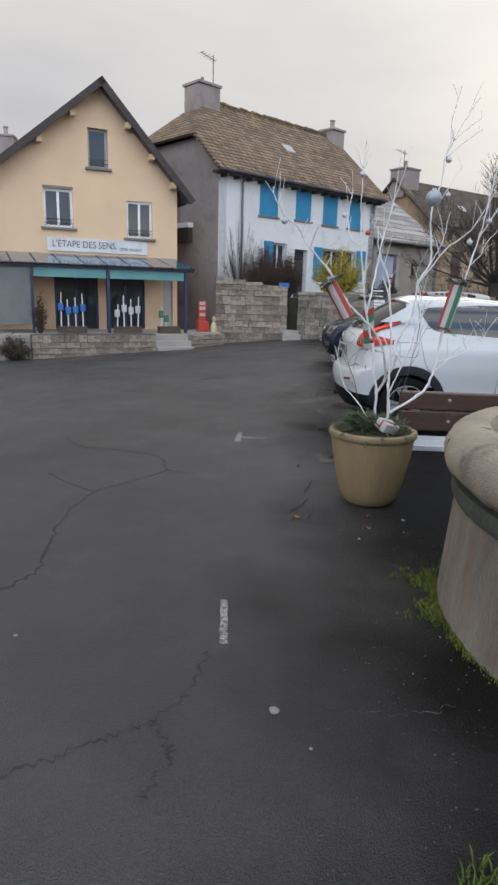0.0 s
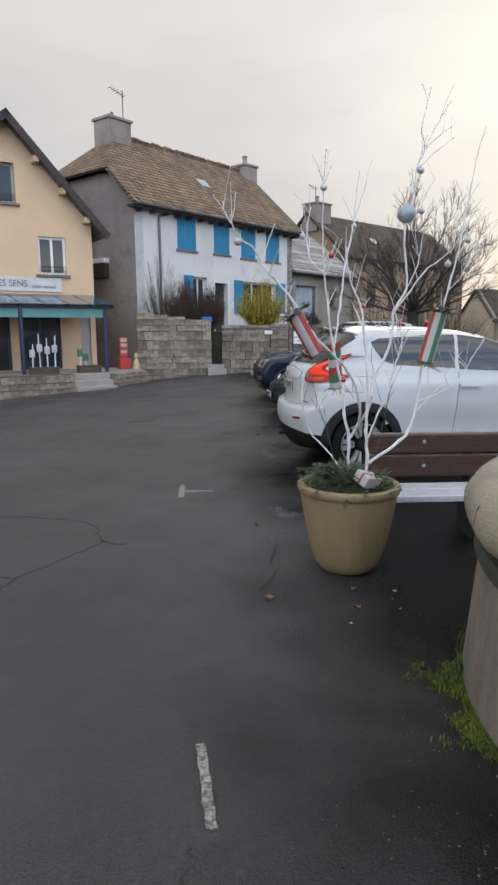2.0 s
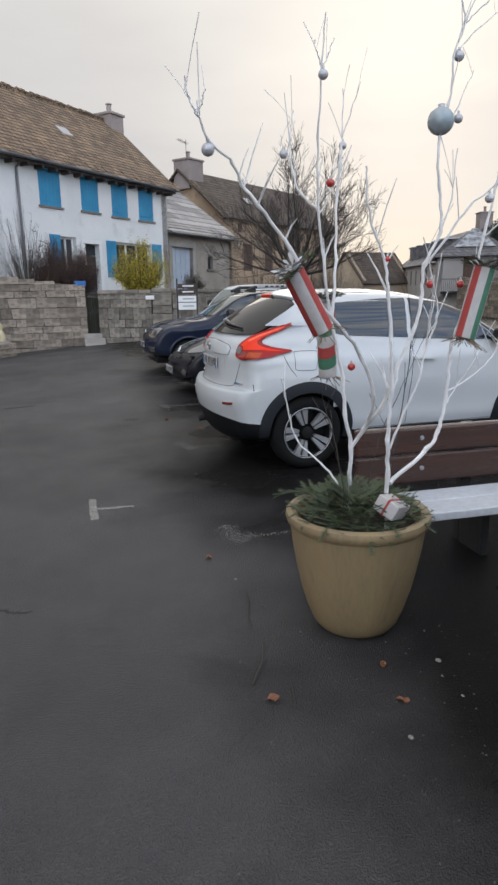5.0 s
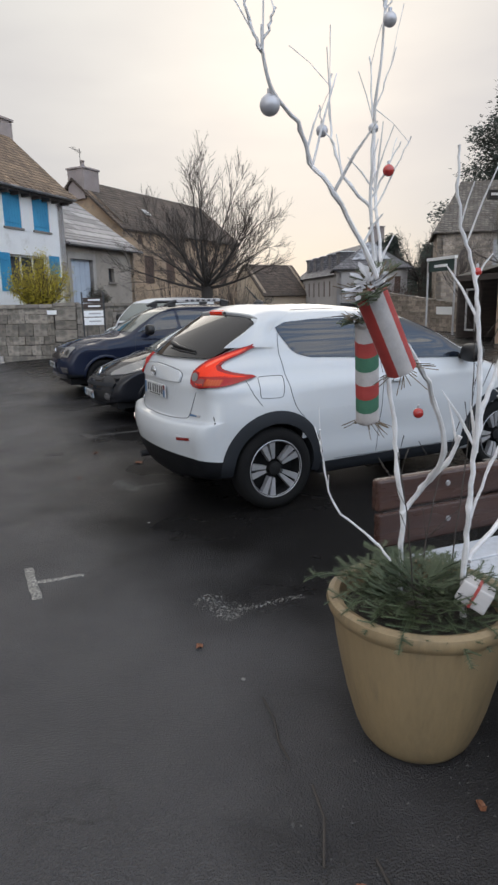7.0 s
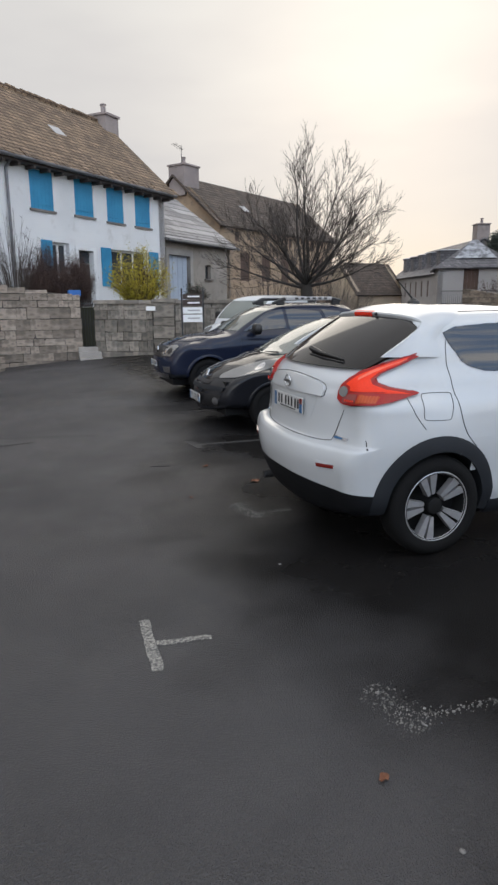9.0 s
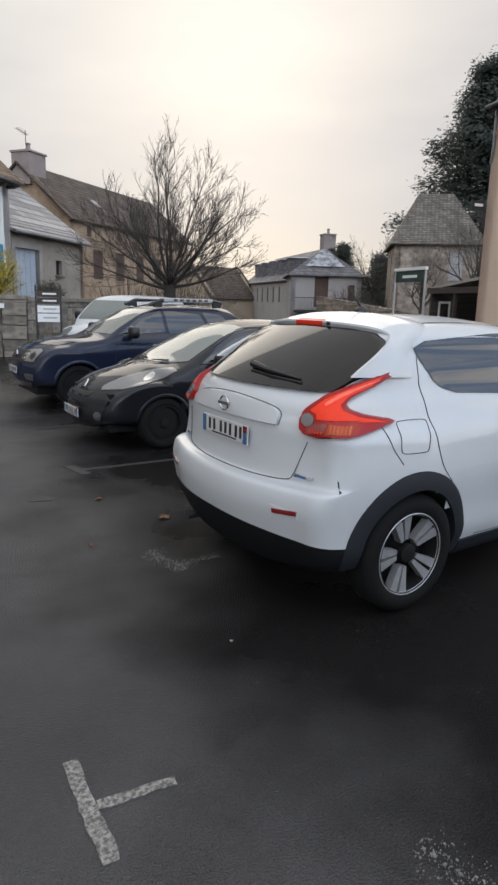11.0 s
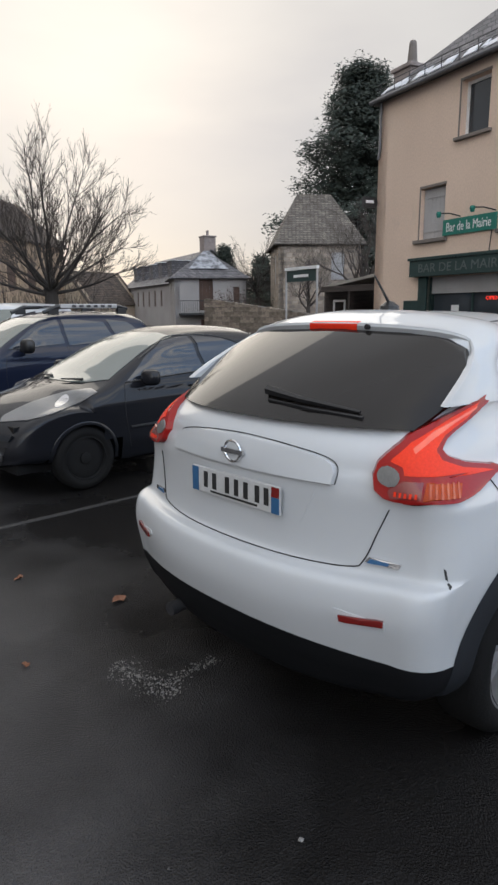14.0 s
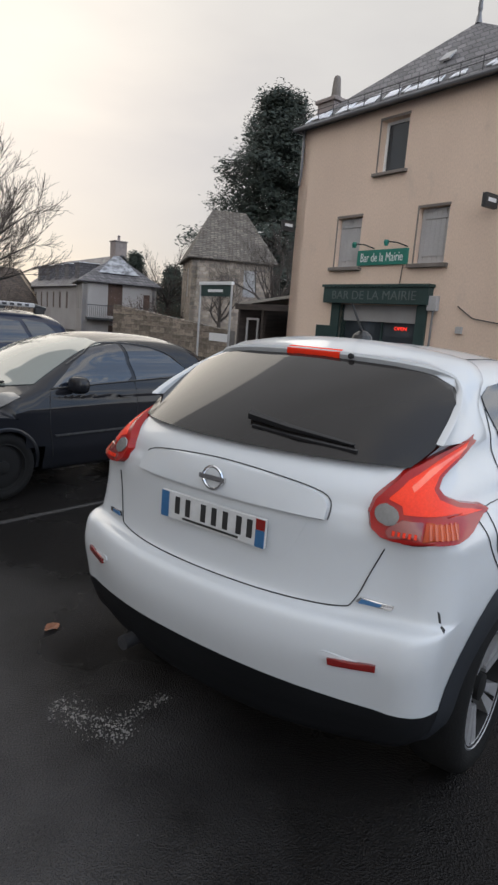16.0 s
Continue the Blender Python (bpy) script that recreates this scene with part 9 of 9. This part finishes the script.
def shrub(x, y, z, w, h, stems, leaves, seed, label, twig, leaf=None, leaf_size=0.05, upright=0.5):
    t = thing("shrub", pose(x, y, z), label, "shrub")
    rnd = random.Random(seed)
    wood, green = bmesh.new(), bmesh.new()
    for _ in range(stems):
        a, s = rnd.uniform(0, 6.28), rnd.random() ** 0.6
        tip = Vector((math.cos(a) * w * s, math.sin(a) * w * s, h * rnd.uniform(0.45, 1.0) * (1 - 0.45 * s * s)))
        base = Vector((math.cos(a) * w * s * 0.25, math.sin(a) * w * s * 0.25, 0))
        mid = base.lerp(tip, 0.5) + Vector((rnd.gauss(0, 0.06), rnd.gauss(0, 0.06), h * 0.08 * upright))
        tube(wood, [base, mid, tip], [0.010, 0.007, 0.003], 3, cap=False)
        for _ in range(3):
            q = mid.lerp(tip, rnd.random())
            e = q + Vector((rnd.gauss(0, 0.12), rnd.gauss(0, 0.12), rnd.uniform(0.02, 0.25)))
            tube(wood, [q, e], [0.005, 0.002], 3, cap=False)
        for _ in range(leaves):
            q = base.lerp(tip, rnd.uniform(0.25, 1.05)) + Vector((rnd.gauss(0, 0.07), rnd.gauss(0, 0.07), rnd.gauss(0, 0.07)))
            e = Vector((rnd.gauss(0, 1), rnd.gauss(0, 1), rnd.gauss(0, 1))).normalized() * leaf_size * rnd.uniform(0.6, 1.3)
            u = e.orthogonal().normalized() * leaf_size * 0.35
            green.faces.new([green.verts.new(v) for v in (q - u * 0.3, q + e * 0.5 - u, q + e, q + e * 0.5 + u)])
    part("stemwork", wood, twig, t)["kind"] = "stuff"
    if leaves:
        part("foliage", green, leaf, t)["kind"] = "stuff"
    else:
        green.free()


shrub(3.3, 25.7, 1.5, 1.15, 2.2, 260, 34, 1, "bright yellow-green bush behind the garden wall", BROWN_TWIG, YELLOW, 0.06)
shrub(0.15, 26.0, 1.5, 0.95, 2.2, 560, 30, 2, "dense red-brown bare bush behind the garden wall", BROWN_TWIG, BROWN_TWIG, 0.04)
shrub(1.15, 26.3, 1.5, 0.65, 1.95, 380, 30, 3, "dense red-brown bare bush by the garden gate", BROWN_TWIG, BROWN_TWIG, 0.04)
shrub(-0.85, 25.9, 1.5, 0.95, 3.3, 120, 0, 4, "tall thin bare grey shrub against the white house", FAR_TWIG, None)
shrub(5.3, 25.6, 1.5, 0.5, 0.9, 80, 20, 5, "small dark evergreen bush behind the wall", BROWN_TWIG, EVERGREEN, 0.06)
shrub(10.8, 27.5, 0.0, 2.0, 3.6, 240, 0, 6, "tangle of bare brown brush under the big tree", FAR_TWIG, None)
shrub(13.0, 29.5, 0.0, 2.2, 3.6, 240, 0, 7, "tangle of bare brown brush under the big tree", FAR_TWIG, None)
shrub(8.6, 27.0, 0.0, 1.6, 3.4, 160, 0, 8, "tangle of bare brown brush before the farmhouse", FAR_TWIG, None)
shrub(33.5, 40.0, 0.0, 2.5, 3.4, 260, 16, 9, "dark brown overgrown hedge above the dry-stone wall", BROWN_TWIG, EVERGREEN, 0.14)
shrub(29.8, 39.0, 0.0, 2.4, 3.4, 260, 10, 10, "dark brown overgrown hedge above the dry-stone wall", BROWN_TWIG, BROWN_TWIG, 0.12)


# ---- direction sign, hung banner, shop planters and small things ----
BROWN_SIGN = surface("brown_sign_board", (0.055, 0.035, 0.028), (0.04, 0.026, 0.022), rough=0.6)
sp = thing("direction_sign", pose(3.98, 22.2, gz(4, 22), 0, 0, -12), "brown and white direction boards between two dark posts", "sign")
for x in (0.0, 0.66):
    part("post", boxes((x - 0.025, x + 0.025, -0.025, 0.025, -0.1, 2.1)), DARK_STEEL, sp)
for z0, z1, m, ink in ((1.78, 1.93, BROWN_SIGN, WHITE_PAINT), (1.58, 1.75, BROWN_SIGN, WHITE_PAINT), (1.34, 1.53, WHITE_PAINT, DARK_STEEL), (1.08, 1.31, WHITE_PAINT, DARK_STEEL)):
    bd = part("board", boxes((0.03, 0.63, -0.03, 0.0, z0, z1), bevel=0.005), m, sp)
    part("plain_bar", boxes((0.18, 0.55, -0.034, -0.031, (z0 + z1) / 2 - 0.02, (z0 + z1) / 2 + 0.025)), ink if m is BROWN_SIGN else GREY_PAINT, bd)
ws = part("wall_sign", boxes((-0.16, 0.16, -0.02, 0.0, -0.07, 0.07), bevel=0.004), WHITE_PAINT)
ws.matrix_world = pose(3.35, 24.05, 1.47, 0, 0, -27)
tagged(ws, "small white sign fixed to the garden wall", "sign")
bn = thing("banner_frame", pose(21.2, 25.6, 0, 0, 0, -102), "white-framed stand with a dark green banner", "banner")
for x in (0.0, 2.3):
    part("post", boxes((x - 0.035, x + 0.035, -0.035, 0.035, -0.2, 3.35)), GREY_PAINT, bn)
part("top_rail", boxes((-0.05, 2.35, -0.07, 0.07, 3.352, 3.48)), WHITE_PAINT, bn)
part("banner", boxes((0.06, 2.24, -0.02, 0.02, 2.85, 3.34)), GREEN_DARK, bn)
part("plain_bar", boxes((0.6, 1.7, -0.03, -0.021, 3.03, 3.15)), WHITE_PAINT, bn)
part("lower_panel", boxes((0.9, 2.24, -0.02, 0.02, 0.9, 1.25)), WHITE_PAINT, bn)

PLANTER = surface("weathered_planter_wood", (0.10, 0.075, 0.06), (0.06, 0.045, 0.038), rough=0.9, stretch=(1, 1, 6))
BLUE_TRIM = surface("blue_ribbon", (0.03, 0.14, 0.42), rough=0.6)
for k, (u, v, w, extra) in enumerate(((1.6, -2.55, 0.95, BLUE_TRIM), (3.55, -2.55, 0.95, TULLE), (5.15, -2.35, 0.8, GREEN_FELT))):
    x, y = SHOP(u, v)
    pl = thing("planter", pose(x, y, 0.1, 0, 0, 24.9), "weathered wooden planter box with white decorated sticks", "planter", group="shop planters")
    for z in (0.0, 0.13):
        part("plank", boxes((-w / 2, w / 2, -0.18, 0.18, z, z + 0.125), bevel=0.008), PLANTER, pl)
    rn = random.Random(k)
    for i in range(4 if k < 2 else 2):
        xx, hh = -w / 2 + 0.1 + i * (w - 0.2) / 3, rn.uniform(0.7, 1.25) * (1 if k < 2 else 0.6)
        st = part("stick", tube(bmesh.new(), [(xx, 0, 0.2), (xx + rn.uniform(-0.05, 0.05), 0, 0.25 + hh)], [0.025, 0.018], 6), WHITE_TWIG, pl)
        part("ribbon", boxes((xx - 0.09, xx + 0.09, -0.05, 0.05, 0.2 + hh * 0.5, 0.2 + hh * 0.5 + 0.26), bevel=0.03), extra, st)
x, y = SHOP(6.85, -1.3)
rs = thing("red_stand", pose(x, y, 0.1, 0, 0, 24.9), "red and white display stand on the terrace", "stand")
part("base", boxes((-0.22, 0.22, -0.16, 0.16, 0.0, 0.42), bevel=0.02), surface("red_enamel", (0.50, 0.05, 0.035), rough=0.45), rs)
part("back_board", boxes((-0.16, 0.16, 0.02, 0.08, 0.424, 1.2), bevel=0.015), bpy.data.materials["red_enamel"], rs)
for z in (0.6, 0.85, 1.04):
    part("plain_bar", boxes((-0.12, 0.12, 0.008, 0.018, z, z + 0.12)), WHITE_FELT, rs)
x, y = SHOP(7.25, -1.5)
fg = part("garden_figure", lathe([(0.13, 0.0), (0.15, 0.1), (0.10, 0.3), (0.05, 0.38), (0.09, 0.48), (0.07, 0.58), (0.0, 0.62)], 14, m=pose(x, y, 0.1)), surface("pale_yellow_glaze", (0.5, 0.40, 0.16), (0.55, 0.52, 0.48), rough=0.5, scale=6), smooth=True)
tagged(fg, "small yellow and white glazed ornament on the terrace", "ornament")
IV = surface("ivy_leaves", (0.035, 0.035, 0.02), (0.05, 0.035, 0.025), rough=0.8, bump=0)
x, y = SHOP(0.55, -2.3)
shrub(x, y, 0.1, 0.25, 1.6, 50, 10, 21, "straggly climbing plant on the terrace post", BROWN_TWIG, IV, 0.06)
x, y = SHOP(-0.4, -3.5)
shrub(x, y, gz(x, y), 0.5, 0.9, 90, 14, 22, "dark ivy hanging over the terrace wall", BROWN_TWIG, IV, 0.07)
wb = thing("window_box", pose(-1.85, 26.65, 0, 0, 0, 44.35), "white balcony rail with dried plants on the bare gable", "balcony")
part("rail", boxes((-0.30, -0.02, 1.7, 3.3, 4.42, 4.62)), WHITE_PAINT, wb)
part("panel", boxes((-0.26, -0.02, 1.75, 3.25, 3.8, 4.40)), IV, wb)
bx = part("letter_box", boxes((-0.2, 0.2, -0.14, 0.14, 0, 0.2), bevel=0.015), BLUE_TRIM)
bx.matrix_world = pose(1.0, 25.4, 1.89, 0, 0, 5)
tagged(bx, "small blue box resting on the garden wall", "box")
far_house("neighbour_house", "house behind the shop showing only its dark roof", pose(-24, 33, 0, 0, 0, 10), 12, 8, 6.0, 9.2, FAR_GREY, SLATE, chims=[(9.0, 10.0, 3.4, 4.4, 8.6, 10.2)])
